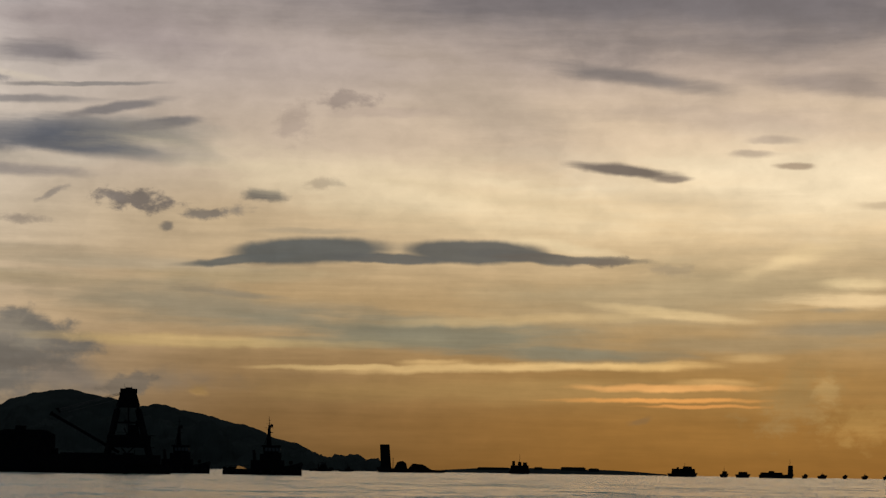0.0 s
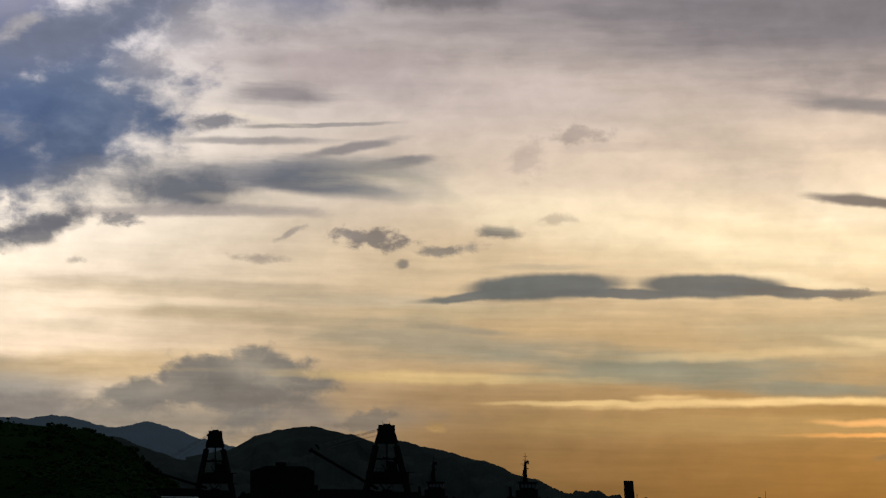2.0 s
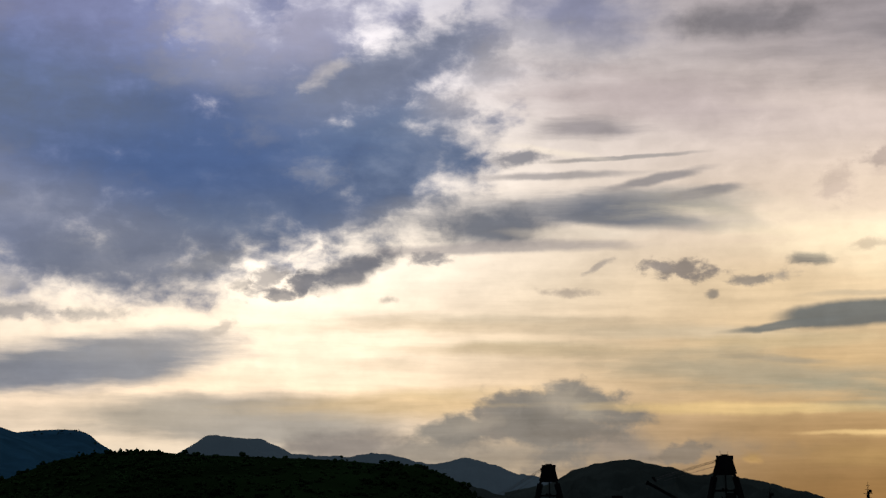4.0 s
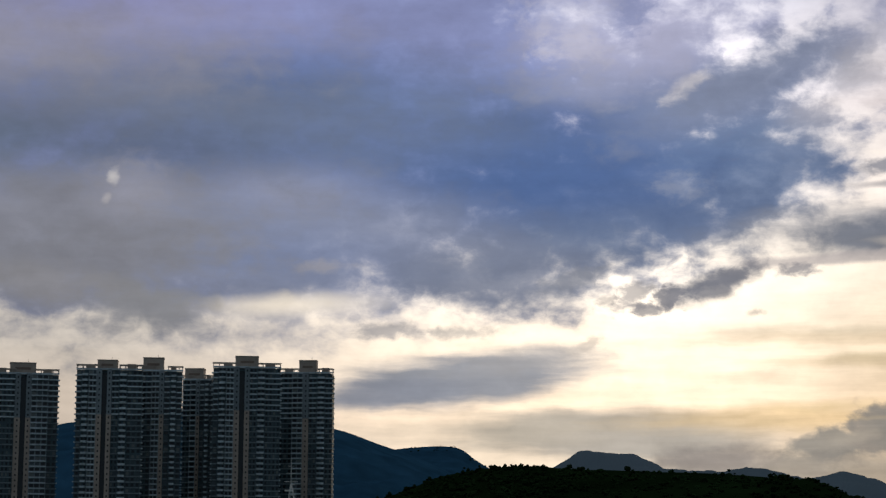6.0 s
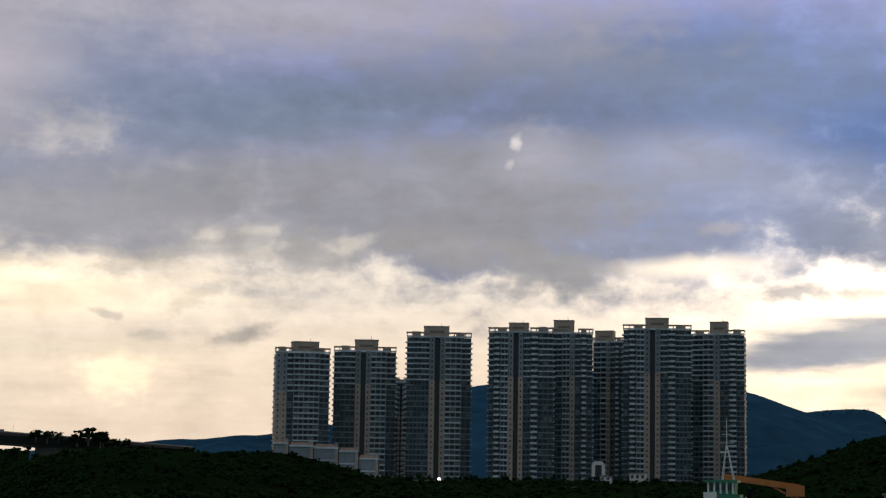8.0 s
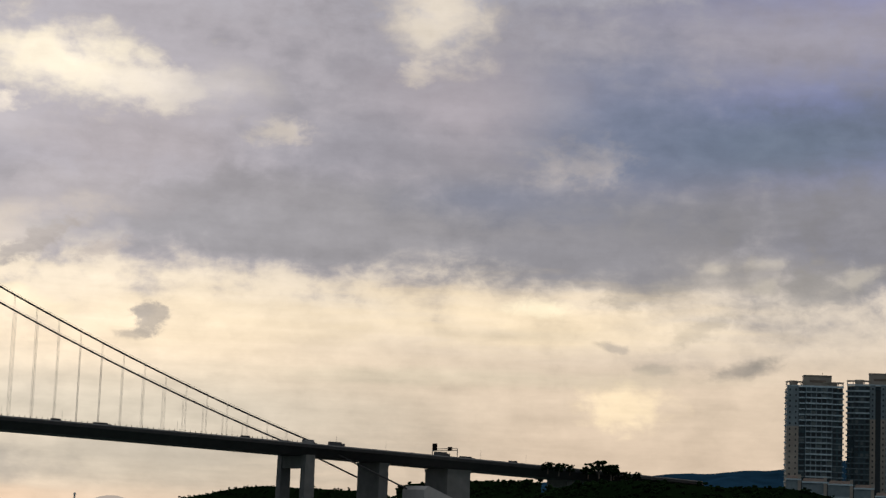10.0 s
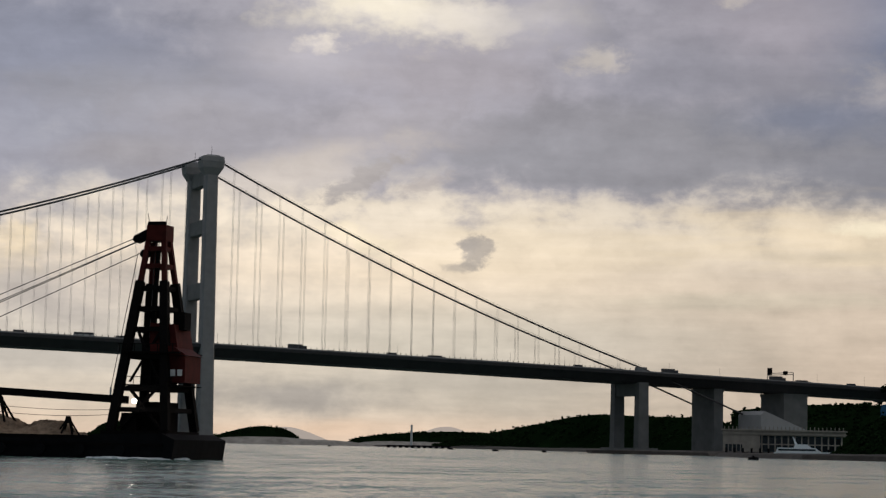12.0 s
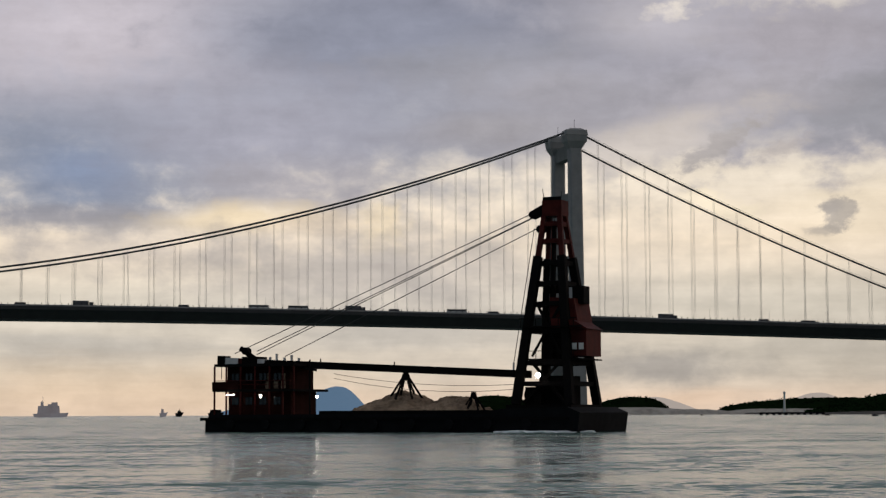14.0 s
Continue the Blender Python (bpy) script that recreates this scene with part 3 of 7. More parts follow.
cloud(-8.67, 5.53, 0.87, 0.14, 0.3, (254, 228, 178), 0.54, 1.44, 0.54, "streak")
cloud(-7.87, 4.21, 2.05, 0.23, -0.0, (142, 131, 110), 0.85, 1.25, 0.4, "streak")
cloud(-4.98, 3.77, 3.68, 0.23, -0.2, (153, 136, 107), 0.69, 1.25, 0.4, "streak")
cloud(1.90, 3.03, 3.87, 0.12, -1.7, (248, 211, 148), 0.65, 1.44, 0.54, "streak")
cloud(3.88, 3.16, 0.91, 0.09, -0.9, (245, 206, 143), 0.54, 1.44, 0.54, "streak")
cloud(-2.78, 3.10, 1.63, 0.11, -0.5, (237, 197, 132), 0.61, 1.44, 0.54, "streak")
cloud(6.52, 2.97, 1.98, 0.07, -1.0, (223, 190, 133), 0.8, 1.12, 0.4, "streak")
cloud(-5.46, 3.39, 0.72, 0.11, -0.4, (221, 186, 130), 0.48, 1.44, 0.54, "streak")
cloud(1.56, 2.39, 5.89, 0.33, -0.7, (162, 131, 84), 0.64, 1.38, 0.4, "streak")
cloud(-3.19, 2.50, 2.19, 0.10, -0.6, (234, 172, 105), 0.93, 1.12, 0.36, "streak")
cloud(-2.87, 2.14, 2.43, 0.07, -0.6, (232, 161, 88), 0.93, 1.12, 0.36, "streak")
cloud(-3.84, 1.97, 1.53, 0.05, -0.6, (224, 153, 84), 0.85, 1.12, 0.36, "streak")
cloud(-4.65, 2.70, 0.97, 0.09, -0.5, (225, 180, 117), 0.48, 1.44, 0.54, "streak")
cloud(-2.22, 1.51, 0.29, 0.10, -12.7, (116, 89, 61), 0.8, 1.12, 0.53, "tuft")
cloud(-6.74, 2.24, 1.00, 0.67, -30.6, (148, 122, 81), 0.65, 1.54, 0.79, "tuft")
cloud(-7.57, 2.49, 0.25, 0.39, -0.4, (184, 152, 101), 0.55, 1.68, 0.7, "tuft")
cloud(-8.64, 1.51, 0.82, 0.45, -0.6, (169, 133, 78), 0.6, 1.54, 0.79, "tuft")
cloud(7.10, 8.31, 0.40, 0.15, -1.4, (184, 167, 145), 0.6, 1.4, 0.7, "tuft")
cloud(10.59, 2.22, 0.29, 0.11, -1.2, (149, 121, 81), 0.65, 1.26, 0.62, "tuft")

# fine mottling of the whole deck, brighter towards the sunset, the dim sky behind the viewer and overhead, and the air above the clouds
bright = wmath("ADD", 1.0, wmath("ADD", wmath("MULTIPLY", streak, 0.05), wmath("ADD", wmath("MULTIPLY", puff, 0.09), wmath("MULTIPLY", tuft, 0.03))))
glow = wmath("ADD", wmath("ADD", wrange(az, -5.0, 18.0, 1.32, 1.0), wrange(az, 20.0, 38.0, 0.0, -0.2)), wmath("ADD", wrange(az, 56.0, 70.0, 0.0, 0.2), wmath("ADD", wrange(az, 14.0, 25.0, 0.0, 0.34), wrange(az, 30.0, 42.0, 0.0, -0.34))))
bright = wmath("MULTIPLY", bright, glow)
drawn = wn("ShaderNodeVectorMath", operation="MULTIPLY")
wt.links.new(place, drawn.inputs[0])
drawn.inputs[1].default_value = (0.20, 3.0, 1.0)
thread = wmath("SUBTRACT", wnoise(drawn.outputs[0], 1.0, 6, 0.62).outputs["Fac"], 0.5)
bright = wmath("MULTIPLY", bright, wmath("MULTIPLY_ADD", wmath("MULTIPLY", thread, 0.6), wmath("MULTIPLY", wrange(el, 9.5, 5.0), wrange(az, 30.0, 14.0, 0.35, 1.0)), 1.0))
toward = wn("ShaderNodeVectorMath", operation="DOT_PRODUCT")
wt.links.new(coord.outputs["Generated"], toward.inputs[0])
toward.inputs[1].default_value = (-math.sin(radians(42)), math.cos(radians(42)), 0.0)
behind = wrange(toward.outputs["Value"], 0.55, 0.0)
overhead = wrange(el, 18.0, 45.0)
nishita = wn("ShaderNodeTexSky")
nishita.sky_type, nishita.sun_disc = "NISHITA", False
nishita.sun_elevation, nishita.sun_rotation = radians(SUN_EL), radians(-SUN_AZ)
clear = wn("ShaderNodeVectorMath", operation="SCALE")
wt.links.new(nishita.outputs[0], clear.inputs[0])
clear.inputs["Scale"].default_value = 0.06


def sky_part(low, high):
    """The sky between two directions, with the clouds that reach into it."""
    bank = wn("ShaderNodeGroup")
    bank.node_tree = cloud_bank(low, high)
    for key, socket in (("Place", bent), ("streak", streak), ("puff", puff), ("tuft", tuft), ("Under", open_sky)):
        wt.links.new(socket, bank.inputs[key])
    under = bank.outputs["Sky"]
    lit = wn("ShaderNodeVectorMath", operation="SCALE")
    wt.links.new(under, lit.inputs[0]), wt.links.new(bright, lit.inputs["Scale"])
    seen = wmix(overhead, wmix(behind, lit.outputs[0], (0.082, 0.112, 0.140)), (0.27, 0.285, 0.32))
    back = wn("ShaderNodeBackground")
    wt.links.new(wmix(0.97, clear.outputs[0], seen), back.inputs["Color"])
    return back.outputs[0]


bounds = [-20, -1, 3, 7, 10, 12, 13.5, 15, 16.5, 17.5, 18.5, 19.5, 20.5, 21.5, 23, 25, 28, 31, 34, 37, 40, 43, 46, 48.5, 50.5, 53, 56, 60, 65, 71, 105]

whole = sky_part(-400, -399)
for low, high in zip(bounds, bounds[1:] + [400]):
    joint = wn("ShaderNodeMixShader")
    wt.links.new(wmath("GREATER_THAN", az, low), joint.inputs[0])
    wt.links.new(whole, joint.inputs[1])
    wt.links.new(sky_part(low, high) if high < 400 else sky_part(-400, -399), joint.inputs[2])
    whole = joint.outputs[0]
wt.links.new(whole, wn("ShaderNodeOutputWorld").inputs["Surface"])
world.cycles.sampling_method, world.cycles.sample_map_resolution = "MANUAL", 256

sun = new("sun", bpy.data.lights.new("sun", "SUN"))
sun.data.energy, sun.data.angle, sun.data.color = 0.3, radians(80), (1.0, 0.80, 0.55)
sun.matrix_world = look((-math.sin(radians(SUN_AZ)) * math.cos(radians(SUN_EL)), math.cos(radians(SUN_AZ)) * math.cos(radians(SUN_EL)), math.sin(radians(SUN_EL))), (0, 0, 0))

# ---------------------------------------------------------------- materials
def material(name, rgb, rough=0.8, metal=0.0, spread=0.3, grain=1.0, stain=0.12, bump=0.0, spec=0.5, emit=None, power=0.0, per_piece=0.0):
    """A painted or natural surface: colour with grain and larger stains, in metres, and fine relief."""
    m = bpy.data.materials.new(name)
    m.use_nodes = True
    t = m.node_tree
    b = t.nodes["Principled BSDF"]
    co = t.nodes.new("ShaderNodeTexCoord")
    fine, broad = t.nodes.new("ShaderNodeTexNoise"), t.nodes.new("ShaderNodeTexNoise")
    for n, s, d in ((fine, grain, 6), (broad, stain, 4)):
        t.links.new(co.outputs["Object"], n.inputs["Vector"])
        n.inputs["Scale"].default_value, n.inputs["Detail"].default_value = s, d
    add = t.nodes.new("ShaderNodeMath")
    add.operation = "ADD"
    t.links.new(fine.outputs["Fac"], add.inputs[0]), t.links.new(broad.outputs["Fac"], add.inputs[1])
    last = add.outputs[0]
    if per_piece:
        info = t.nodes.new("ShaderNodeObjectInfo")
        more = t.nodes.new("ShaderNodeMath")
        more.operation = "MULTIPLY_ADD"
        t.links.new(info.outputs["Random"], more.inputs[0])
        more.inputs[1].default_value = per_piece
        t.links.new(last, more.inputs[2])
        last = more.outputs[0]
    span = t.nodes.new("ShaderNodeMapRange")
    t.links.new(last, span.inputs["Value"])
    span.inputs["From Min"].default_value, span.inputs["From Max"].default_value = 0.6, 1.4 + per_piece
    span.inputs["To Min"].default_value, span.inputs["To Max"].default_value = 1 - spread, 1 + spread
    mul = t.nodes.new("ShaderNodeVectorMath")
    mul.operation = "SCALE"
    mul.inputs[0].default_value = rgb
    t.links.new(span.outputs[0], mul.inputs["Scale"])
    t.links.new(mul.outputs[0], b.inputs["Base Color"])
    b.inputs["Roughness"].default_value, b.inputs["Metallic"].default_value = rough, metal
    b.inputs["Specular IOR Level"].default_value = spec
    if bump:
        bn = t.nodes.new("ShaderNodeBump")
        bn.inputs["Strength"].default_value, bn.inputs["Distance"].default_value = 1.0, bump
        t.links.new(fine.outputs["Fac"], bn.inputs["Height"])
        t.links.new(bn.outputs[0], b.inputs["Normal"])
    if emit:
        b.inputs["Emission Color"].default_value = (*emit, 1)
        b.inputs["Emission Strength"].default_value = power
    return m


def sea_material():
    m = bpy.data.materials.new("sea_water")
    m.use_nodes = True
    t = m.node_tree
    b = t.nodes["Principled BSDF"]
    geo = t.nodes.new("ShaderNodeNewGeometry")

    def waves(scale, stretch, turn, detail, colour=False):
        mp = t.nodes.new("ShaderNodeMapping")
        mp.inputs["Rotation"].default_value = (0, 0, radians(turn))
        mp.inputs["Scale"].default_value = (scale, scale * stretch, scale)
        t.links.new(geo.outputs["Position"], mp.inputs["Vector"])
        n = t.nodes.new("ShaderNodeTexNoise")
        n.inputs["Scale"].default_value, n.inputs["Detail"].default_value = 1.0, detail
        t.links.new(mp.outputs[0], n.inputs["Vector"])
        return n.outputs["Color" if colour else "Fac"]

    def slopes(scale, stretch, turn, detail, amount):
        """Sideways leanings of the surface, without a height."""
        c = t.nodes.new("ShaderNodeVectorMath")
        c.operation = "MULTIPLY_ADD"
        t.links.new(waves(scale, stretch, turn, detail, True), c.inputs[0])
        c.inputs[1].default_value, c.inputs[2].default_value = (amount, amount, 0.0), (-amount / 2, -amount / 2, 0.0)
        return c.outputs[0]

    def joined(x, y, op="ADD"):
        n = t.nodes.new("ShaderNodeVectorMath")
        n.operation = op
        t.links.new(x, n.inputs[0])
        if isinstance(y, tuple):
            n.inputs[1].default_value = y
        else:
            t.links.new(y, n.inputs[1])
        return n.outputs[0]

    lean = joined(joined(slopes(0.11, 0.55, 40, 4, 1.7), slopes(0.5, 0.7, 20, 3, 1.5)), slopes(2.0, 0.8, -15, 3, 2.0))
    span = t.nodes.new("ShaderNodeMapRange")
    span.inputs["From Min"].default_value, span.inputs["From Max"].default_value = 0.38, 0.62
    span.inputs["To Min"].default_value, span.inputs["To Max"].default_value = 0.65, 1.25
    t.links.new(waves(0.010, 0.30, 60, 5), span.inputs["Value"])
    calm = t.nodes.new("ShaderNodeVectorMath")
    calm.operation = "SCALE"
    t.links.new(lean, calm.inputs[0]), t.links.new(span.outputs[0], calm.inputs["Scale"])
    normal = t.nodes.new("ShaderNodeVectorMath")
    normal.operation = "NORMALIZE"
    t.links.new(joined(calm.outputs[0], (0.0, 0.0, 1.0)), normal.inputs[0])
    t.links.new(normal.outputs[0], b.inputs["Normal"])
    b.inputs["Base Color"].default_value = (0.12, 0.20, 0.168, 1)
    b.inputs["Roughness"].default_value = 0.14
    b.inputs["IOR"].default_value = 1.45
    return m


M_SEA = sea_material()
# backlit vessels: their unlit look is put into one near-black colour
M_SILHOUETTE = material("silhouette_black", (0.006, 0.006, 0.007), 0.95, spread=0.4, grain=0.8, spec=0.0)
M_BLACK_HULL = material("hull_paint_black", (0.008, 0.008, 0.009), 0.85, spread=0.4, grain=0.8, stain=0.1, spec=0.05)
M_RUST_RED = material("crane_paint_red", (0.060, 0.009, 0.007), 0.7, spread=0.5, grain=0.9, stain=0.25, spec=0.12)
M_DARK_STEEL = material("steel_dark", (0.007, 0.006, 0.006), 0.85, 0.0, spread=0.4, spec=0.05)
M_ROPE = material("wire_rope", (0.05, 0.05, 0.05), 0.6, 0.5)
M_HOUSE_RED = material("deckhouse_red", (0.020, 0.005, 0.004), 0.85, spread=0.5, grain=0.7, spec=0.06)
M_WHITE = material("paint_white", (0.62, 0.62, 0.60), 0.5, spread=0.15)
M_GLASS = material("window_dark", (0.012, 0.016, 0.020), 0.12, spread=0.3)
M_SAND = material("sand_gravel", (0.27, 0.19, 0.13), 0.95, spread=0.7, grain=1.1, stain=0.3, bump=0.6, spec=0.1)
M_CONCRETE = material("concrete_grey", (0.26, 0.257, 0.255), 0.85, spread=0.18, grain=0.25, stain=0.03)
M_ANCHOR = material("concrete_pale", (0.44, 0.43, 0.42), 0.85, spread=0.12, grain=0.2, stain=0.03)
M_CONCRETE_DARK = material("concrete_weathered", (0.17, 0.172, 0.165), 0.9, spread=0.25, grain=0.2, stain=0.04)
M_DECK = material("girder_grey_paint", (0.035, 0.035, 0.037), 0.8, spread=0.2, grain=0.3)
M_CABLE = material("cable_grey_paint", (0.045, 0.045, 0.047), 0.6)
M_HANGER = material("hanger_grey_wire", (0.22, 0.22, 0.22), 0.6)
M_HILL = material("forest_slope", (0.005, 0.012, 0.004), 0.95, spread=0.55, grain=0.05, stain=0.012, spec=0.0)
M_LEAF = material("foliage_dark", (0.009, 0.020, 0.007), 0.95, spread=0.8, grain=0.16, stain=0.02, spec=0.0)
M_PALE_ROCK = material("pale_shore_rock", (0.33, 0.30, 0.26), 0.95, spread=0.35, grain=0.12, stain=0.03)
M_FOAM = material("foam_white", (0.75, 0.77, 0.78), 0.8, spread=0.2, grain=2.0)
M_ROCK = material("shore_rock", (0.05, 0.042, 0.034), 0.95, spread=0.45, grain=0.4, bump=0.4)
M_BEIGE = material("render_beige", (0.38, 0.33, 0.275), 0.85, spread=0.25, grain=0.3, stain=0.05)
M_TILE = material("facade_tile_blue_grey", (0.024, 0.060, 0.074), 0.5, spread=0.35, grain=0.4, stain=0.05)
M_TILE_PALE = material("facade_tile_pale", (0.20, 0.25, 0.27), 0.7, spread=0.4, grain=0.4, stain=0.05, per_piece=0.5)
M_FERRY = material("ferry_white_gloss", (0.85, 0.86, 0.86), 0.25, spread=0.06)
M_TRIM = material("balcony_white", (0.47, 0.57, 0.61), 0.7, spread=0.45, grain=0.25, stain=0.06, per_piece=0.6)
M_ROOF = material("roof_brown", (0.20, 0.15, 0.12), 0.85, spread=0.25)
M_GREEN = material("paint_green", (0.02, 0.16, 0.09), 0.5, spread=0.25)
M_ORANGE = material("paint_orange", (0.42, 0.15, 0.035), 0.55, spread=0.25)
M_LAMP = material("lamp_lit", (0.9, 0.9, 0.85), 0.4, emit=(1.0, 0.93, 0.80), power=9.0)
M_STRIPE = material("boom_white", (0.72, 0.69, 0.66), 0.6, spread=0.2)
M_TRUCK = material("vehicle_paint_dark", (0.07, 0.07, 0.075), 0.5, spread=0.3, per_piece=0.6)
# blue air haze mixed into the base colour of the wooded mountains
M_FAR1 = material("forest_haze_blue", (0.014, 0.048, 0.085), 1.0, spread=0.45, grain=0.03, stain=0.004, spec=0.0)
# weak blue emission stands for the haze in front of this range
M_FAR2 = material("distant_forest_haze_glow", (0.03, 0.042, 0.045), 1.0, spread=0.2, grain=0.01, stain=0.003, spec=0.0, emit=(0.40, 0.60, 0.85), power=0.030)
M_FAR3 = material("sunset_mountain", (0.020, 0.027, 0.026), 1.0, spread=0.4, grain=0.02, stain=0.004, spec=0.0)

# the farthest shapes glow in the haze's colours, blue and rosy grey
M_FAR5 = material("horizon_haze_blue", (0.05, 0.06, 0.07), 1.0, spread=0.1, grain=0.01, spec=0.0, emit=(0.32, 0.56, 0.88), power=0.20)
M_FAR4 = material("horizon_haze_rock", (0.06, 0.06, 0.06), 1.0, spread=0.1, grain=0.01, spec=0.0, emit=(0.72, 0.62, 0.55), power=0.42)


def pane_material():
    """Window glass of many flats: mostly dark, some with pale blinds or curtains behind."""
    m = material("window_flats", (0.02, 0.028, 0.034), 0.15, spread=0.3)
    t = m.node_tree
    b = t.nodes["Principled BSDF"]
    geo = t.nodes.new("ShaderNodeNewGeometry")
    ramp = t.nodes.new("ShaderNodeValToRGB")
    ramp.color_ramp.interpolation = "CONSTANT"
    stops = ((0.0, (0.010, 0.014, 0.018)), (0.45, (0.022, 0.034, 0.040)), (0.72, (0.05, 0.075, 0.085)), (0.90, (0.14, 0.16, 0.155)))
    while len(ramp.color_ramp.elements) < len(stops):
        ramp.color_ramp.elements.new(0.5)
    for e, (h, rgb) in zip(ramp.color_ramp.elements, stops):
        e.position, e.color = h, (*rgb, 1)
    t.links.new(geo.outputs["Random Per Island"], ramp.inputs[0])
    t.links.new(ramp.outputs[0], b.inputs["Base Color"])
    return m


M_PANES = pane_material()


# ---------------------------------------------------------------- building blocks
def mesh_object(name, bm, mat, parent=None, label=""):
    me = bpy.data.meshes.new(name)
    bm.to_mesh(me)
    bm.free()
    me.materials.append(mat)
    ob = new(name, me)
    if parent is not None:
        ob.parent = parent
    if label:
        tagged(ob, label)
    return ob


def part(name, bm, mat, parent, label=""):
    return mesh_object(name, bm, mat, parent, label)


def shared(name, me, parent, x=0.0, y=0.0, z=0.0, turn=0.0):
    ob = new(name, me)
    ob.parent = parent
    ob.matrix_basis = pose(x, y, z, 0, 0, turn)
    return ob


def empty(name, m, label, category, group="", kind=""):
    ob = new(name)
    ob.matrix_basis = m
    return tagged(ob, label, category, group, kind)


def box(bm, x0, x1, y0, y1, z0, z1):
    v = [bm.verts.new((x, y, z)) for z in (z0, z1) for x, y in ((x0, y0), (x1, y0), (x1, y1), (x0, y1))]
    for f in ((3, 2, 1, 0), (4, 5, 6, 7), (0, 1, 5, 4), (1, 2, 6, 5), (2, 3, 7, 6), (3, 0, 4, 7)):
        bm.faces.new([v[i] for i in f])
    return bm


def boxes(*rows):
    bm = bmesh.new()
    for r in rows:
        box(bm, *r)
    return bm


def frustum(bm, low, high):
    """A block between two quads (each four corners)."""
    v = [bm.verts.new(c) for c in (*low, *high)]
    for f in ((3, 2, 1, 0), (4, 5, 6, 7), (0, 1, 5, 4), (1, 2, 6, 5), (2, 3, 7, 6), (3, 0, 4, 7)):
        bm.faces.new([v[i] for i in f])
    return bm


def bar(bm, a, b, ra, rb=None, sides=6):
    """A round bar from a to b."""
    a, b = Vector(a), Vector(b)
    rb = ra if rb is None else rb
    d = (b - a).normalized()
    u = d.cross(Vector((0, 0, 1)) if abs(d.z) < 0.95 else Vector((1, 0, 0))).normalized()
    w = d.cross(u)
    rings = []
    for c, r in ((a, ra), (b, rb)):
        rings.append([bm.verts.new(c + (u * math.cos(k) + w * math.sin(k)) * r) for k in (2 * math.pi * i / sides for i in range(sides))])
    for i in range(sides):
        j = (i + 1) % sides
        bm.faces.new((rings[0][i], rings[0][j], rings[1][j], rings[1][i]))
    bm.faces.new(rings[0][::-1]), bm.faces.new(rings[1])
    return bm


def beam(bm, a, b, w, h):
    """A square beam from a to b, w wide and h deep."""
    a, b = Vector(a), Vector(b)
    d = (b - a).normalized()
    u = d.cross(Vector((0, 0, 1)) if abs(d.z) < 0.97 else Vector((0, 1, 0))).normalized()
    n = u.cross(d)
    ring = [(-1, -1), (1, -1), (1, 1), (-1, 1)]
    frustum(bm, [a + u * w / 2 * i + n * h / 2 * j for i, j in ring], [b + u * w / 2 * i + n * h / 2 * j for i, j in ring])
    return bm


def tube(bm, points, r, sides=8):
    """A round tube along a line of points that runs roughly level with the y axis."""
    rings = []
    for i, p in enumerate(points):
        p = Vector(p)
        d = (Vector(points[min(i + 1, len(points) - 1)]) - Vector(points[max(i - 1, 0)])).normalized()
        u = d.cross(Vector((1, 0, 0))).normalized()
        w = d.cross(u)
        rings.append([bm.verts.new(p + (u * math.cos(k) + w * math.sin(k)) * r) for k in (2 * math.pi * j / sides for j in range(sides))])
    for a, b in zip(rings, rings[1:]):
        for i in range(sides):
            j = (i + 1) % sides
            bm.faces.new((a[i], a[j], b[j], b[i]))
    bm.faces.new(rings[0][::-1]), bm.faces.new(rings[-1])
    return bm


def loft(bm, rings):
    """A closed body through rings of points."""
    rows = [[bm.verts.new(p) for p in ring] for ring in rings]
    n = len(rows[0])
    for a, b in zip(rows, rows[1:]):
        for i in range(n):
            j = (i + 1) % n
            bm.faces.new((a[i], a[j], b[j], b[i]))
    bm.faces.new(rows[0][::-1]), bm.faces.new(rows[-1])
    bmesh.ops.recalc_face_normals(bm, faces=bm.faces[:])
    return bm


def prism(bm, outline, y0, y1):
    """An outline in x and z, drawn out from y0 to y1."""
    a = [bm.verts.new((x, y0, z)) for x, z in outline]
    b = [bm.verts.new((x, y1, z)) for x, z in outline]
    n = len(outline)
    bm.faces.new(a), bm.faces.new(b[::-1])
    for i in range(n):
        j = (i + 1) % n
        bm.faces.new((a[j], a[i], b[i], b[j]))
    bmesh.ops.recalc_face_normals(bm, faces=bm.faces[:])
    return bm


def raw(name, verts, faces, mat, label, category, kind="stuff", smooth_faces=False):
    me = bpy.data.meshes.new(name)
    me.from_pydata(verts, [], faces)
    me.materials.append(mat)
    if smooth_faces:
        me.polygons.foreach_set("use_smooth", [True] * len(me.polygons))
    me.update()
    return tagged(new(name, me), label, category, "", kind)


# ---------------------------------------------------------------- sea and land
def sea():
    # rings round the boat, out past the horizon
    radii = [0.0] + [30 * 1.35 ** i for i in range(19)]
    verts, faces, sides = [(0, 0, 0)], [], 48
    for r in radii[1:]:
        verts += [(r * math.cos(2 * math.pi * k / sides), r * math.sin(2 * math.pi * k / sides), 0) for k in range(sides)]
    faces += [(0, 1 + k, 1 + (k + 1) % sides) for k in range(sides)]
    for i in range(len(radii) - 2):
        a, b = 1 + i * sides, 1 + (i + 1) * sides
        faces += [(a + k, b + k, b + (k + 1) % sides, a + (k + 1) % sides) for k in range(sides)]
    ob = raw("water", verts, faces, M_SEA, "choppy grey-green estuary water reflecting the evening sky", "water", "structure")
    ob.location = (-60, 20, 0)


sea()
CENTRE = Vector((-40, 25))


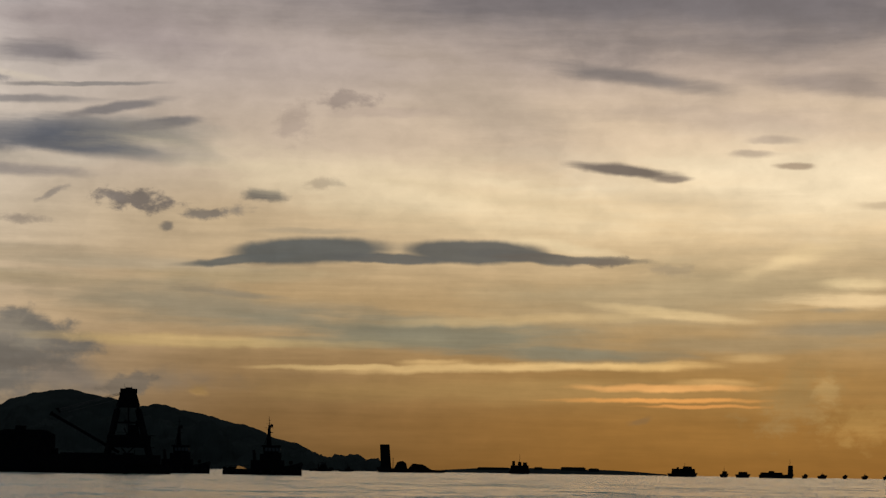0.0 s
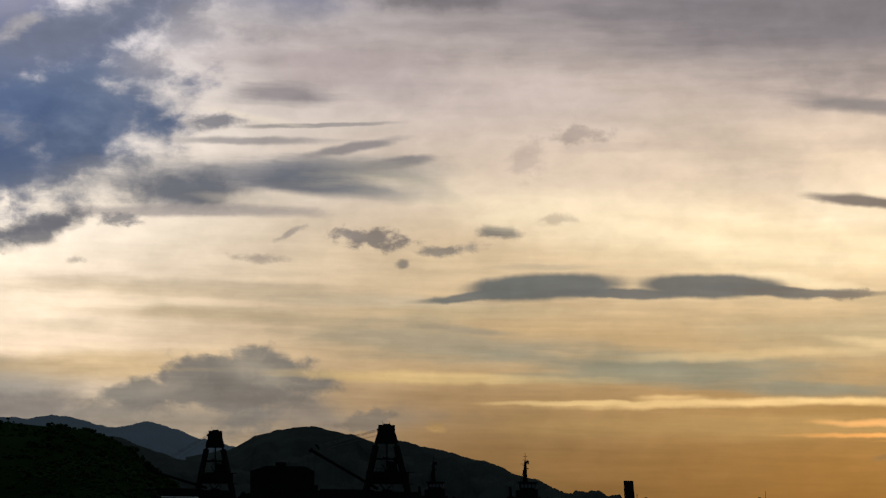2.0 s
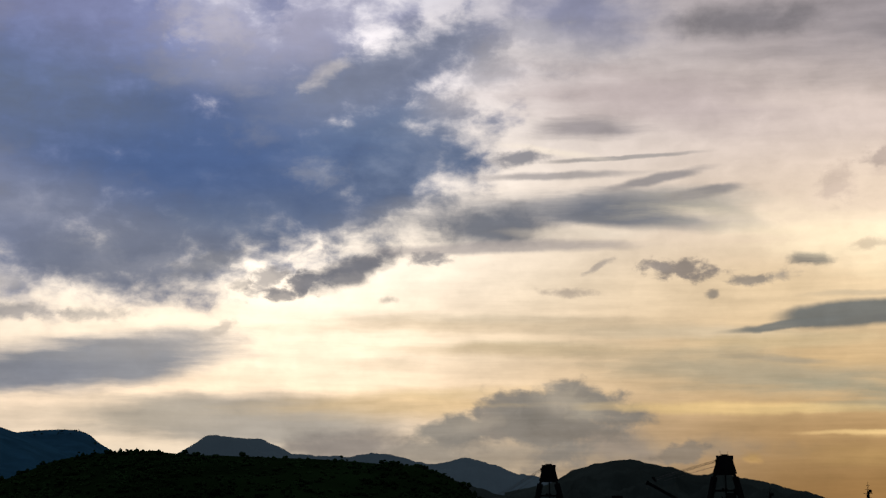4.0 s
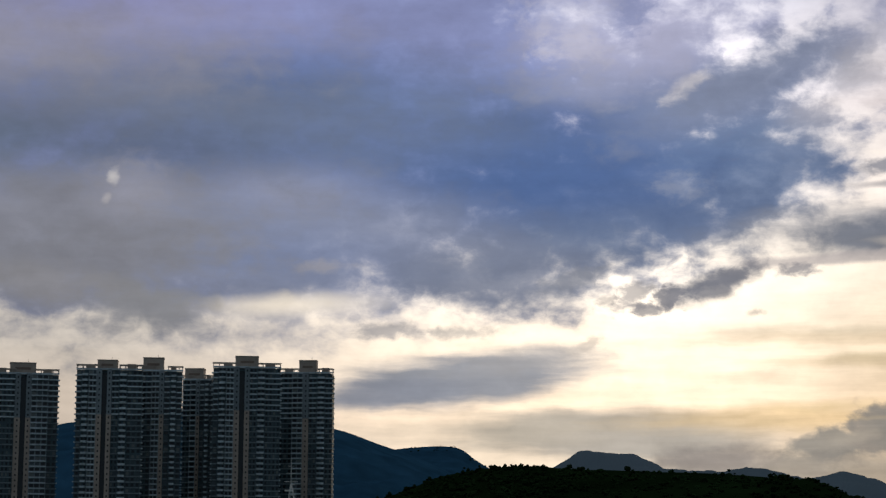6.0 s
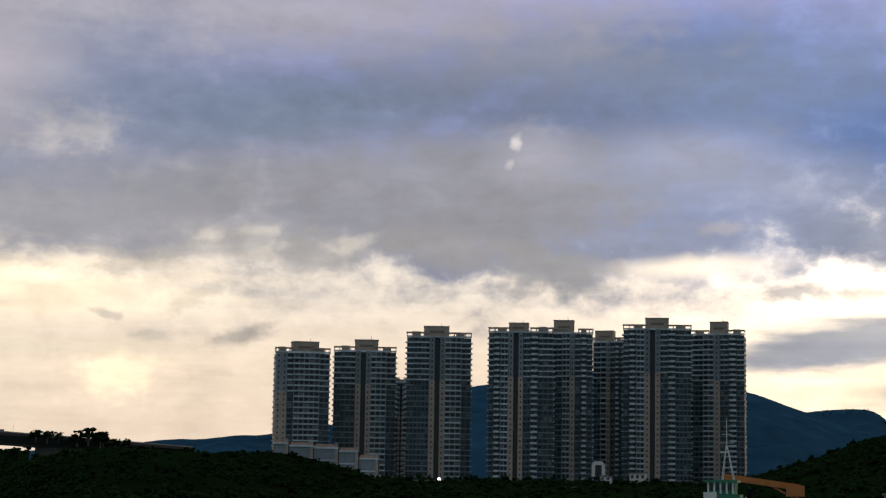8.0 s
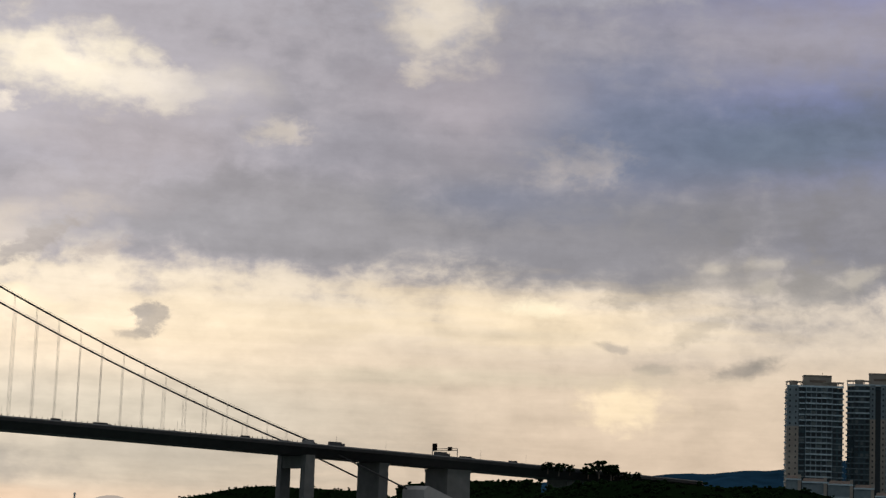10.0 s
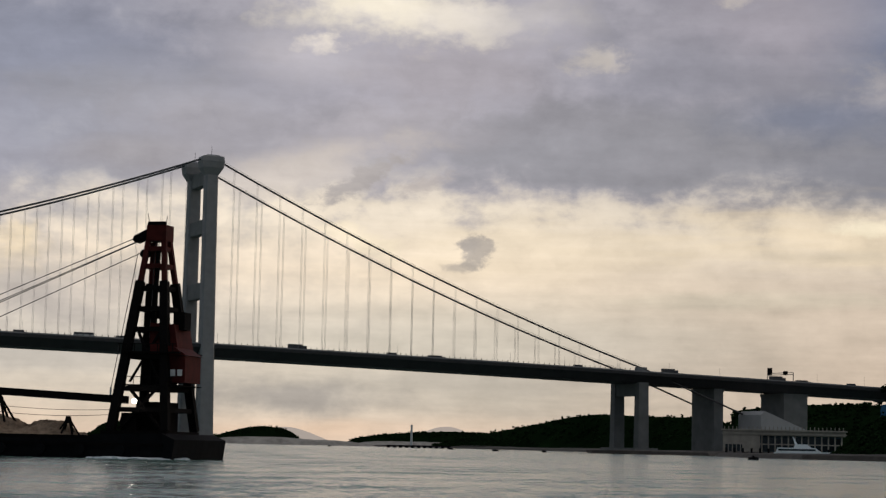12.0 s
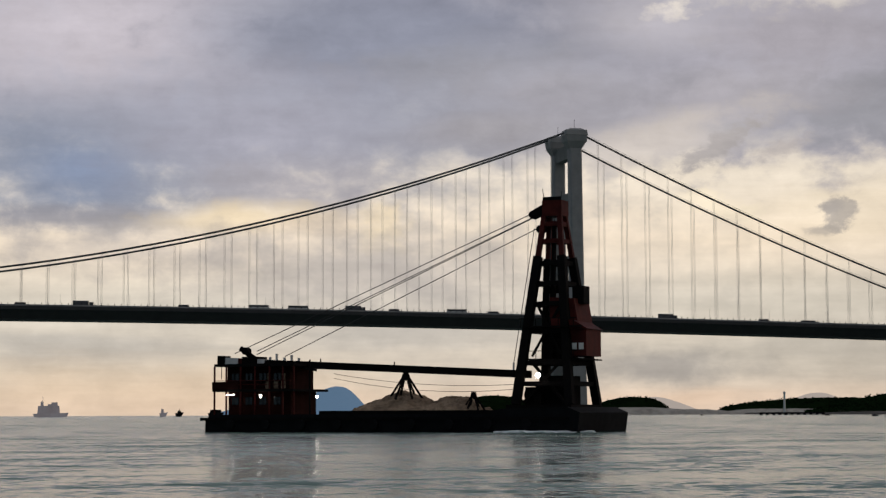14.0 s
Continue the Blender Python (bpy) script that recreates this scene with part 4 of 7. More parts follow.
def ridge_points(crest, steps):
    """A smooth line through a few summits and saddles."""
    p = [Vector(c) for c in crest]
    p = [p[0] * 2 - p[1]] + p + [p[-1] * 2 - p[-2]]
    out = []
    for i in range(1, len(p) - 2):
        for k in range(steps):
            t = k / steps
            a, b, c, d = p[i - 1:i + 3]
            out.append(0.5 * ((2 * b) + (c - a) * t + (2 * a - 5 * b + 4 * c - d) * t * t + (3 * b - a - 3 * c + d) * t ** 3))
    return out + [p[-2]]


def hill(name, crest, front, behind, mat, label, rough=1.5, size=60.0, steps=14, rows=22, kind="structure", bulge=0.7):
    """A hill range: its crest, how far its foot lies before and behind it, with gullies."""
    line = ridge_points(crest, steps)
    verts, n = [], 2 * rows + 1
    for p in line:
        out = (Vector((p.x, p.y)) - CENTRE).normalized()
        for j in range(-rows, rows + 1):
            f = j / rows
            d = out * (f * (front if f < 0 else behind))
            x, y = p.x + d.x, p.y + d.y
            fall = (1 - abs(f)) ** bulge if f else 1.0
            wob = noise.fractal(Vector((x / size, y / size, 3.1)), 1.0, 2.0, 5) * rough * (0.35 + abs(f) * 2.2 if abs(f) < 0.6 else 1.6)
            gully = noise.noise(Vector((x / size * 0.7, y / size * 0.7, 9.0))) * abs(f) * (1 - abs(f)) * p.z * 0.5
            verts.append((x, y, p.z * fall - 3 * abs(f) + wob + gully))
    faces = []
    for i in range(len(line) - 1):
        for j in range(n - 1):
            a = i * n + j
            faces.append((a, a + 1, a + n + 1, a + n))
    ob = raw(name, verts, faces, mat, label, "hill", kind, True)
    return ob, np.array(verts).reshape(len(line), n, 3)


NEAR_CREST = [(-425, 600, 10.4), (-394, 620, 21.4), (-377, 630, 28.4), (-356, 641, 31.4), (-336, 646, 30.4), (-311, 650, 29.4), (-274, 666, 27.4), (-250, 668, 24.4), (-233, 670, 13.4), (-218, 675, 1)]
LEFT_CREST = [(-585, 665, 5.4), (-614, 639, 11.4), (-636, 619, 18.4), (-668, 590, 23.4), (-702, 560, 25.4), (-760, 575, 24.4), (-815, 598, 21.4), (-858, 611, 12.4), (-900, 628, 1.4)]
hill_near, near_grid = hill("wooded_hill", NEAR_CREST, 120, 160, M_HILL, "dark wooded hill above the harbour shore", 1.2, 30)
hill_left, left_grid = hill("wooded_hill", LEFT_CREST, 90, 200, M_HILL, "dark wooded headland in front of the apartment towers", 1.2, 30)
hill("mountain", [(-2178, 1503, 60), (-2044, 1680, 82), (-1931, 1795, 95), (-1830, 1898, 123), (-1735, 1984, 163), (-1617, 2081, 184), (-1545, 2135, 182), (-1459, 2194, 159), (-1395, 2234, 134), (-1338, 2269, 107), (-1294, 2294, 80), (-1180, 2350, 30)], 700, 600, M_FAR1, "dark wooded mountain behind the towers, coloured haze blue", 7, 60, 30)
_, shoulder_grid = hill("mountain", [(-1800, 2690, 110), (-1757, 2715, 144), (-1703, 2750, 162), (-1625, 2796, 166), (-1589, 2816, 143), (-1538, 2844, 109), (-1440, 2890, 50)], 500, 400, M_FAR1, "wooded mountain shoulder with a level top, coloured haze blue", 4, 120)
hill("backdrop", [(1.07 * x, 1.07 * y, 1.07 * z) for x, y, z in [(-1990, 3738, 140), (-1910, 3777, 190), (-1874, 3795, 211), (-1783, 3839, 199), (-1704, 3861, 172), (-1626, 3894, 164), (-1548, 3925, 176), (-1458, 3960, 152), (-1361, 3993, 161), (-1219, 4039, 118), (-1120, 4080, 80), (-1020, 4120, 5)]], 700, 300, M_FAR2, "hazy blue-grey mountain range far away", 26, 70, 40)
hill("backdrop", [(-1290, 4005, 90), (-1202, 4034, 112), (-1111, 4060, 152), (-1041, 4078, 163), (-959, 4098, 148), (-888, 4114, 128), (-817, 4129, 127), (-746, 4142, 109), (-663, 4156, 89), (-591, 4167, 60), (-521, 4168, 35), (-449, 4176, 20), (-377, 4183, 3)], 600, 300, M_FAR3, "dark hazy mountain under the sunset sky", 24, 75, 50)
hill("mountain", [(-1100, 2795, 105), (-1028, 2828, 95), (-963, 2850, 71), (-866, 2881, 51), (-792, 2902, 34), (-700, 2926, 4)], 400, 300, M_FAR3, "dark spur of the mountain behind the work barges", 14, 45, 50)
hill("backdrop", [(-263, 4292, 5), (-177, 4296, 10), (-80, 4298, 12), (8, 4300, 11), (130, 4298, 9), (228, 4294, 3)], 200, 150, M_FAR3, "low far shore under the sunset", 1.0, 60)


# ---------------------------------------------------------------- land under the town, and the islands
def town_ground():
    """Low rising ground from the harbour shore to behind the towers."""
    verts, faces, n, m = [], [], 50, 26
    for i in range(n):
        a = radians(17 + 36 * i / (n - 1))
        for j in range(m):
            d = 560 + 1500 * (j / (m - 1)) ** 1.3
            x, y = -40 - d * math.sin(a), 25 + d * math.cos(a)
            rise = min(1.0, max(0.0, (d - 600) / 620))
            z = -2.0 + (4.5 if j else 0) + 16 * rise * rise * (3 - 2 * rise) + noise.noise(Vector((x / 50, y / 50, 0))) * 1.0
            verts.append((x, y, z if 1 < i < n - 2 else -3.0))
    for i in range(n - 1):
        for j in range(m - 1):
            a = i * m + j
            faces.append((a, a + 1, a + m + 1, a + m))
    return raw("ground", verts, faces, M_HILL, "dark rising ground with scrub below the towers", "ground", "structure", True)


def town_height(x, y):
    d = math.hypot(x + 40, y - 25)
    rise = min(1.0, max(0.0, (d - 600) / 620))
    return 2.5 + 16 * rise * rise * (3 - 2 * rise)


town_ground()
_, isle_one = hill("island", [(-2700, 790, 1), (-2680, 844, 12), (-2668, 880, 22), (-2660, 907, 25), (-2650, 935, 21), (-2640, 958, 6), (-2632, 990, 1)], 60, 60, M_HILL, "small dark wooded island beyond the bridge", 1.5, 20, 10, 12)
_, isle_three = hill("island", [(-2662, 640, 1), (-2664, 660, 10), (-2663, 680, 24), (-2661, 705, 27), (-2659, 735, 24), (-2657, 762, 14), (-2655, 785, 1)], 60, 60, M_HILL, "steep small wooded island beyond the barge", 1.5, 20, 10, 12)
_, isle_two = hill("island", [(-2790, 1070, 1), (-2775, 1100, 14), (-2755, 1150, 20), (-2729, 1209, 24), (-2700, 1290, 23), (-2640, 1400, 18), (-2560, 1500, 16)], 70, 60, M_HILL, "long low wooded island across the strait", 2.0, 25, 10, 12)
_, shore_grid = hill("hill", [(-2330, 1020, 3), (-2260, 1050, 16), (-2170, 1080, 30), (-2076, 1109, 42), (-1960, 1120, 40), (-1840, 1120, 38), (-1756, 1100, 31), (-1650, 1090, 30), (-1580, 1090, 26), (-1399, 881, 33), (-1379, 911, 40), (-1356, 945, 42), (-1335, 975, 42)], 90, 160, M_HILL, "dark wooded shore hill behind the bridge piers", 2.0, 30, 10, 14)
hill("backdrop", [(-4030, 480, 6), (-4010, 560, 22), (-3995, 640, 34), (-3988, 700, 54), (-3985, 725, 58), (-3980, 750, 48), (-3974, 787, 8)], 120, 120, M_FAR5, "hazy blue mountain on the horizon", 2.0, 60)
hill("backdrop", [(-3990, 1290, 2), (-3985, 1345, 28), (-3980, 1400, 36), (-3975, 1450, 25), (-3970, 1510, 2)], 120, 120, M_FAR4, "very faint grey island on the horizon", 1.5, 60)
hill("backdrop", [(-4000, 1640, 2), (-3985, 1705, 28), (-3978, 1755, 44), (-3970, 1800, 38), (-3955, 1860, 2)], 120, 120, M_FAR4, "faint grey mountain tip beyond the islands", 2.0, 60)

hill("rock_shore", [(-2644, 798, 2), (-2619, 848, 9), (-2604, 908, 10), (-2592, 943, 8), (-2576, 983, 7), (-2566, 1018, 4), (-2556, 1050, 0.5)], 25, 40, M_PALE_ROCK, "pale rocky shore of the small island", 1.2, 12, 10, 8)
hill("rock_shore", [(-2734, 1060, 1), (-2716, 1088, 7), (-2689, 1148, 8), (-2659, 1213, 7.5), (-2624, 1288, 7), (-2564, 1393, 6.5)], 25, 40, M_PALE_ROCK, "pale rocky shore of the long island", 1.2, 12, 10, 8)


def shore_bank():
    """The low stone quay and breakwater along the bridge's landing."""
    bm = bmesh.new()
    line = [(-2760, 1060), (-2300, 985), (-1800, 880), (-1400, 770), (-1180, 655), (-1120, 600), (-1060, 622), (-1010, 640), (-960, 590), (-900, 555), (-800, 505), (-700, 470), (-600, 520)]
    for (x0, y0), (x1, y1) in zip(line, line[1:]):
        d = (Vector((x1, y1)) - Vector((x0, y0))).normalized()
        n = Vector((-d.y, d.x)) * -1
        if n.dot(Vector((x0, y0)) - CENTRE) < 0:
            n = -n
        for o0, z0, o1, z1 in ((0, -1, 3, 1.9), (3, 1.9, 90, 3.0)):
            q = [(x0 + n.x * o0, y0 + n.y * o0, z0), (x1 + n.x * o0, y1 + n.y * o0, z0), (x1 + n.x * o1, y1 + n.y * o1, z1), (x0 + n.x * o1, y0 + n.y * o1, z1)]
            bm.faces.new([bm.verts.new(c) for c in q])
    bmesh.ops.recalc_face_normals(bm, faces=bm.faces[:])
    return tagged(mesh_object("quay", bm, M_ROCK), "low dark stone quay along the strait", "quay", "", "structure")


shore_bank()


# ---------------------------------------------------------------- trees
def clump_mesh(seed, fine):
    """Vertices and faces of one ragged leafy clump about one metre in radius."""
    rng = random.Random(seed)
    bm = bmesh.new()
    bmesh.ops.create_icosphere(bm, subdivisions=2 if fine else 1, radius=1.0)
    bm.verts.ensure_lookup_table()
    v = [vert.co * rng.uniform(0.55, 1.4) for vert in bm.verts]
    f = [[vert.index for vert in face.verts] for face in bm.faces]
    bm.free()
    return np.array([tuple(c) for c in v]), np.array(f)


LUMPS = [clump_mesh(s, False) for s in range(12)]
CLUMPS = [clump_mesh(s, True) for s in range(8)]


def forest(name, spots, label, low=2.2, high=4.2, clumps=5, seed=1):
    """A wood seen from afar: every crown is a heap of small ragged clumps, its outline broken."""
    rng = random.Random(seed)
    verts, faces, base = [], [], 0
    for x, y, z in spots:
        r = rng.uniform(low, high) * (1.3 if rng.random() < 0.08 else 1.0)
        lift = r * rng.uniform(0.4, 1.0)
        for k in range(clumps):
            a, q = rng.uniform(0, 6.283), rng.uniform(0.1, 1.0) * r
            s = r * rng.uniform(0.22, 0.5)
            cv, cf = LUMPS[rng.randrange(12)]
            c = np.array((x + q * math.cos(a), y + q * math.sin(a), z + lift + r * (rng.uniform(-0.5, 0.7) - 0.3 * q / r)))
            turn = rng.uniform(0, 6.283)
            rot = np.array(((math.cos(turn), -math.sin(turn), 0), (math.sin(turn), math.cos(turn), 0), (0, 0, 1)))
            verts.append((cv @ rot.T) * (s, s, s * rng.uniform(0.6, 1.0)) + c)
            faces.append(cf + base)
            base += len(cv)
    v, f = np.concatenate(verts), np.concatenate(faces)
    return raw(name, v.tolist(), f.tolist(), M_LEAF, label, "trees")


def grid_spots(grid, count, seed, lo=0.0, hi=0.62):
    """Random places on the near side and crest of a hill."""
    rng = random.Random(seed)
    n, m, _ = grid.shape
    out = []
    for _ in range(count):
        i, j = rng.uniform(0, n - 1.001), rng.uniform(lo, hi) * (m - 1)
        a, b = int(i), int(j)
        fi, fj = i - a, j - b
        p = grid[a, b] * (1 - fi) * (1 - fj) + grid[a + 1, b] * fi * (1 - fj) + grid[a, b + 1] * (1 - fi) * fj + grid[a + 1, b + 1] * fi * fj
        if p[2] > 0.5:
            out.append((p[0], p[1], p[2] - 1.9))
    return out


forest("trees", grid_spots(near_grid, 4600, 3), "dense dark green wood covering the harbour hill", 1.1, 2.2, 7, 3)
forest("trees", grid_spots(left_grid, 3000, 4), "dense dark green wood covering the headland", 1.3, 2.5, 7, 4)
forest("trees", grid_spots(isle_one, 700, 5, 0.3, 0.6), "dark trees over the small island", 1.3, 2.8, 5, 6)
forest("trees", grid_spots(isle_three, 500, 15, 0.3, 0.6), "dark trees over the steep small island", 1.3, 2.8, 5, 16)
forest("trees", grid_spots(isle_two, 1500, 6, 0.3, 0.6), "dark trees over the long island", 1.3, 2.8, 5, 7)
forest("trees", grid_spots(shore_grid, 2200, 7, 0.1, 0.6), "dark trees over the shore hill behind the bridge", 1.8, 3.4, 5, 8)
forest("trees", grid_spots(shoulder_grid, 110, 8, 0.46, 0.52), "row of far trees along the mountain shoulder", 1.6, 3.4, 5, 9)
_, mound_grid = hill("wooded_mound", [(-975, 845, 30), (-962, 859, 34.5), (-945, 875, 35), (-928, 891, 32), (-914, 905, 27), (-900, 919, 20), (-889, 930, 14)], 70, 30, M_HILL, "wooded slope below the pale terraces", 1.0, 20, 8, 10)
forest("trees", grid_spots(mound_grid, 700, 11, 0.05, 0.6), "dark trees below the pale terraces", 1.6, 3.0, 6, 12)
_rng = random.Random(9)
_spots = []
for _ in range(2400):
    a, d = radians(_rng.uniform(21, 52)), _rng.uniform(570, 1180)
    x, y = -40 - d * math.sin(a), 25 + d * math.cos(a)
    _spots.append((x, y, town_height(x, y) - 1.5))
forest("trees", _spots, "dark trees and scrub between the shore and the towers", 1.6, 3.2, 6, 5)


def shore_rocks(name, grid, label, seed, low, high):
    """Tumbled boulders along the waterline of a hill."""
    rng = random.Random(seed)
    verts, faces, base = [], [], 0
    for i in range(grid.shape[0] - 1):
        j = next((j for j in range(grid.shape[1]) if grid[i, j, 2] > 0.4), None)
        if j is None:
            continue
        for _ in range(9):
            k = rng.random()
            p = grid[i, j] * (1 - k) + grid[i + 1, j] * k
            s = rng.uniform(low, high)
            cv, cf = LUMPS[rng.randrange(12)]
            verts.append(cv * (s, s, s * 0.7) + (p[0] + rng.uniform(-4, 4), p[1] + rng.uniform(-4, 4), rng.uniform(0.0, 0.9)))
            faces.append(cf + base)
            base += len(cv)
    ob = raw(name, np.concatenate(verts).tolist(), np.concatenate(faces).tolist(), M_BOULDER, label, "rocks")
    return ob


M_BOULDER = material("brown_boulder", (0.20, 0.145, 0.10), 0.95, spread=0.6, grain=0.5, stain=0.1, spec=0.1)
shore_rocks("shore_rocks", left_grid, "tumbled brown boulders along the headland's waterline", 31, 0.5, 1.4)
shore_rocks("shore_rocks", near_grid, "dark boulders along the harbour hill's waterline", 32, 0.4, 1.0)


# ---------------------------------------------------------------- suspension bridge
X_NEAR, X_FAR = -1113.0, -1146.0
Y_TOWER, Y_END = 350.5, 633.0


def deck_z(y):
    """Height of the roadway, falling gently to the landing."""
    return 56.6 - 0.0185 * (y - 352) - 0.0000215 * (y - 352) ** 2 if y < 352 else 56.6 - 0.0185 * (y - 352) - 0.0000100 * (y - 352) ** 2


def main_cable_z(y):
    return 68.6 + 0.000389 * (496 - (Y_TOWER - y)) ** 2


def side_cable_z(y):
    s = (y - Y_TOWER) / (Y_END - Y_TOWER)
    return 163.5 + (53.0 - 163.5) * s - 4 * 6.4 * s * (1 - s)


bridge = empty("suspension_bridge", pose(0, 0, 0), "grey concrete and steel suspension bridge over the strait", "bridge")


def bridge_tower():
    def leg(x, side):
        rings = []
        for z, a, b in ((0, 4.3, 4.6), (30, 3.9, 4.2), (56, 3.7, 3.9), (110, 3.4, 3.6), (153, 3.2, 3.5)):
            # the legs draw together a little towards the top; the corners are cut off
            c = x + side * 2.4 * (1 - z / 160)
            rings.append([(c + i * a, Y_TOWER + j * b, z) for i, j in ((-1, -0.8), (-0.8, -1), (0.8, -1), (1, -0.8), (1, 0.8), (0.8, 1), (-0.8, 1), (-1, 0.8))])
        bm = loft(bmesh.new(), rings)
        return part("tower_leg", bm, M_CONCRETE, bridge)

    def cap(x):
        bm = bmesh.new()
        for z0, z1, r0, r1 in ((153, 157, 3.6, 6.0), (157, 160.5, 6.0, 6.4), (160.5, 163.5, 6.6, 6.0), (163.5, 164.6, 5.2, 3.2)):
            low = [(x + r0 * 0.8 * i, Y_TOWER + r0 * j, z0) for i, j in ((-1, -1), (1, -1), (1, 1), (-1, 1))]
            high = [(x + r1 * 0.8 * i, Y_TOWER + r1 * j, z1) for i, j in ((-1, -1), (1, -1), (1, 1), (-1, 1))]
            frustum(bm, low, high)
        c = part("saddle_cap", bm, M_CONCRETE, bridge, "pale flared cable saddle housing")
        part("mast", bar(bmesh.new(), (x, Y_TOWER, 164), (x, Y_TOWER, 170), 0.12), M_DARK_STEEL, c)

    for x, side in ((X_NEAR, 1), (X_FAR, -1)):
        leg(x, side), cap(x)
    for z0, z1 in ((44, 49), (83, 92), (120, 128), (148, 156)):
        part("cross_beam", boxes((X_FAR + 2.6, X_NEAR - 2.6, Y_TOWER - 2.4, Y_TOWER + 2.4, z0, z1)), M_CONCRETE_DARK, bridge)
    part("pile_cap", boxes((X_FAR - 9, X_NEAR + 9, Y_TOWER - 9, Y_TOWER + 9, -2, 3.5)), M_CONCRETE_DARK, bridge)


def bridge_deck():
    # a flat steel box girder with pointed edges, in lengths
    mid = (X_NEAR + X_FAR) / 2
    half = (X_NEAR - X_FAR) / 2 + 1.5
    shape = [(-half - 1.8, -1.4), (-half + 1.0, -0.3), (half - 1.0, -0.3), (half + 1.8, -1.4), (half - 3, -6.8), (-half + 3, -6.8)]
    edges = [-260 + 35.7 * i for i in range(35)]
    for y0, y1 in zip(edges, edges[1:]):
        bm = bmesh.new()
        rows = [[bm.verts.new((mid + dx, y, deck_z(y) + dz)) for dx, dz in shape] for y in (y0, y1)]
        for i in range(6):
            j = (i + 1) % 6
            bm.faces.new((rows[0][i], rows[0][j], rows[1][j], rows[1][i]))
        bm.faces.new(rows[0][::-1]), bm.faces.new(rows[1])
        bmesh.ops.recalc_face_normals(bm, faces=bm.faces[:])
        part("girder", bm, M_DECK, bridge)
    for x in (X_NEAR + 1.2, X_FAR - 1.2):
        bm = loft(bmesh.new(), [[(x + dx, y, deck_z(y) + dz) for dx, dz in ((-0.25, -0.4), (0.25, -0.4), (0.2, 0.9), (-0.2, 0.9))] for y in edges])
        part("parapet", bm, M_CONCRETE, bridge, "pale roadside parapet")
    part("edge_fascia", loft(bmesh.new(), [[(half + mid + dx, y, deck_z(y) + dz) for dx, dz in ((1.85, -1.9), (2.25, -1.9), (2.25, 0.0), (1.85, 0.0))] for y in edges]), M_DECK, bridge, "dark grey girder edge")
    bm = bmesh.new()
    y = -255.0
    while y < 630:
        box(bm, X_NEAR + 0.9, X_NEAR + 1.2, y - 0.12, y + 0.12, deck_z(y) + 0.8, deck_z(y) + 1.9)
        y += 3.5
    ob = part("railing", bm, M_DARK_STEEL, bridge)
    ob["kind"] = "stuff"
    for y in np.arange(-240, 860, 38):
        part("lamp_post", bar(bmesh.new(), (X_FAR - 1.2, y, deck_z(y) + 0.5), (X_FAR - 1.2, y, deck_z(y) + 9), 0.09, 0.06, 5), M_HANGER, bridge)


def bridge_cables():
    for x in (X_NEAR, X_FAR):
        ys = [-260 + (Y_TOWER + 260) * i / 36 for i in range(37)]
        part("main_cable", tube(bmesh.new(), [(x, y, main_cable_z(y)) for y in ys], 0.55), M_CABLE, bridge)
        ys = [Y_TOWER + (Y_END - Y_TOWER) * i / 18 for i in range(19)]
        part("side_cable", tube(bmesh.new(), [(x, y, side_cable_z(y)) for y in ys], 0.55), M_CABLE, bridge)
        part("anchor_cable", tube(bmesh.new(), [(x, Y_END, 53.0), (x, 706, 26.5)], 0.55), M_CABLE, bridge)
        part("hand_rope", tube(bmesh.new(), [(x, y, side_cable_z(y) + 1.3) for y in ys], 0.06, 4), M_ROPE, bridge)
        k = 1
        while Y_TOWER - 14.0 * k > -255:
            y = Y_TOWER - 14.0 * k
            bm = bmesh.new()
            for o in (-0.35, 0.35):
                bar(bm, (x, y + o, deck_z(y)), (x, y + o, main_cable_z(y)), 0.07, None, 4)
            part("hanger", bm, M_HANGER, bridge)
            k += 1
        k = 1
        while Y_TOWER + 14.0 * k < Y_END - 8:
            y = Y_TOWER + 14.0 * k
            bm = bmesh.new()
            for o in (-0.35, 0.35):
                bar(bm, (x, y + o, deck_z(y)), (x, y + o, side_cable_z(y)), 0.07, None, 4)
            part("hanger", bm, M_HANGER, bridge)
            k += 1


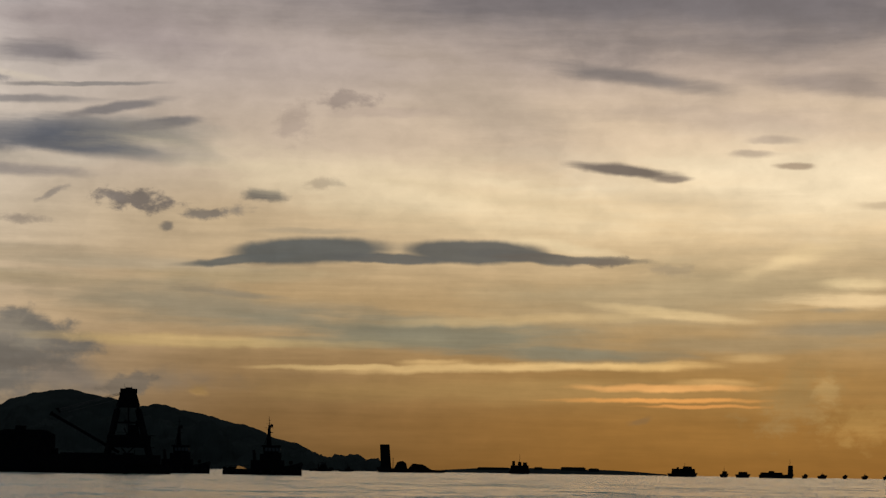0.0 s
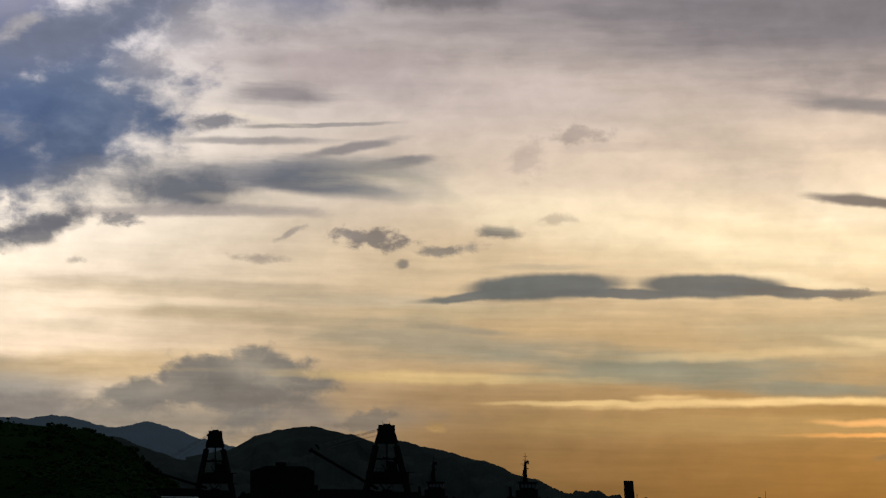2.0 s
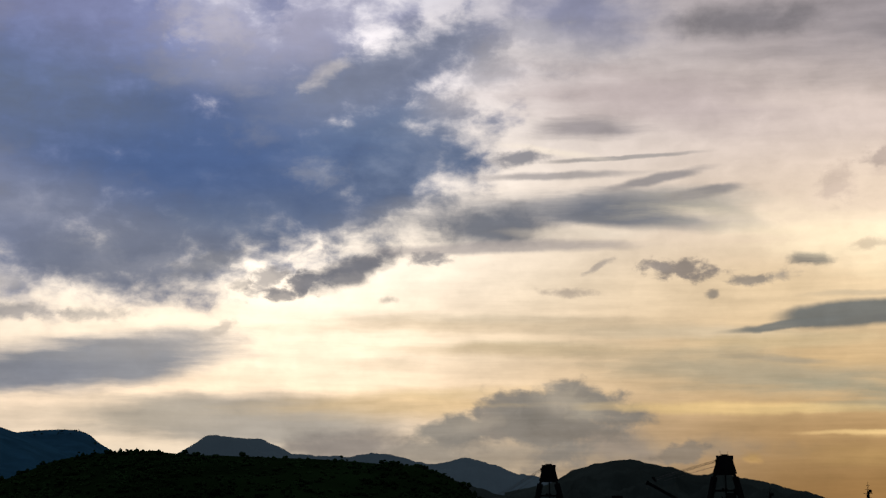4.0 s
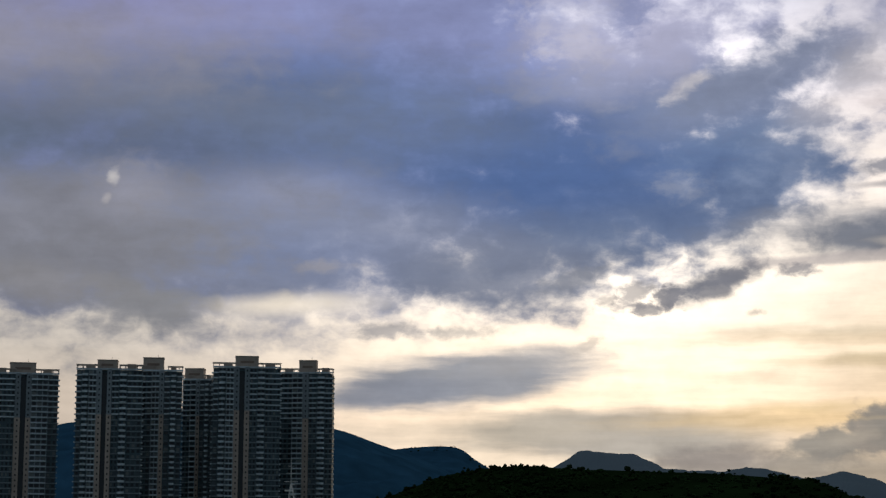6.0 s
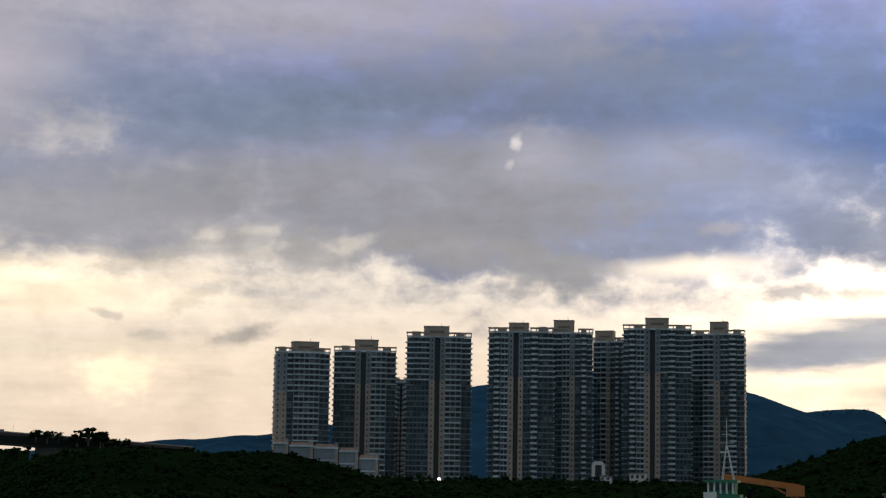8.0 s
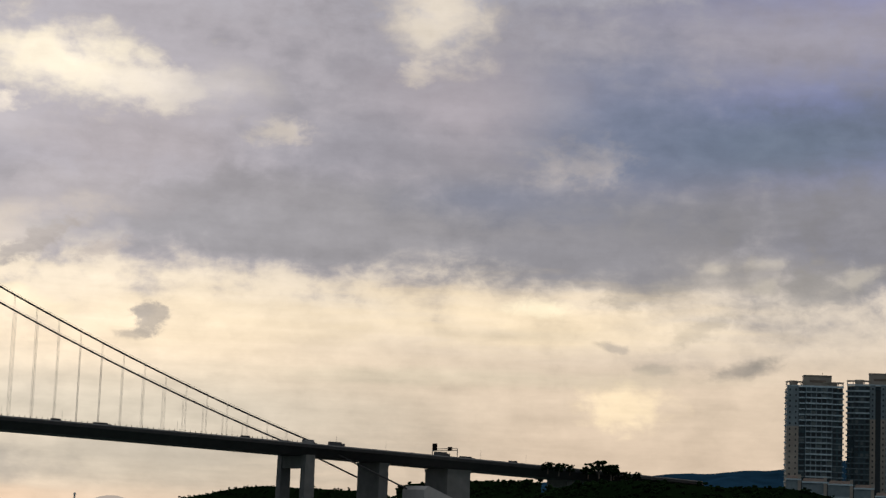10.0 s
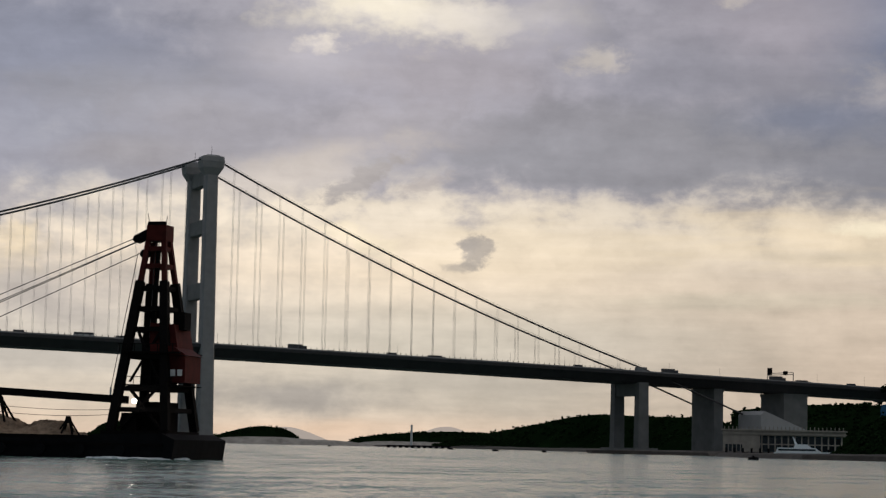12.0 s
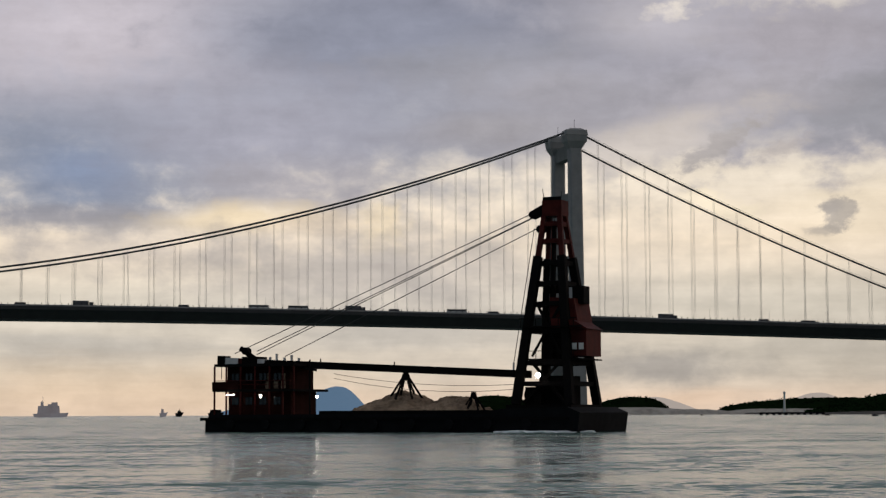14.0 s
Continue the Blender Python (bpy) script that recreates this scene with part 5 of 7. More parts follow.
def bridge_piers():
    for x in (X_NEAR - 1, X_FAR + 1):
        bm = bmesh.new()
        frustum(bm, [(x - 3.0, Y_END - 3.8, 0), (x + 3.0, Y_END - 3.8, 0), (x + 3.0, Y_END + 3.8, 0), (x - 3.0, Y_END + 3.8, 0)],
                [(x - 2.8, Y_END - 3.3, 44.3), (x + 2.8, Y_END - 3.3, 44.3), (x + 2.8, Y_END + 3.3, 44.3), (x - 2.8, Y_END + 3.3, 44.3)])
        part("pier_leg", bm, M_CONCRETE_DARK, bridge)
        part("cable_saddle", boxes((x - 1.5, x + 1.5, Y_END - 4, Y_END + 3, deck_z(Y_END) - 0.4, deck_z(Y_END) + 3.2)), M_CONCRETE, bridge)
    part("cross_beam", boxes((X_FAR + 4.5, X_NEAR - 4.5, Y_END - 3, Y_END + 3, 36, 43.5)), M_CONCRETE_DARK, bridge)
    part("pile_cap", boxes((X_FAR - 6, X_NEAR + 6, Y_END - 8, Y_END + 8, -2, 3.8)), M_CONCRETE_DARK, bridge)
    for y, t in ((690, 3.4), (748, 9.0)):
        z = deck_z(y) - 6.9
        bm = boxes((X_FAR + 3, X_NEAR - 3, y - t, y + t, 0, z))
        part("wall_pier", bm, M_CONCRETE_DARK, bridge)
        part("pier_head", boxes((X_FAR + 2.4, X_NEAR - 2.4, y - t - 0.3, y + t + 0.3, z - 2.0, z - 0.01)), M_CONCRETE_DARK, bridge)
    part("wall_pier", boxes((X_FAR + 5, X_NEAR - 5, 838, 844, 0, deck_z(841) - 6.9)), M_CONCRETE_DARK, bridge)
    bm = prism(bmesh.new(), [(0, 0), (44, 0), (44, 13.5), (3, 28.5), (0, 26)], 0, 26)
    ob = part("anchor_block", bm, M_ANCHOR, bridge, "sloping concrete cable anchorage")
    ob.matrix_basis = pose(-1092, 706, 0, 0, 0, 90)


bridge_tower(), bridge_deck(), bridge_cables(), bridge_piers()


def vehicle(kind, y, near=True):
    """A lorry, bus or car crossing the bridge."""
    long, high = {"lorry": (11.0, 3.8), "bus": (11.5, 3.2), "car": (4.6, 1.6), "van": (6.0, 2.5)}[kind]
    x = X_NEAR - 4.5 if near else X_FAR + 6
    v = empty(kind, pose(x, y, deck_z(y) - 0.25), {"lorry": "dark loaded lorry on the bridge roadway", "bus": "pale coach on the bridge roadway", "car": "small dark car on the bridge roadway", "van": "dark van on the bridge roadway"}[kind], kind, "traffic on the bridge")
    if kind == "lorry":
        part("cab", boxes((-1.2, 1.2, long / 2 - 2.2, long / 2, 0.6, 3.0)), M_TRUCK, v)
        part("cargo_box", boxes((-1.25, 1.25, -long / 2, long / 2 - 2.5, 1.0, high)), M_TRUCK, v)
    else:
        part("body", boxes((-1.1, 1.1, -long / 2, long / 2, 0.35, high * 0.62)), M_WHITE if kind == "bus" else M_TRUCK, v)
        part("cabin", boxes((-1.0, 1.0, -long * (0.48 if kind != "car" else 0.28), long * (0.47 if kind != "car" else 0.25), high * 0.62, high)), M_GLASS if kind == "car" else M_TRUCK, v)
    for sx in (-1.05, 0.8):
        for sy in (-long * 0.32, long * 0.32):
            bm = bar(bmesh.new(), (sx, sy, 0.5), (sx + 0.25, sy, 0.5), 0.5, None, 8)
            part("wheel", bm, M_BLACK_HULL, v)


for i, y in enumerate((42, 53, 75, 129, 146, 170, 192, 202, 224, 246, 270, 282, 303, 386, 407, 428, 452, 466, 489, 505, 523, 541, 566, 590, 655, 668, 712, 735, 770, 792)):
    vehicle(("van", "van", "lorry", "van", "van", "bus", "bus", "van", "lorry", "van", "van", "bus", "van", "car", "lorry", "car", "car", "van", "car", "lorry", "car", "car", "car", "van", "lorry", "van", "car", "lorry", "lorry", "van")[i], y, i % 3 != 1)

# ---------------------------------------------------------------- apartment towers
LAYOUTS = {
    # across the front, in half widths: from, to, what stands there
    0: ((-1.0, -0.78, "dim"), (-0.78, -0.30, "dim"), (-0.30, -0.13, "pier"), (-0.13, 0.03, "recess"), (0.03, 0.18, "pier"), (0.18, 0.70, "grid"), (0.70, 1.0, "dim")),
    1: ((-1.0, -0.84, "dim"), (-0.84, -0.62, "stack"), (-0.62, -0.38, "grid"), (-0.38, -0.22, "pier"), (-0.22, -0.07, "recess"), (-0.07, 0.08, "pier"), (0.08, 0.30, "dim"), (0.30, 0.54, "stack"), (0.54, 1.0, "dim")),
    2: ((-1.0, -0.58, "flank"), (-0.58, -0.34, "dim"), (-0.34, 0.62, "grid"), (0.62, 1.0, "dim")),
    3: ((-1.0, -0.5, "dim"), (-0.5, -0.1, "grid"), (-0.1, 0.12, "pier"), (0.12, 0.42, "dim"), (0.42, 0.72, "stack"), (0.72, 1.0, "dim")),
}
FRONT = {"dim": 1.9, "grid": 1.1, "stack": 1.9, "pier": 0.3, "recess": 3.0, "flank": 0.8}


def floor_mesh(name, mat, *rows):
    bm = boxes(*rows)
    me = bpy.data.meshes.new(name)
    bm.to_mesh(me), bm.free()
    me.materials.append(mat)
    return me


def apartment_tower(x, y, width, base, top, house_at, house_wide, house_top, face, seed, depth=22.0, style=0):
    """A tall block of flats: bays of flats between beige piers, paler upper floors, an open frame on the roof and a stair house."""
    rng = random.Random(seed)
    words = {0: "tall blue-grey apartment tower with white balconies and beige piers", 1: "tall apartment tower with projecting white balcony stacks and beige piers",
             2: "tall apartment tower with a beige flank and white balconies", 3: "dark apartment tower with one white balcony stack"}
    t = empty("apartment_tower", pose(x, y, base, 0, 0, face), words[style], "building", "apartment towers")
    high = top - base
    floors = int(round(high / 3.7))
    fh = high / floors
    w = width / 2
    upper = int(floors * rng.uniform(0.72, 0.78))
    split = upper * fh
    part("core_wall", boxes((-w + 0.6, w - 0.6, 3.5, depth, 0, high - 0.02)), M_TILE, t)
    for a, b, what in LAYOUTS[style]:
        x0, x1, f0 = a * w, b * w, FRONT[what]
        if what in ("dim", "grid", "stack") and (a <= -0.999 or b >= 0.999):
            f0 = min(3.1, f0 + 1.3)
        if what == "recess":
            # a dark sheet gives the recess its shade by colour
            part("recess", boxes((x0, x1, f0, 3.51, 0, high - 2)), M_GLASS, t, "dark panel painting the recess's shade")
            continue
        if what in ("pier", "flank"):
            lower = part("pier", boxes((x0, x1 - 0.02, f0, 3.6, 0, split)), M_BEIGE, t, "beige rendered pier")
            part("upper_pier", boxes((x0 + 0.1, x1 - 0.12, f0 + 0.15, 3.6, split, high + 0.6)), M_TILE_PALE, t, "pale tiled upper pier")
            bm = bmesh.new()
            n = 1 if what == "pier" else 2
            for f in range(floors):
                for k in range(n):
                    m = x0 + (x1 - x0) * (k + 0.5) / n
                    box(bm, m - 0.45, m + 0.45, f0 - 0.06, f0 + 0.2, f * fh + 1.2, f * fh + 2.5)
            part("pier_glazing", bm, M_GLASS, lower)["kind"] = "stuff"
            continue
        part("bay_wall", boxes((x0 + 0.02, x1 - 0.02, f0, 3.51, 0, split)), M_TILE, t)
        part("upper_bay_wall", boxes((x0 + 0.02, x1 - 0.02, f0, 3.51, split, high)), M_TILE, t)
        wide = x1 - x0
        n = max(1, int(round(wide / (3.4 if what == "grid" else 3.0))))
        bm = bmesh.new()
        for f in range(floors):
            for k in range(n):
                p, q = x0 + wide * k / n, x0 + wide * (k + 1) / n
                d = 0.4 if what == "grid" else 0.7
                box(bm, p + d, q - d, f0 - 0.05, f0 + 0.3, f * fh + 1.1, f * fh + 3.1)
        part("glazing", bm, M_PANES, t)["kind"] = "stuff"
        if what == "grid":
            # white slabs with low parapets, and slim posts between the flats
            band = floor_mesh("balcony", M_TRIM, (x0 + 0.1, x1 - 0.1, f0 - 1.2, f0, 0, 0.95))
            post = floor_mesh("post", M_TILE_PALE, (-0.28, 0.28, -0.35, 0.0, 0, high - 0.05))
            for k in range(n + 1):
                shared("post", post, t, x0 + 0.3 + (wide - 0.6) * k / n, f0 - 0.02, 0)
            for f in range(floors):
                shared("balcony", band, t, 0, 0, f * fh)
        elif what == "stack":
            bb = bmesh.new()
            o = [(x0 + 0.2, f0), (x0 + wide * 0.22, f0 - 2.3), (x1 - wide * 0.22, f0 - 2.3), (x1 - 0.2, f0)]
            low, up = [bb.verts.new((px, py, 0.0)) for px, py in o], [bb.verts.new((px, py, 1.35)) for px, py in o]
            bb.faces.new(low), bb.faces.new(up[::-1])
            for i in range(4):
                j = (i + 1) % 4
                bb.faces.new((low[j], low[i], up[i], up[j]))
            bmesh.ops.recalc_face_normals(bb, faces=bb.faces[:])
            me = bpy.data.meshes.new("balcony")
            bb.to_mesh(me), bb.free()
            me.materials.append(M_TRIM)
            for f in range(floors):
                shared("balcony", me, t, 0, 0, f * fh)
        else:
            grey = floor_mesh("sill_band", M_TILE_PALE, (x0 + 0.1, x1 - 0.1, f0 - 0.35, f0, 0, 0.6))
            white = floor_mesh("upper_band", M_TRIM, (x0 + 0.1, x1 - 0.1, f0 - 0.8, f0, 0, 0.85))
            for f in range(floors):
                if f >= upper:
                    shared("upper_band", white, t, 0, 0, f * fh)
                elif rng.random() < 0.93:
                    shared("sill_band", grey, t, 0, 0, f * fh)
    # narrow balconies on both side faces
    for sx in (-1, 1):
        me = floor_mesh("side_balcony", M_TRIM, (sx * w - 0.6, sx * w + 1.0, 4.5, 9.5, 0, 0.85) if sx > 0 else (sx * w - 1.0, sx * w + 0.6, 4.5, 9.5, 0, 0.85))
        for f in range(floors):
            shared("side_balcony", me, t, 0, 0, f * fh)
    # the roof: parapet, open frames, small roof rooms, stair house with a wide cap
    part("parapet", boxes((-w - 0.2, w + 0.2, 1.0, 1.4, high, high + 1.2)), M_TRIM, t)
    for a, b in ((-w, -0.30 * w), (0.30 * w, w)):
        bm = bmesh.new()
        for i in range(5):
            px = a + (b - a) * i / 4
            for py in (2.2, 9.0):
                box(bm, px - 0.2, px + 0.2, py - 0.2, py + 0.2, high, high + 3.3)
        for py in (2.2, 9.0):
            box(bm, a - 0.5, b + 0.5, py - 0.25, py + 0.25, high + 3.31, high + 3.9)
        part("roof_frame", bm, M_BEIGE, t, "open roof frame of beige posts and beams")
        m = (a + b) / 2 + rng.uniform(-0.1, 0.1) * w
        part("roof_room", boxes((m - 0.13 * w, m + 0.13 * w, 4.0, 12.0, high, high + rng.uniform(3.0, 4.6))), M_BEIGE, t)
    hx, hw, hh = house_at * width, max(4.0, house_wide * width) / 2, house_top - base
    stair = part("stair_house", boxes((hx - hw, hx + hw, 3.0, 14.0, high, hh - 1.0)), M_BEIGE, t, "beige stair and lift house")
    part("cap", frustum(bmesh.new(), [(hx - hw + 0.02, 2.9, hh - 1.0), (hx + hw - 0.02, 2.9, hh - 1.0), (hx + hw - 0.02, 14.1, hh - 1.0), (hx - hw + 0.02, 14.1, hh - 1.0)],
                        [(hx - hw - 0.3, 2.6, hh), (hx + hw + 0.3, 2.6, hh), (hx + hw + 0.3, 14.4, hh), (hx - hw - 0.3, 14.4, hh)]), M_BEIGE, stair)
    part("vent_band", boxes((hx - hw * 0.6, hx + hw * 0.6, 2.9, 3.02, (high + hh) / 2 - 0.8, (high + hh) / 2 + 0.8)), M_ROOF, stair)
    if rng.random() < 0.7:
        part("aerial", bar(bmesh.new(), (hx + hw * 0.4, 8, hh), (hx + hw * 0.4, 8, hh + 2.4), 0.12), M_DARK_STEEL, stair)
    return t


apartment_tower(-983, 938, 36.5, 15, 103.5, 0.05, 0.49, 111.7, 52, 1, 22, 2)
apartment_tower(-975, 989, 42.6, 15, 107.5, 0.02, 0.38, 116.3, 44, 2)
apartment_tower(-928, 1013, 43.9, 15, 117.0, -0.04, 0.39, 125.2, 44, 3)
apartment_tower(-870, 1030, 43.2, 15, 118.8, -0.04, 0.30, 125.9, 36, 4, 22, 1)
apartment_tower(-868, 1083, 27.7, 15, 122.0, -0.22, 0.50, 131.8, 36, 5, 22, 3)
apartment_tower(-879, 1138, 22.2, 15, 120.5, -0.14, 0.60, 129.3, 30, 6, 22, 3)
apartment_tower(-833, 1134, 47.0, 15, 127.0, 0.0, 0.34, 135.7, 38, 7, 22, 1)
apartment_tower(-828, 1199, 39.1, 15, 128.0, 0.03, 0.32, 138.0, 28, 8, 22, 3)
apartment_tower(-1025, 1079, 14.0, 15, 93.0, 0.0, 0.4, 95.5, 40, 9, 14)


def podium():
    """Low pale clubhouse terraces stepping down the slope at the foot of the towers."""
    p = empty("podium_building", pose(-936, 914, 29, 0, 0, 45), "long pale low-rise terraces with dark roofs stepping down beside the towers", "building")
    for a, b, h in ((-33, -23, 15.5), (-23, -7, 14.0), (-7, 9, 13.0), (9, 22, 11.0), (22, 35, 6.5)):
        blk = part("block", boxes((a, b - 0.6, 0, 14, -14, h - 2.6)), M_TILE_PALE, p)
        part("dark_roof", frustum(bmesh.new(), [(a + 0.3, 0.5, h - 2.6), (b - 0.9, 0.5, h - 2.6), (b - 0.9, 13.5, h - 2.6), (a + 0.3, 13.5, h - 2.6)],
                                  [(a + 1.0, 2.5, h - 0.6), (b - 1.6, 2.5, h - 0.6), (b - 1.6, 12, h - 0.6), (a + 1.0, 12, h - 0.6)]), M_ROOF, blk)
        part("cornice", boxes((a - 0.1, b - 0.5, -0.7, 0.6, h - 3.6, h - 2.59)), M_TRIM, blk)
        part("end_pier", boxes((b - 2.6, b - 0.62, -0.6, 0.5, -14, h)), M_BEIGE, blk)
        # dark filler block, shade of the slot between blocks put in as colour
        part("gap_shade", boxes((b - 0.6, b, 1.0, 13, -14, h - 3.5)), M_GLASS, blk)
        part("wall_panel", boxes((a + 1.2, b - 3.4, -0.12, 0.1, h - 9.5, h - 4.6)), M_TILE_PALE, blk)
        part("lower_band", boxes((a, b - 0.7, -0.5, 0.2, h - 11.5, h - 10.6)), M_TRIM, blk)


podium()


def gatehouse(x, y, z, face):
    g = empty("gatehouse", pose(x, y, z, 0, 0, face), "small white arched gate below the towers", "building")
    bm = bmesh.new()
    box(bm, -4, -2, 0, 3, 0, 7), box(bm, 2, 4, 0, 3, 0, 7)
    frustum(bm, [(-4, 0, 7.01), (4, 0, 7.01), (4, 3, 7.01), (-4, 3, 7.01)], [(-2.6, 0, 9.2), (2.6, 0, 9.2), (2.6, 3, 9.2), (-2.6, 3, 9.2)])
    part("arch", bm, M_WHITE, g)
    part("doorway", boxes((-1.99, 1.99, 0.8, 2.6, 0, 6.9)), M_GLASS, g)


gatehouse(-762, 975, 22.0, 40)


def low_house(x, y, z, wide, high, face, mat=None, label="small pale house among the trees below the towers"):
    h = empty("house", pose(x, y, z, 0, 0, face), label, "house", "houses among the trees")
    part("wall", boxes((-wide / 2, wide / 2, 0, 7, -4, high)), mat or M_WHITE, h)
    part("roof", boxes((-wide / 2 - 0.5, wide / 2 + 0.5, -0.5, 7.5, high, high + 0.5)), M_ROOF, h)
    for k in range(int(wide // 3)):
        part("window", boxes((-wide / 2 + 0.8 + 3 * k, -wide / 2 + 2.2 + 3 * k, -0.1, 0.05, high * 0.35, high * 0.75)), M_GLASS, h)


low_house(-768, 827, 12.5, 14, 4.0, 44)
low_house(-713, 949, 19.0, 10, 4.5, 38)
low_house(-728, 938, 18.5, 7, 3.0, 38)
low_house(-645, 800, 9.0, 8, 4.0, 40)
for hx, hy, hw, hh in ((-274, 462, 9, 5.2), (-262, 467, 8, 6.0), (-243, 477, 11, 5.6), (-228, 484, 7, 6.6)):
    low_house(hx, hy, 1.6, hw, hh, 28, M_TILE_PALE, "pale grey flat-roofed shed on the harbour shore")


def street_lamp(x, y, z, h):
    s = empty("street_lamp", pose(x, y, z), "lit street lamp on a grey pole", "lamp")
    part("pole", bar(bmesh.new(), (0, 0, 0), (0, 0, h), 0.12, 0.08), M_HANGER, s)
    bm = bmesh.new()
    bmesh.ops.create_icosphere(bm, subdivisions=2, radius=0.75)
    bmesh.ops.translate(bm, verts=bm.verts, vec=(0, 0, h + 0.3))
    part("globe", bm, M_LAMP, s, "glowing white globe")


street_lamp(-769, 839, 11.5, 6.0)


# ---------------------------------------------------------------- landing by the bridge
def ferry_terminal():
    d = Vector((38, 58)).normalized()
    f = empty("ferry_terminal", pose(-1036, 686, 3.0, 0, 0, math.degrees(math.atan2(d.y, d.x))), "long beige two-storey ferry terminal with a row of tall windows", "building")
    # the front looks towards the water along its own minus y
    part("upper_wall", boxes((-36, 36, 0.0, 24, 9.6, 12.4)), M_BEIGE, f)
    part("back_wall", boxes((-34, 34, 3.5, 24, 0, 9.6)), M_TILE, f)
    end = part("end_block", boxes((-36, -14, -0.4, 3.49, 0, 12.39)), M_BEIGE, f, "plain beige end block")
    part("opening", boxes((-34.5, -24.5, -0.5, 0.2, 0, 4.2)), M_GLASS, end)
    for k in range(4):
        part("mullion", boxes((-33.0 + 2.4 * k, -32.5 + 2.4 * k, -0.6, -0.5, 0, 4.2)), M_BEIGE, end)
    part("roof_slab", boxes((-37, 37, -1.2, 25, 12.4, 13.2)), M_BEIGE, f)
    part("transom", boxes((-14, 36, 0.9, 1.2, 4.2, 4.9)), M_BEIGE, f)
    for i in range(13):
        x = -13 + i * 3.9
        part("column", boxes((x - 0.4, x + 0.4, 0.6, 1.4, 0, 9.59)), M_BEIGE, f)
        if i < 12:
            part("window", boxes((x + 0.6, x + 3.3, 2.9, 3.48, 0.8, 8.6)), M_GLASS, f)
    for i in range(30):
        x = -35 + i * 2.4
        part("roof_rail_post", boxes((x - 0.25, x + 0.25, -1.0, -0.6, 13.2, 15.0)), M_BEIGE, f)
    part("fascia", boxes((-36.6, 36.6, -0.9, -0.05, 10.2, 11.0)), M_BEIGE, f)
    for i in range(14):
        x = -34 + i * 5
        part("fender_pile", bar(bmesh.new(), (x, -6, -3.5), (x, -6, 2.0), 0.6, None, 8), M_BLACK_HULL, f)


def fast_ferry(x, y, face):
    f = empty("ferry", pose(x, y, 0, 0, 0, face), "white fast ferry moored at the terminal", "ferry")
    bm = prism(bmesh.new(), [(-15, 0.2), (13, 0.2), (16.5, 3.4), (-15, 3.0)], -4, 4)
    part("hull", bm, M_FERRY, f)
    bm = prism(bmesh.new(), [(-14, 3.05), (12, 3.05), (8, 5.6), (-13, 5.6)], -3.6, 3.6)
    cabin = part("cabin", bm, M_FERRY, f)
    part("window_band", boxes((-12.5, 8.2, -3.72, 3.72, 3.9, 4.9)), M_GLASS, cabin)
    bm = prism(bmesh.new(), [(-4, 5.61), (6, 5.61), (3.5, 7.6), (-3.2, 7.6)], -2.4, 2.4)
    part("bridge_house", bm, M_FERRY, f)
    part("mast", prism(bmesh.new(), [(-3.4, 7.6), (-1.8, 7.6), (-4.2, 12.0), (-4.7, 12.0)], -0.3, 0.3), M_FERRY, f)
    part("stripe", boxes((-14.9, 12.5, -4.06, 4.06, 1.5, 2.1)), M_GLASS, f)


ferry_terminal()
fast_ferry(-980, 660, 57)


def sign_gantry(y):
    g = empty("sign_gantry", pose((X_NEAR + X_FAR) / 2, y, deck_z(y) - 0.3), "grey steel sign gantry over the bridge approach", "gantry")
    for x in (-15, 15):
        part("post", bar(bmesh.new(), (x, 0, 0), (x, 0, 6.6), 0.3), M_CONCRETE_DARK, g)
    for z in (5.6, 6.8):
        part("beam", boxes((-15, 15, -0.2, 0.2, z, z + 0.35)), M_CONCRETE_DARK, g)
    part("sign_board", boxes((-14.5, -9.0, -0.5, -0.25, 6.0, 10.6)), M_DARK_STEEL, g)
    part("sign_board", boxes((4.0, 9.0, -0.5, -0.25, 5.4, 8.0)), M_DARK_STEEL, g)


sign_gantry(745)


def roadside_tree(x, y, z, h, seed):
    rng = random.Random(seed)
    t = empty("tree", pose(x, y, z), "dark broad-leaved tree beside the bridge approach", "tree", "trees beside the bridge approach")
    part("trunk", bar(bmesh.new(), (0, 0, 0), (0.2, 0, h * 0.6), h * 0.05, h * 0.02), M_ROOF, t)
    for k in range(3):
        a = k * 2.1 + seed
        part("limb", bar(bmesh.new(), (0.1, 0, h * 0.4), (math.cos(a) * h * 0.3, math.sin(a) * h * 0.3, h * 0.75), h * 0.025, h * 0.01), M_ROOF, t)
    verts, faces, base = [], [], 0
    for k in range(46):
        a, q = rng.uniform(0, 6.283), h * 0.45 * math.sqrt(rng.random())
        s = h * rng.uniform(0.05, 0.13)
        cv, cf = CLUMPS[rng.randrange(8)]
        verts.append(cv * (s, s, s * 0.7) + (q * math.cos(a), q * math.sin(a), h * rng.uniform(0.45, 1.0) - q * 0.25))
        faces.append(cf + base)
        base += len(cv)
    me = bpy.data.meshes.new("crown")
    me.from_pydata(np.concatenate(verts).tolist(), [], np.concatenate(faces).tolist())
    me.materials.append(M_LEAF)
    new("crown", me).parent = t


for k, (y, h) in enumerate(((812, 8), (819, 9), (826, 7), (846, 11), (853, 13), (861, 12), (868, 10), (876, 7), (884, 6))):
    roadside_tree(X_NEAR + 8 + (k % 3) * 3, y, deck_z(y) - 5.0 - (k % 2), h * 0.8 + 2, 20 + k)

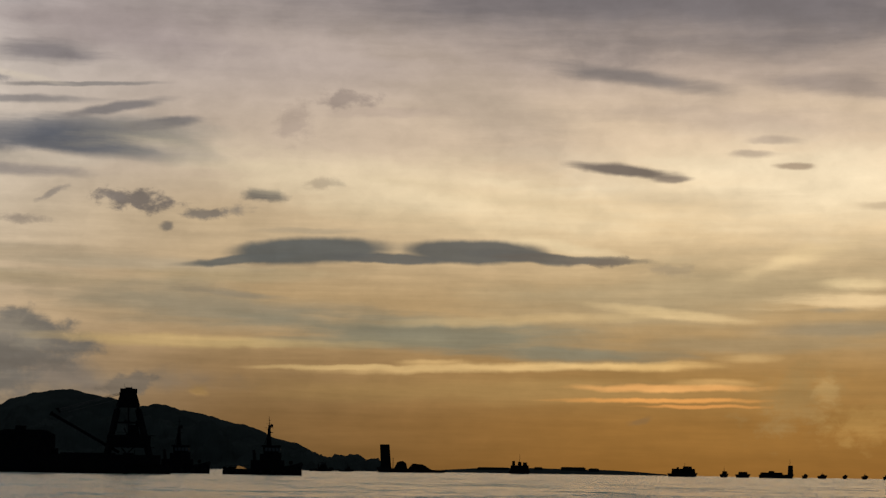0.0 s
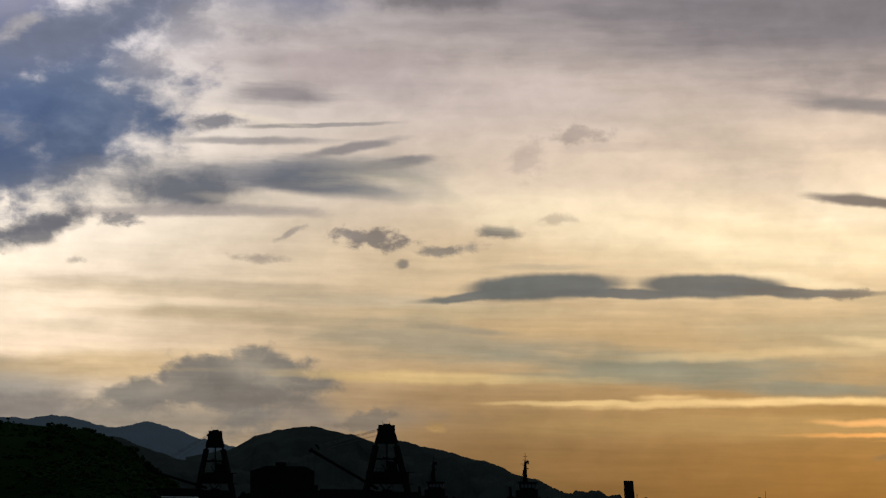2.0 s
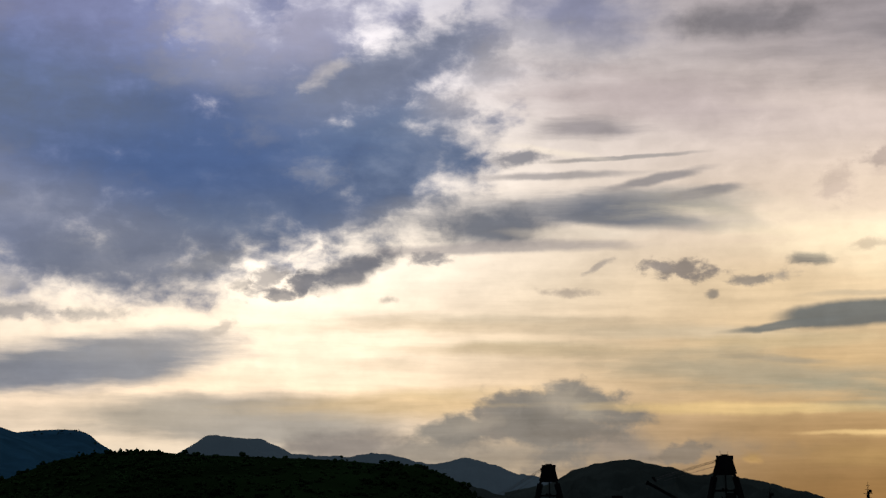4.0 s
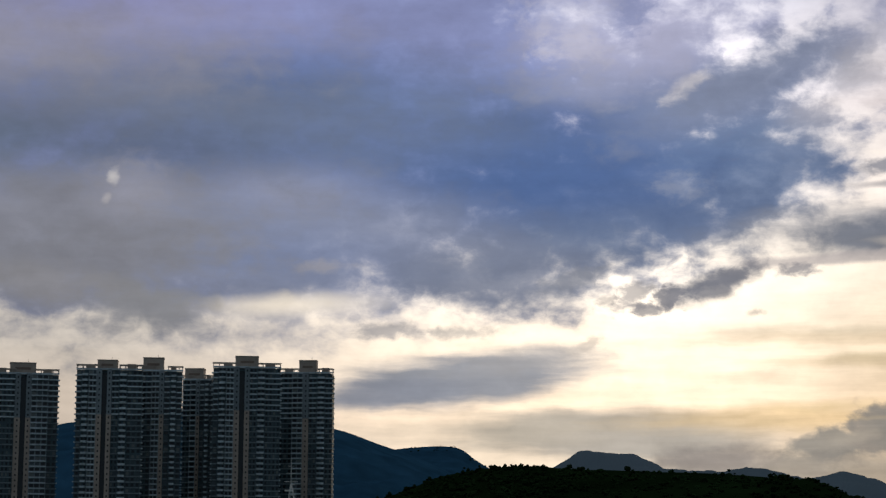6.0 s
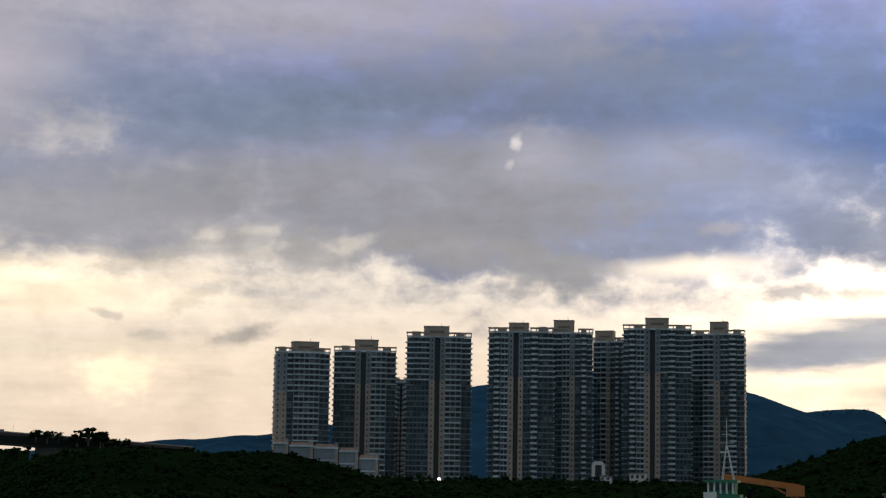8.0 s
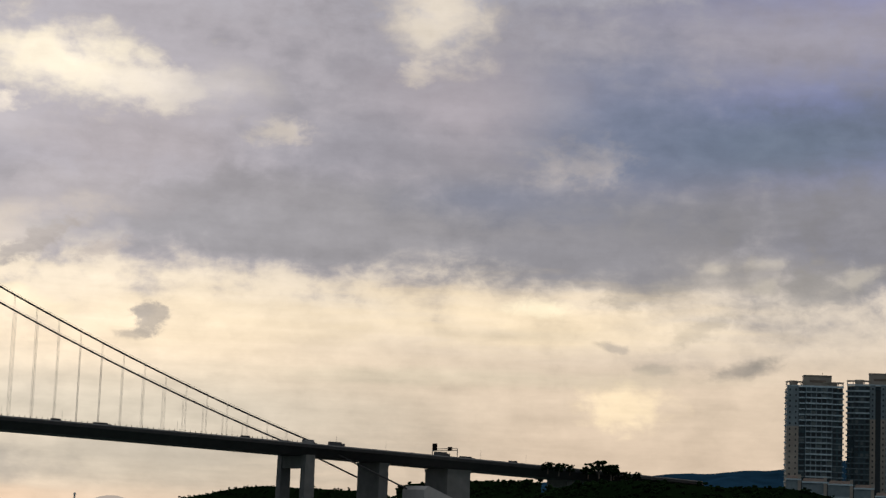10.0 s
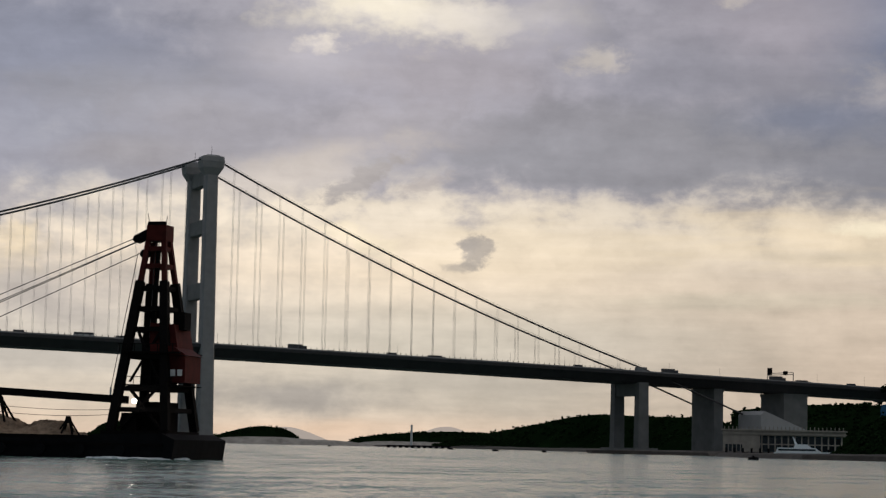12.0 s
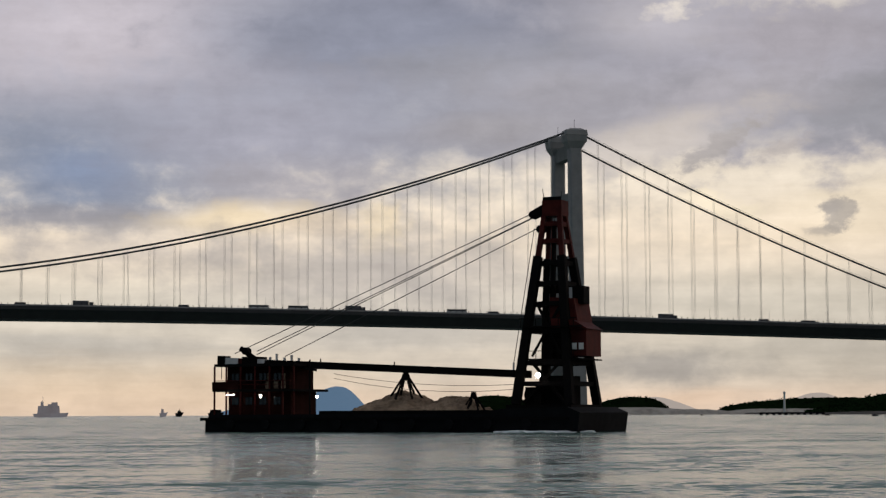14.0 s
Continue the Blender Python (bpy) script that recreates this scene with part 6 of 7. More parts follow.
# ---------------------------------------------------------------- work barges
def grab_barge(m, lift, reach, load, label, lamps, wide=1.0, tall_house=False, bow=0.0, red=None, steel=None):
    """A flat crane barge: x runs from stern to bow, minus y is the side seen, z up from the water."""
    g = empty("crane_barge", m, label, "barge", "crane barges")
    red, steel = red or M_RUST_RED, steel or M_DARK_STEEL
    bm = bmesh.new()
    prism(bm, [(0.9, 2.3), (0.1, 1.7), (0.0, -0.6), (52.0 + bow, -0.6), (52.4 + bow, 2.4), (50.8 + bow, 3.1), (42.0, 2.9), (40.5, 2.3)], -9, 9)
    hull = part("hull", bm, (M_BLACK_HULL if load else steel), g)
    part("rubbing_strake", boxes((-0.6, 51.0 + bow, -9.25, 9.25, 1.5, 1.9)), steel, hull)
    part("coaming", boxes((16.5, 41.5, -8.2, 8.2, 2.3, 2.75)), steel, hull)
    for i in range(9):
        part("tyre_fender", bar(bmesh.new(), (4 + 5.2 * i, -9.5, 1.0), (4 + 5.2 * i, -9.05, 1.0), 0.65, None, 10), (M_BLACK_HULL if load else steel), hull)

    # the deckhouse on the stern, two storeys with open galleries
    hx = lambda x: 0.5 + (x - 1.6) * 0.9
    h = part("deckhouse", boxes((hx(3.4), hx(13.8), -6.5, 0.5, 2.3, 5.3)), (M_HOUSE_RED if load else steel), g, "dull red two-storey deckhouse")
    part("upper_storey", boxes((hx(3.0), hx(13.4), -6.2, 0.4, 5.6, 8.6)), (M_HOUSE_RED if load else steel), h)
    part("gallery_floor", boxes((hx(1.6), hx(15.2), -8.0, 1.6, 5.3, 5.6)), steel, h)
    part("roof", boxes((hx(1.8), hx(15.0), -7.8, 1.5, 8.6, 8.95)), steel, h)
    for x in (1.8, 3.8, 6.2, 8.6, 11.0, 13.2, 15.0):
        for z0, z1 in ((2.3, 5.3), (5.6, 8.6)):
            part("gallery_post", boxes((hx(x - 0.1), hx(x + 0.1), -7.8, -7.6, z0, z1)), red, h)
    for z in (6.2, 6.7):
        part("gallery_rail", boxes((hx(1.7), hx(15.1), -7.85, -7.75, z, z + 0.08)), red, h)
    part("gallery_apron", boxes((hx(1.6), hx(6.0), -8.05, -7.95, 5.6, 6.6)), (M_HOUSE_RED if load else steel), h)
    for x in (4.6, 6.9, 9.2, 11.6):
        for z in (3.6, 6.7):
            part("window", boxes((hx(x - 0.55), hx(x + 0.55), -6.62, -6.45 if z < 5 else -6.15, z, z + 1.0)), M_GLASS, h)
    for x in (9.8, 11.2, 12.4):
        part("door_panel", boxes((hx(x - 0.35), hx(x + 0.35), -6.32, -6.19, 5.7, 7.7)), M_SAND, h)
    part("roof_locker", boxes((hx(4.0), hx(6.4), -4, -1, 8.95, 10.0)), steel, h)
    for x, hh in ((8.2, 1.0), (9.3, 1.4), (10.6, 0.9), (11.8, 1.2), (13.0, 0.8)):
        part("vent_pipe", bar(bmesh.new(), (hx(x), -3, 8.95), (hx(x), -3, 8.95 + hh), 0.18), (M_STRIPE if load else steel), h)
    if tall_house:
        part("cargo_house", prism(bmesh.new(), [(0.6, 2.3), (21.0, 2.3), (21.0, 13.0), (18.5, 14.4), (5.5, 14.4), (0.2, 12.6)], -7.9, 7.9), steel, g)
        part("house_vent", boxes((8.2, 11.5, -2, 2, 14.4, 15.8)), steel, g)
        part("side_gallery", boxes((21.0, 23.0, -6, -2, 6.0, 8.2)), steel, g)
    for x, y0, z in lamps:
        if x < 5:
            part("tube_lamp", boxes((x - 0.6, x + 0.6, y0 - 0.08, y0 + 0.08, z - 0.07, z + 0.07)), M_LAMP, g, "lit white tube lamp")
            continue
        bl = bmesh.new()
        bmesh.ops.create_icosphere(bl, subdivisions=2, radius=0.34 if x > 40 else 0.2)
        bmesh.ops.translate(bl, verts=bl.verts, vec=(x, y0, z))
        part("work_lamp", bl, M_LAMP, g, "glaring white work lamp")

    # the tapering four-legged crane tower near the bow
    c = part("crane_base", boxes((41.8, 50.4, -6.6, 4.6, 2.6, 3.4)), steel, g)
    foot = [(46.1 + (x - 46.1) * wide, y) for x, y in ((42.9, -6.0), (50.0, -6.0), (50.0, 4.0), (42.9, 4.0))]
    head = [(46.2 + (x - 46.2) * wide, y) for x, y in ((45.0, -1.2), (47.1, -1.2), (47.1, 0.6), (45.0, 0.6))]
    zb, zt = 3.4, 27.2

    def leg_at(i, z):
        k = (z - zb) / (zt - zb)
        return (foot[i][0] + (head[i][0] - foot[i][0]) * k, foot[i][1] + (head[i][1] - foot[i][1]) * k, z)

    for i in range(4):
        part("tower_leg", beam(bmesh.new(), leg_at(i, zb), leg_at(i, 22.0), *((1.0, 1.0) if load else (1.7, 1.4))), steel, g)
        part("tower_leg", beam(bmesh.new(), leg_at(i, 22.0), leg_at(i, zt), 0.6, 0.6), red, g, "red upper crane leg")
    levels = (6.0, 8.6, 12.6, 16.0, 18.6, 21.2, 24.0, 26.2) if load else (9.4, 17.5, 23.0)
    for n, z in enumerate(levels):
        for i in range(4):
            j = (i + 1) % 4
            part("cross_tie", beam(bmesh.new(), leg_at(i, z), leg_at(j, z), 0.4, 0.55), red if z > 22 else steel, g)
            # rounded gussets in the corners under every tie
            a, b = Vector(leg_at(i, z)), Vector(leg_at(j, z))
            low_a, low_b = Vector(leg_at(i, z - 1.1)), Vector(leg_at(j, z - 1.1))
            q = bmesh.new()
            for p0, p1, p2 in ((a, a.lerp(b, 0.24), low_a), (b, b.lerp(a, 0.24), low_b)):
                nrm = (b - a).cross(low_a - a).normalized() * 0.12
                mid = (p1 + p2) / 2 + (p0 - (p1 + p2) / 2) * 0.35
                f0 = [q.verts.new(v - nrm) for v in (p0, p1, mid, p2)]
                f1 = [q.verts.new(v + nrm) for v in (p0, p1, mid, p2)]
                q.faces.new(f0), q.faces.new(f1[::-1])
                for s in range(4):
                    t = (s + 1) % 4
                    q.faces.new((f0[t], f0[s], f1[s], f1[t]))
            part("gusset", q, red if z > 22 else steel, g)
    for z in (8.95, 13.0):
        part("platform", boxes((foot[0][0] + 0.6, foot[1][0] + 1.0, -5.0, 3.2, z, z + 0.15)), steel, g)
        rail = bmesh.new()
        for x in np.arange(43.2, 50.6, 1.0):
            bar(rail, (x, -5.0, z), (x, -5.0, z + 1.1), 0.05, None, 4)
        bar(rail, (43, -5.0, z + 1.1), (50.6, -5.0, z + 1.1), 0.05, None, 4)
        part("platform_rail", rail, steel, g)
    hd = part("tower_head", boxes((46.2 - 1.35 * wide, 46.2 + 1.25 * wide, -1.6, 1.0, zt, zt + 2.0)), red, g, "red box head of the crane tower")
    if not load:
        part("head_plating", frustum(bmesh.new(), [(46.2 - 1.9 * wide, -1.9, zt - 4.0), (46.2 + 1.8 * wide, -1.9, zt - 4.0), (46.2 + 1.8 * wide, 1.4, zt - 4.0), (46.2 - 1.9 * wide, 1.4, zt - 4.0)],
                                     [(46.2 - 1.35 * wide, -1.6, zt), (46.2 + 1.25 * wide, -1.6, zt), (46.2 + 1.25 * wide, 1.0, zt), (46.2 - 1.35 * wide, 1.0, zt)]), steel, hd)
        part("winch_floor", boxes((46.1 - 3.0 * wide, 46.1 + 3.6 * wide, -5, 3, 9.4, 13.0)), steel, g)
    part("sheave_bracket", prism(bmesh.new(), [(43.2, zt - 0.2), (45.0, zt + 0.4), (45.0, zt + 1.6), (43.6, zt + 0.9)], -1.4, 0.2), steel, hd)
    for z in (zt + 0.3, zt - 1.6):
        part("sheave", bar(bmesh.new(), (43.4 + (z < zt) * 1.0, -1.2, z), (43.4 + (z < zt) * 1.0, -0.2, z), 0.55, None, 12), steel, hd)
    part("whip_aerial", bar(bmesh.new(), (44.8, -0.5, zt + 2.0), (44.5, -0.5, zt + 3.6), 0.06, 0.04), M_ROPE, hd)
    part("head_rail", boxes((45.0, 47.4, -1.7, -1.6, zt + 2.0, zt + 2.4)), steel, hd)
    part("whip_aerial", bar(bmesh.new(), (47.0, -0.5, zt + 2.0), (47.1, -0.5, zt + 3.2), 0.06, 0.04), M_ROPE, hd)
    # winch house and control cab on the bow side
    part("winch_house", prism(bmesh.new(), [(46.4, 13.6), (50.2, 13.2), (49.6, 16.6), (46.4, 16.8)], -3.2, 2.2), red, g)
    cab = part("control_cab", boxes((48.5, 51.5, -4.0, 1.4, 9.4, 12.7)), red, g, "red control cab with small pale windows")
    for x in (49.1, 50.0, 50.9):
        part("window", boxes((x - 0.35, x + 0.25, -4.12, -3.98, 10.2, 11.0)), (M_STRIPE if load else steel), cab)
    part("canopy", prism(bmesh.new(), [(46.8, 12.75), (51.7, 12.75), (50.0, 13.8), (46.9, 14.2)], -4.2, 1.6), red, cab)
    part("upper_locker", boxes((48.9, 50.4, -1.8, 0.4, 16.0, 18.2)), steel, g)
    part("machinery", boxes((45.0, 48.4, -3.4, 2.2, 3.4, 7.0)), steel, g)
    part("machinery", boxes((45.6, 48.2, -3.0, 2.0, 9.2, 13.4)), steel, g)
    part("machinery", boxes((43.6, 45.6, -4.6, 2.6, 3.4, 5.6)), steel, g)
    for sx, sz in ((43.6, 49.2), (49.2, 43.6)):
        part("brace", beam(bmesh.new(), (sx, -5.4, 3.6), (46.4 + (sz - 46.4) * 0.7, -4.6, 8.8), 0.3, 0.35), steel, g)
        part("brace", beam(bmesh.new(), (46.4 + (sx - 46.4) * 0.72, -4.2, 9.4), (46.4 + (sz - 46.4) * 0.5, -3.4, 15.6), 0.26, 0.3), steel, g)
    part("centre_post", beam(bmesh.new(), (46.6, -3.2, 8.6), (46.3, -1.0, 26.0), 0.45, 0.5), steel, g)
    part("winch_drum", bar(bmesh.new(), (44.0, -3.6, 4.6), (44.0, 2.0, 4.6), 1.0, None, 12), steel, g)
    st = bmesh.new()
    for i in range(2):
        bar(st, (49.6, -4.4 + i * 0.9, 3.4), (48.6, -4.4 + i * 0.9, 9.2), 0.08, None, 5)
    for k in range(9):
        bar(st, (49.6 - 0.11 * k, -4.4, 3.9 + 0.6 * k), (49.6 - 0.11 * k, -3.5, 3.9 + 0.6 * k), 0.05, None, 4)
    part("ladder", st, steel, g)
    for o in (-0.4, 0.1, 0.5):
        part("hoist_wire", bar(bmesh.new(), (45.8 + o, -0.8, 15.0), (45.9 + o * 0.5, -0.6, zt), 0.06, None, 4), M_ROPE, g)
    for o in (-0.5, 0.6):
        part("pulley_block", bar(bmesh.new(), (45.9 + o, -1.0, 17.9), (45.9 + o, -0.4, 17.9), 0.5, None, 10), steel, g)

    # the long boom, hinged at the tower, its tip striped
    pivot = Vector((43.6, -3.0, 7.2))
    d = Vector((-math.cos(radians(lift)), 0, math.sin(radians(lift))))
    tip = pivot + d * reach
    boom = part("boom", beam(bmesh.new(), pivot, pivot + d * (reach * 0.84), 1.3, 0.95), steel, g)
    for k, mat in enumerate(((M_STRIPE if load else steel), red, (M_STRIPE if load else steel))):
        part("boom_band", beam(bmesh.new(), pivot + d * reach * (0.841 + 0.045 * k), pivot + d * reach * (0.885 + 0.045 * k), 1.32, 1.05), mat, boom)
    part("boom_head", beam(bmesh.new(), pivot + d * reach * 0.976, tip, 1.6, 1.5), steel, boom)
    part("jib_sheave", bar(bmesh.new(), tip + Vector((reach * 0.09, -0.5, 1.3)), tip + Vector((reach * 0.09, 0.5, 1.3)), 0.5, None, 12), steel, boom)
    part("sheave_arm", beam(bmesh.new(), tip + Vector((reach * 0.12, 0, 0.2)), tip + Vector((reach * 0.07, 0, 1.7)), 0.5, 0.6), steel, boom)
    top = Vector((43.4, -0.6, zt + 0.6))
    for a, b in ((top, tip + Vector((reach * 0.05, 0, 1.0))), (top + Vector((0, 0.5, -0.4)), tip + Vector((reach * 0.12, 0.5, 1.3))), (top + Vector((0.3, -0.4, -0.6)), tip + Vector((reach * 0.13, -0.4, 0.8))), (top + Vector((0.8, 0.3, -1.8)), tip + Vector((reach * 0.22, 0, 0.5)))):
        part("luffing_wire", bar(bmesh.new(), a, b, 0.055, None, 4), M_ROPE, g)
    part("hanger_wire", bar(bmesh.new(), top + Vector((0, 0, -2)), pivot + d * 2.2 + Vector((0, 0, 1.2)), 0.05, None, 4), M_ROPE, g)
    part("wire_post", bar(bmesh.new(), pivot + d * 2.2, pivot + d * 2.2 + Vector((0, 0, 1.4)), 0.12), (M_STRIPE if load else steel), boom)
    for k in (0.42, 0.66):
        part("boom_light", bar(bmesh.new(), pivot + d * reach * k, pivot + d * reach * k + Vector((0, 0, 0.9)), 0.08), steel, boom)
    mast = part("signal_mast", bar(bmesh.new(), (14.0, -6, 2.3), (14.0, -6, 9.4), 0.12), steel, g)
    part("yard", beam(bmesh.new(), (13.2, -6, 8.3), (15.0, -6, 8.0), 0.12, 0.3), steel, mast)
    for z0, sag in ((7.6, 0.7), (7.0, 0.9)):
        pts = [Vector((16 + 26 * k / 10, -3, z0 - 1.6 * k / 10 - sag * 4 * (k / 10) * (1 - k / 10))) for k in range(11)]
        ring = ((0, -0.04), (0.035, 0.02), (-0.035, 0.02))
        part("slack_wire", loft(bmesh.new(), [[p + Vector((0, a, b)) for a, b in ring] for p in pts]), M_ROPE, g)
    tip_line = bmesh.new()
    bar(tip_line, tip + Vector((0.2, 0, -0.5)), tip + Vector((0.2, 0, -2.4)), 0.06, None, 4)
    part("hook_line", tip_line, M_ROPE, g)
    if not load:
        part("bulwark", boxes((14.0, 49.0 + bow, -9.0, -8.6, 2.3, 6.4)), (M_BLACK_HULL if load else steel), hull)
        part("deck_cargo", boxes((24.0, 42.0, -6.0, 6.0, 2.3, 6.9)), (M_BLACK_HULL if load else steel), g)
    if load:
        for cx, r, hh, name in ((25.2, 7.0, 2.9, "heap"), (32.4, 5.2, 2.4, "heap")):
            v, f, n, k = [], [], 64, 26
            for i in range(k):
                rr = r * i / (k - 1)
                for j in range(n):
                    a = 2 * math.pi * j / n
                    x, y = cx + rr * math.cos(a), -1 + rr * math.sin(a) * 0.95
                    z = 2.5 + hh * max(0.0, 1 - i / (k - 1)) ** 0.85 + noise.fractal(Vector((x * 0.6, y * 0.6, 1)), 1.0, 2.0, 3) * 0.45 + noise.noise(Vector((x * 2.6, y * 2.6, 4))) * 0.28
                    v.append((x, y, z if i < k - 1 else 2.4))
            for i in range(k - 1):
                for j in range(n):
                    f.append((i * n + j, (i + 1) * n + j, (i + 1) * n + (j + 1) % n, i * n + (j + 1) % n))
            me = bpy.data.meshes.new("gravel_heap")
            me.from_pydata(v, [], f)
            me.materials.append(M_SAND)
            ob = tagged(new("gravel_heap", me), "heap of pale brown gravel lying on a barge", "gravel", "", "stuff")
            ob.matrix_basis = m.copy()
        for gx, gz, s, kind in ((26.4, 4.5, 0.95, "grab"), (35.9, 2.5, 0.75, "grab")):
            q = tagged(new("grab_bucket"), "black orange-peel grab with splayed tines", "grab", "grabs on the barge")
            q.matrix_basis = m @ pose(gx, -3.0, gz)
            part("crown", bar(bmesh.new(), (0, 0, 2.2 * s), (0, 0, 3.1 * s), 0.75 * s, 0.5 * s, 8), steel, q)
            for k in range(6):
                a = k * math.pi / 3 + 0.3
                tine = beam(bmesh.new(), (0.5 * s * math.cos(a), 0.5 * s * math.sin(a), 2.5 * s), (2.3 * s * math.cos(a), 2.3 * s * math.sin(a), -0.3 * s), 0.2 * s, 0.28 * s)
                part("tine", tine, steel, q)
            part("hoist_ring", bar(bmesh.new(), (-0.3, 0, 3.2 * s), (0.3, 0, 3.2 * s), 0.25 * s), steel, q)
    return g


def heading(ux, uy):
    return math.degrees(math.atan2(uy, ux))


grab_barge(pose(-301.4, 56.6, 0, 0, 0, heading(0.606, 0.795)) @ Matrix.Scale(0.955, 4), 2.9, 44.9, True, "black crane barge with a red-headed lattice tower and a lowered boom", ((3.4, -8.2, 4.9), (8.0, -8.3, 4.7), (15.2, -6.3, 4.6), (46.2, -6.9, 7.0)))
grab_barge(pose(-169.8, 577.6, 0, 0, 0, heading(0.985, 0.17)) @ Matrix.Scale(0.87, 4), 29.0, 27.0, False, "crane barge coloured as a black silhouette, boom half raised against the hills", (), 2.2, True, 9.0, M_SILHOUETTE, M_SILHOUETTE)
grab_barge(pose(-229.7, 604.4, 0, 0, 0, heading(0.965, 0.26)) @ Matrix.Scale(0.83, 4), 16.0, 24.0, False, "crane barge coloured as a black silhouette below the dark wooded hill", (), 2.0, False, 4.0, M_SILHOUETTE, M_SILHOUETTE)


# ---------------------------------------------------------------- tugs and ships
def tug(m, scale, label, hull_mat, house_mat, top_mat, mast_high=8.0, group="tugs"):
    """A harbour tug: x runs to the bow."""
    g = empty("tug_boat", m @ Matrix.Scale(scale, 4), label, "tug", group)
    bm = bmesh.new()
    sections = [(-13, 2.4, 2.0), (-10, 3.6, 1.9), (-2, 4.0, 2.0), (6, 3.8, 2.6), (11, 2.4, 3.6), (14, 0.3, 4.4)]
    rings = [[bm.verts.new(c) for c in ((x, -w * 0.8, -0.8), (x, -w, z), (x, w, z), (x, w * 0.8, -0.8))] for x, w, z in sections]
    for a, b in zip(rings, rings[1:]):
        for i in range(4):
            j = (i + 1) % 4
            bm.faces.new((a[i], a[j], b[j], b[i]))
    bm.faces.new(rings[0]), bm.faces.new(rings[-1][::-1])
    bmesh.ops.recalc_face_normals(bm, faces=bm.faces[:])
    hull = part("hull", bm, hull_mat, g)
    for i in range(5):
        part("tyre_fender", bar(bmesh.new(), (-8 + 4 * i, -4.1, 1.1), (-8 + 4 * i, -3.7, 1.1), 0.6, None, 10), M_BLACK_HULL, hull)
    part("bow_fender", bar(bmesh.new(), (13.6, -1.5, 3.6), (13.6, 1.5, 3.6), 0.8, None, 10), M_BLACK_HULL, hull)
    part("lower_house", boxes((-3.5, 8.0, -2.8, 2.8, 2.0, 5.0)), house_mat, g)
    part("upper_house", boxes((-0.5, 4.19, -2.3, 2.3, 5.0, 7.2)), top_mat, g)
    part("fore_house", boxes((4.2, 6.9, -2.35, 2.35, 5.0, 7.6)), house_mat, g)
    wh = bmesh.new()
    frustum(wh, [(0.8, -2.0, 7.2), (5.8, -2.0, 7.2), (5.8, 2.0, 7.2), (0.8, 2.0, 7.2)], [(0.5, -2.3, 9.6), (6.3, -2.3, 9.6), (6.3, 2.3, 9.6), (0.5, 2.3, 9.6)])
    house = part("wheelhouse", wh, top_mat, g)
    if top_mat is M_GREEN:
        for k in range(5):
            for y in (-2.2, 2.2):
                part("window_post", boxes((0.75 + 1.25 * k, 1.1 + 1.25 * k, y - 0.18, y + 0.18, 7.3, 9.6)), M_WHITE, house)
        part("life_raft", bar(bmesh.new(), (-2.6, -2.0, 6.2), (-1.0, -2.0, 6.2), 0.55, None, 10), M_WHITE, g)
    part("wheelhouse_roof", boxes((0.0, 6.8, -2.7, 2.7, 9.6, 10.1)), top_mat, house)
    for k in range(4):
        for y in (-2.2, 2.2):
            part("window", boxes((1.2 + 1.25 * k, 2.1 + 1.25 * k, y - 0.14, y + 0.14, 8.1, 9.3)), M_GLASS, house)
    for k in range(3):
        part("window", boxes((6.0, 6.36, -1.8 + 1.25 * k, -0.8 + 1.25 * k, 8.1, 9.3)), M_GLASS, house)
    for y in (-1.6, 1.6):
        part("funnel", bar(bmesh.new(), (-2.2, y, 5.0), (-2.6, y, 8.4), 0.6, 0.5, 10), M_DARK_STEEL, g)
    lean = bmesh.new()
    for y in (-0.9, 0.9):
        bar(lean, (1.0, y, 10.1), (2.4, y * 0.4, 10.1 + mast_high * 0.55), 0.09, 0.07, 5)
        bar(lean, (3.4, y, 10.1), (2.6, y * 0.4, 10.1 + mast_high * 0.55), 0.09, 0.07, 5)
    for k in (0.2, 0.38, 0.55):
        bar(lean, (1.2 + k, -0.9 + k, 10.1 + mast_high * k), (3.3 - k, -0.9 + k, 10.1 + mast_high * k), 0.07, None, 4)
    mast = part("tripod_mast", lean, top_mat if top_mat is not M_GREEN else M_WHITE, g)
    if top_mat is M_SILHOUETTE:
        part("mast_trunk", frustum(bmesh.new(), [(1.6, -0.7, 10.0), (3.4, -0.7, 10.0), (3.4, 0.7, 10.0), (1.6, 0.7, 10.0)], [(2.2, -0.35, 10.1 + mast_high * 0.7), (2.9, -0.35, 10.1 + mast_high * 0.7), (2.9, 0.35, 10.1 + mast_high * 0.7), (2.2, 0.35, 10.1 + mast_high * 0.7)]), top_mat, mast)
        part("mast_light", boxes((2.9, 3.8, -0.4, 0.4, 10.1 + mast_high * 0.62, 10.1 + mast_high * 0.72)), top_mat, mast)
    part("topmast", bar(bmesh.new(), (2.5, 0, 10.1 + mast_high * 0.5), (2.5, 0, 10.1 + mast_high), 0.2 if top_mat is M_SILHOUETTE else 0.09, 0.05), M_WHITE if top_mat is M_GREEN else top_mat, mast)
    for k, w in ((0.6, 1.5), (0.74, 1.0), (0.86, 0.6)):
        part("yard", beam(bmesh.new(), (2.5 - w, 0, 10.1 + mast_high * k), (2.5 + w, 0, 10.1 + mast_high * k), 0.09, 0.12), mast.data.materials[0], mast)
    part("radar", beam(bmesh.new(), (2.2, -1.0, 10.1 + mast_high * 0.45), (3.6, 1.0, 10.1 + mast_high * 0.45), 0.3, 0.3), M_WHITE if top_mat is M_GREEN else M_DARK_STEEL, mast)
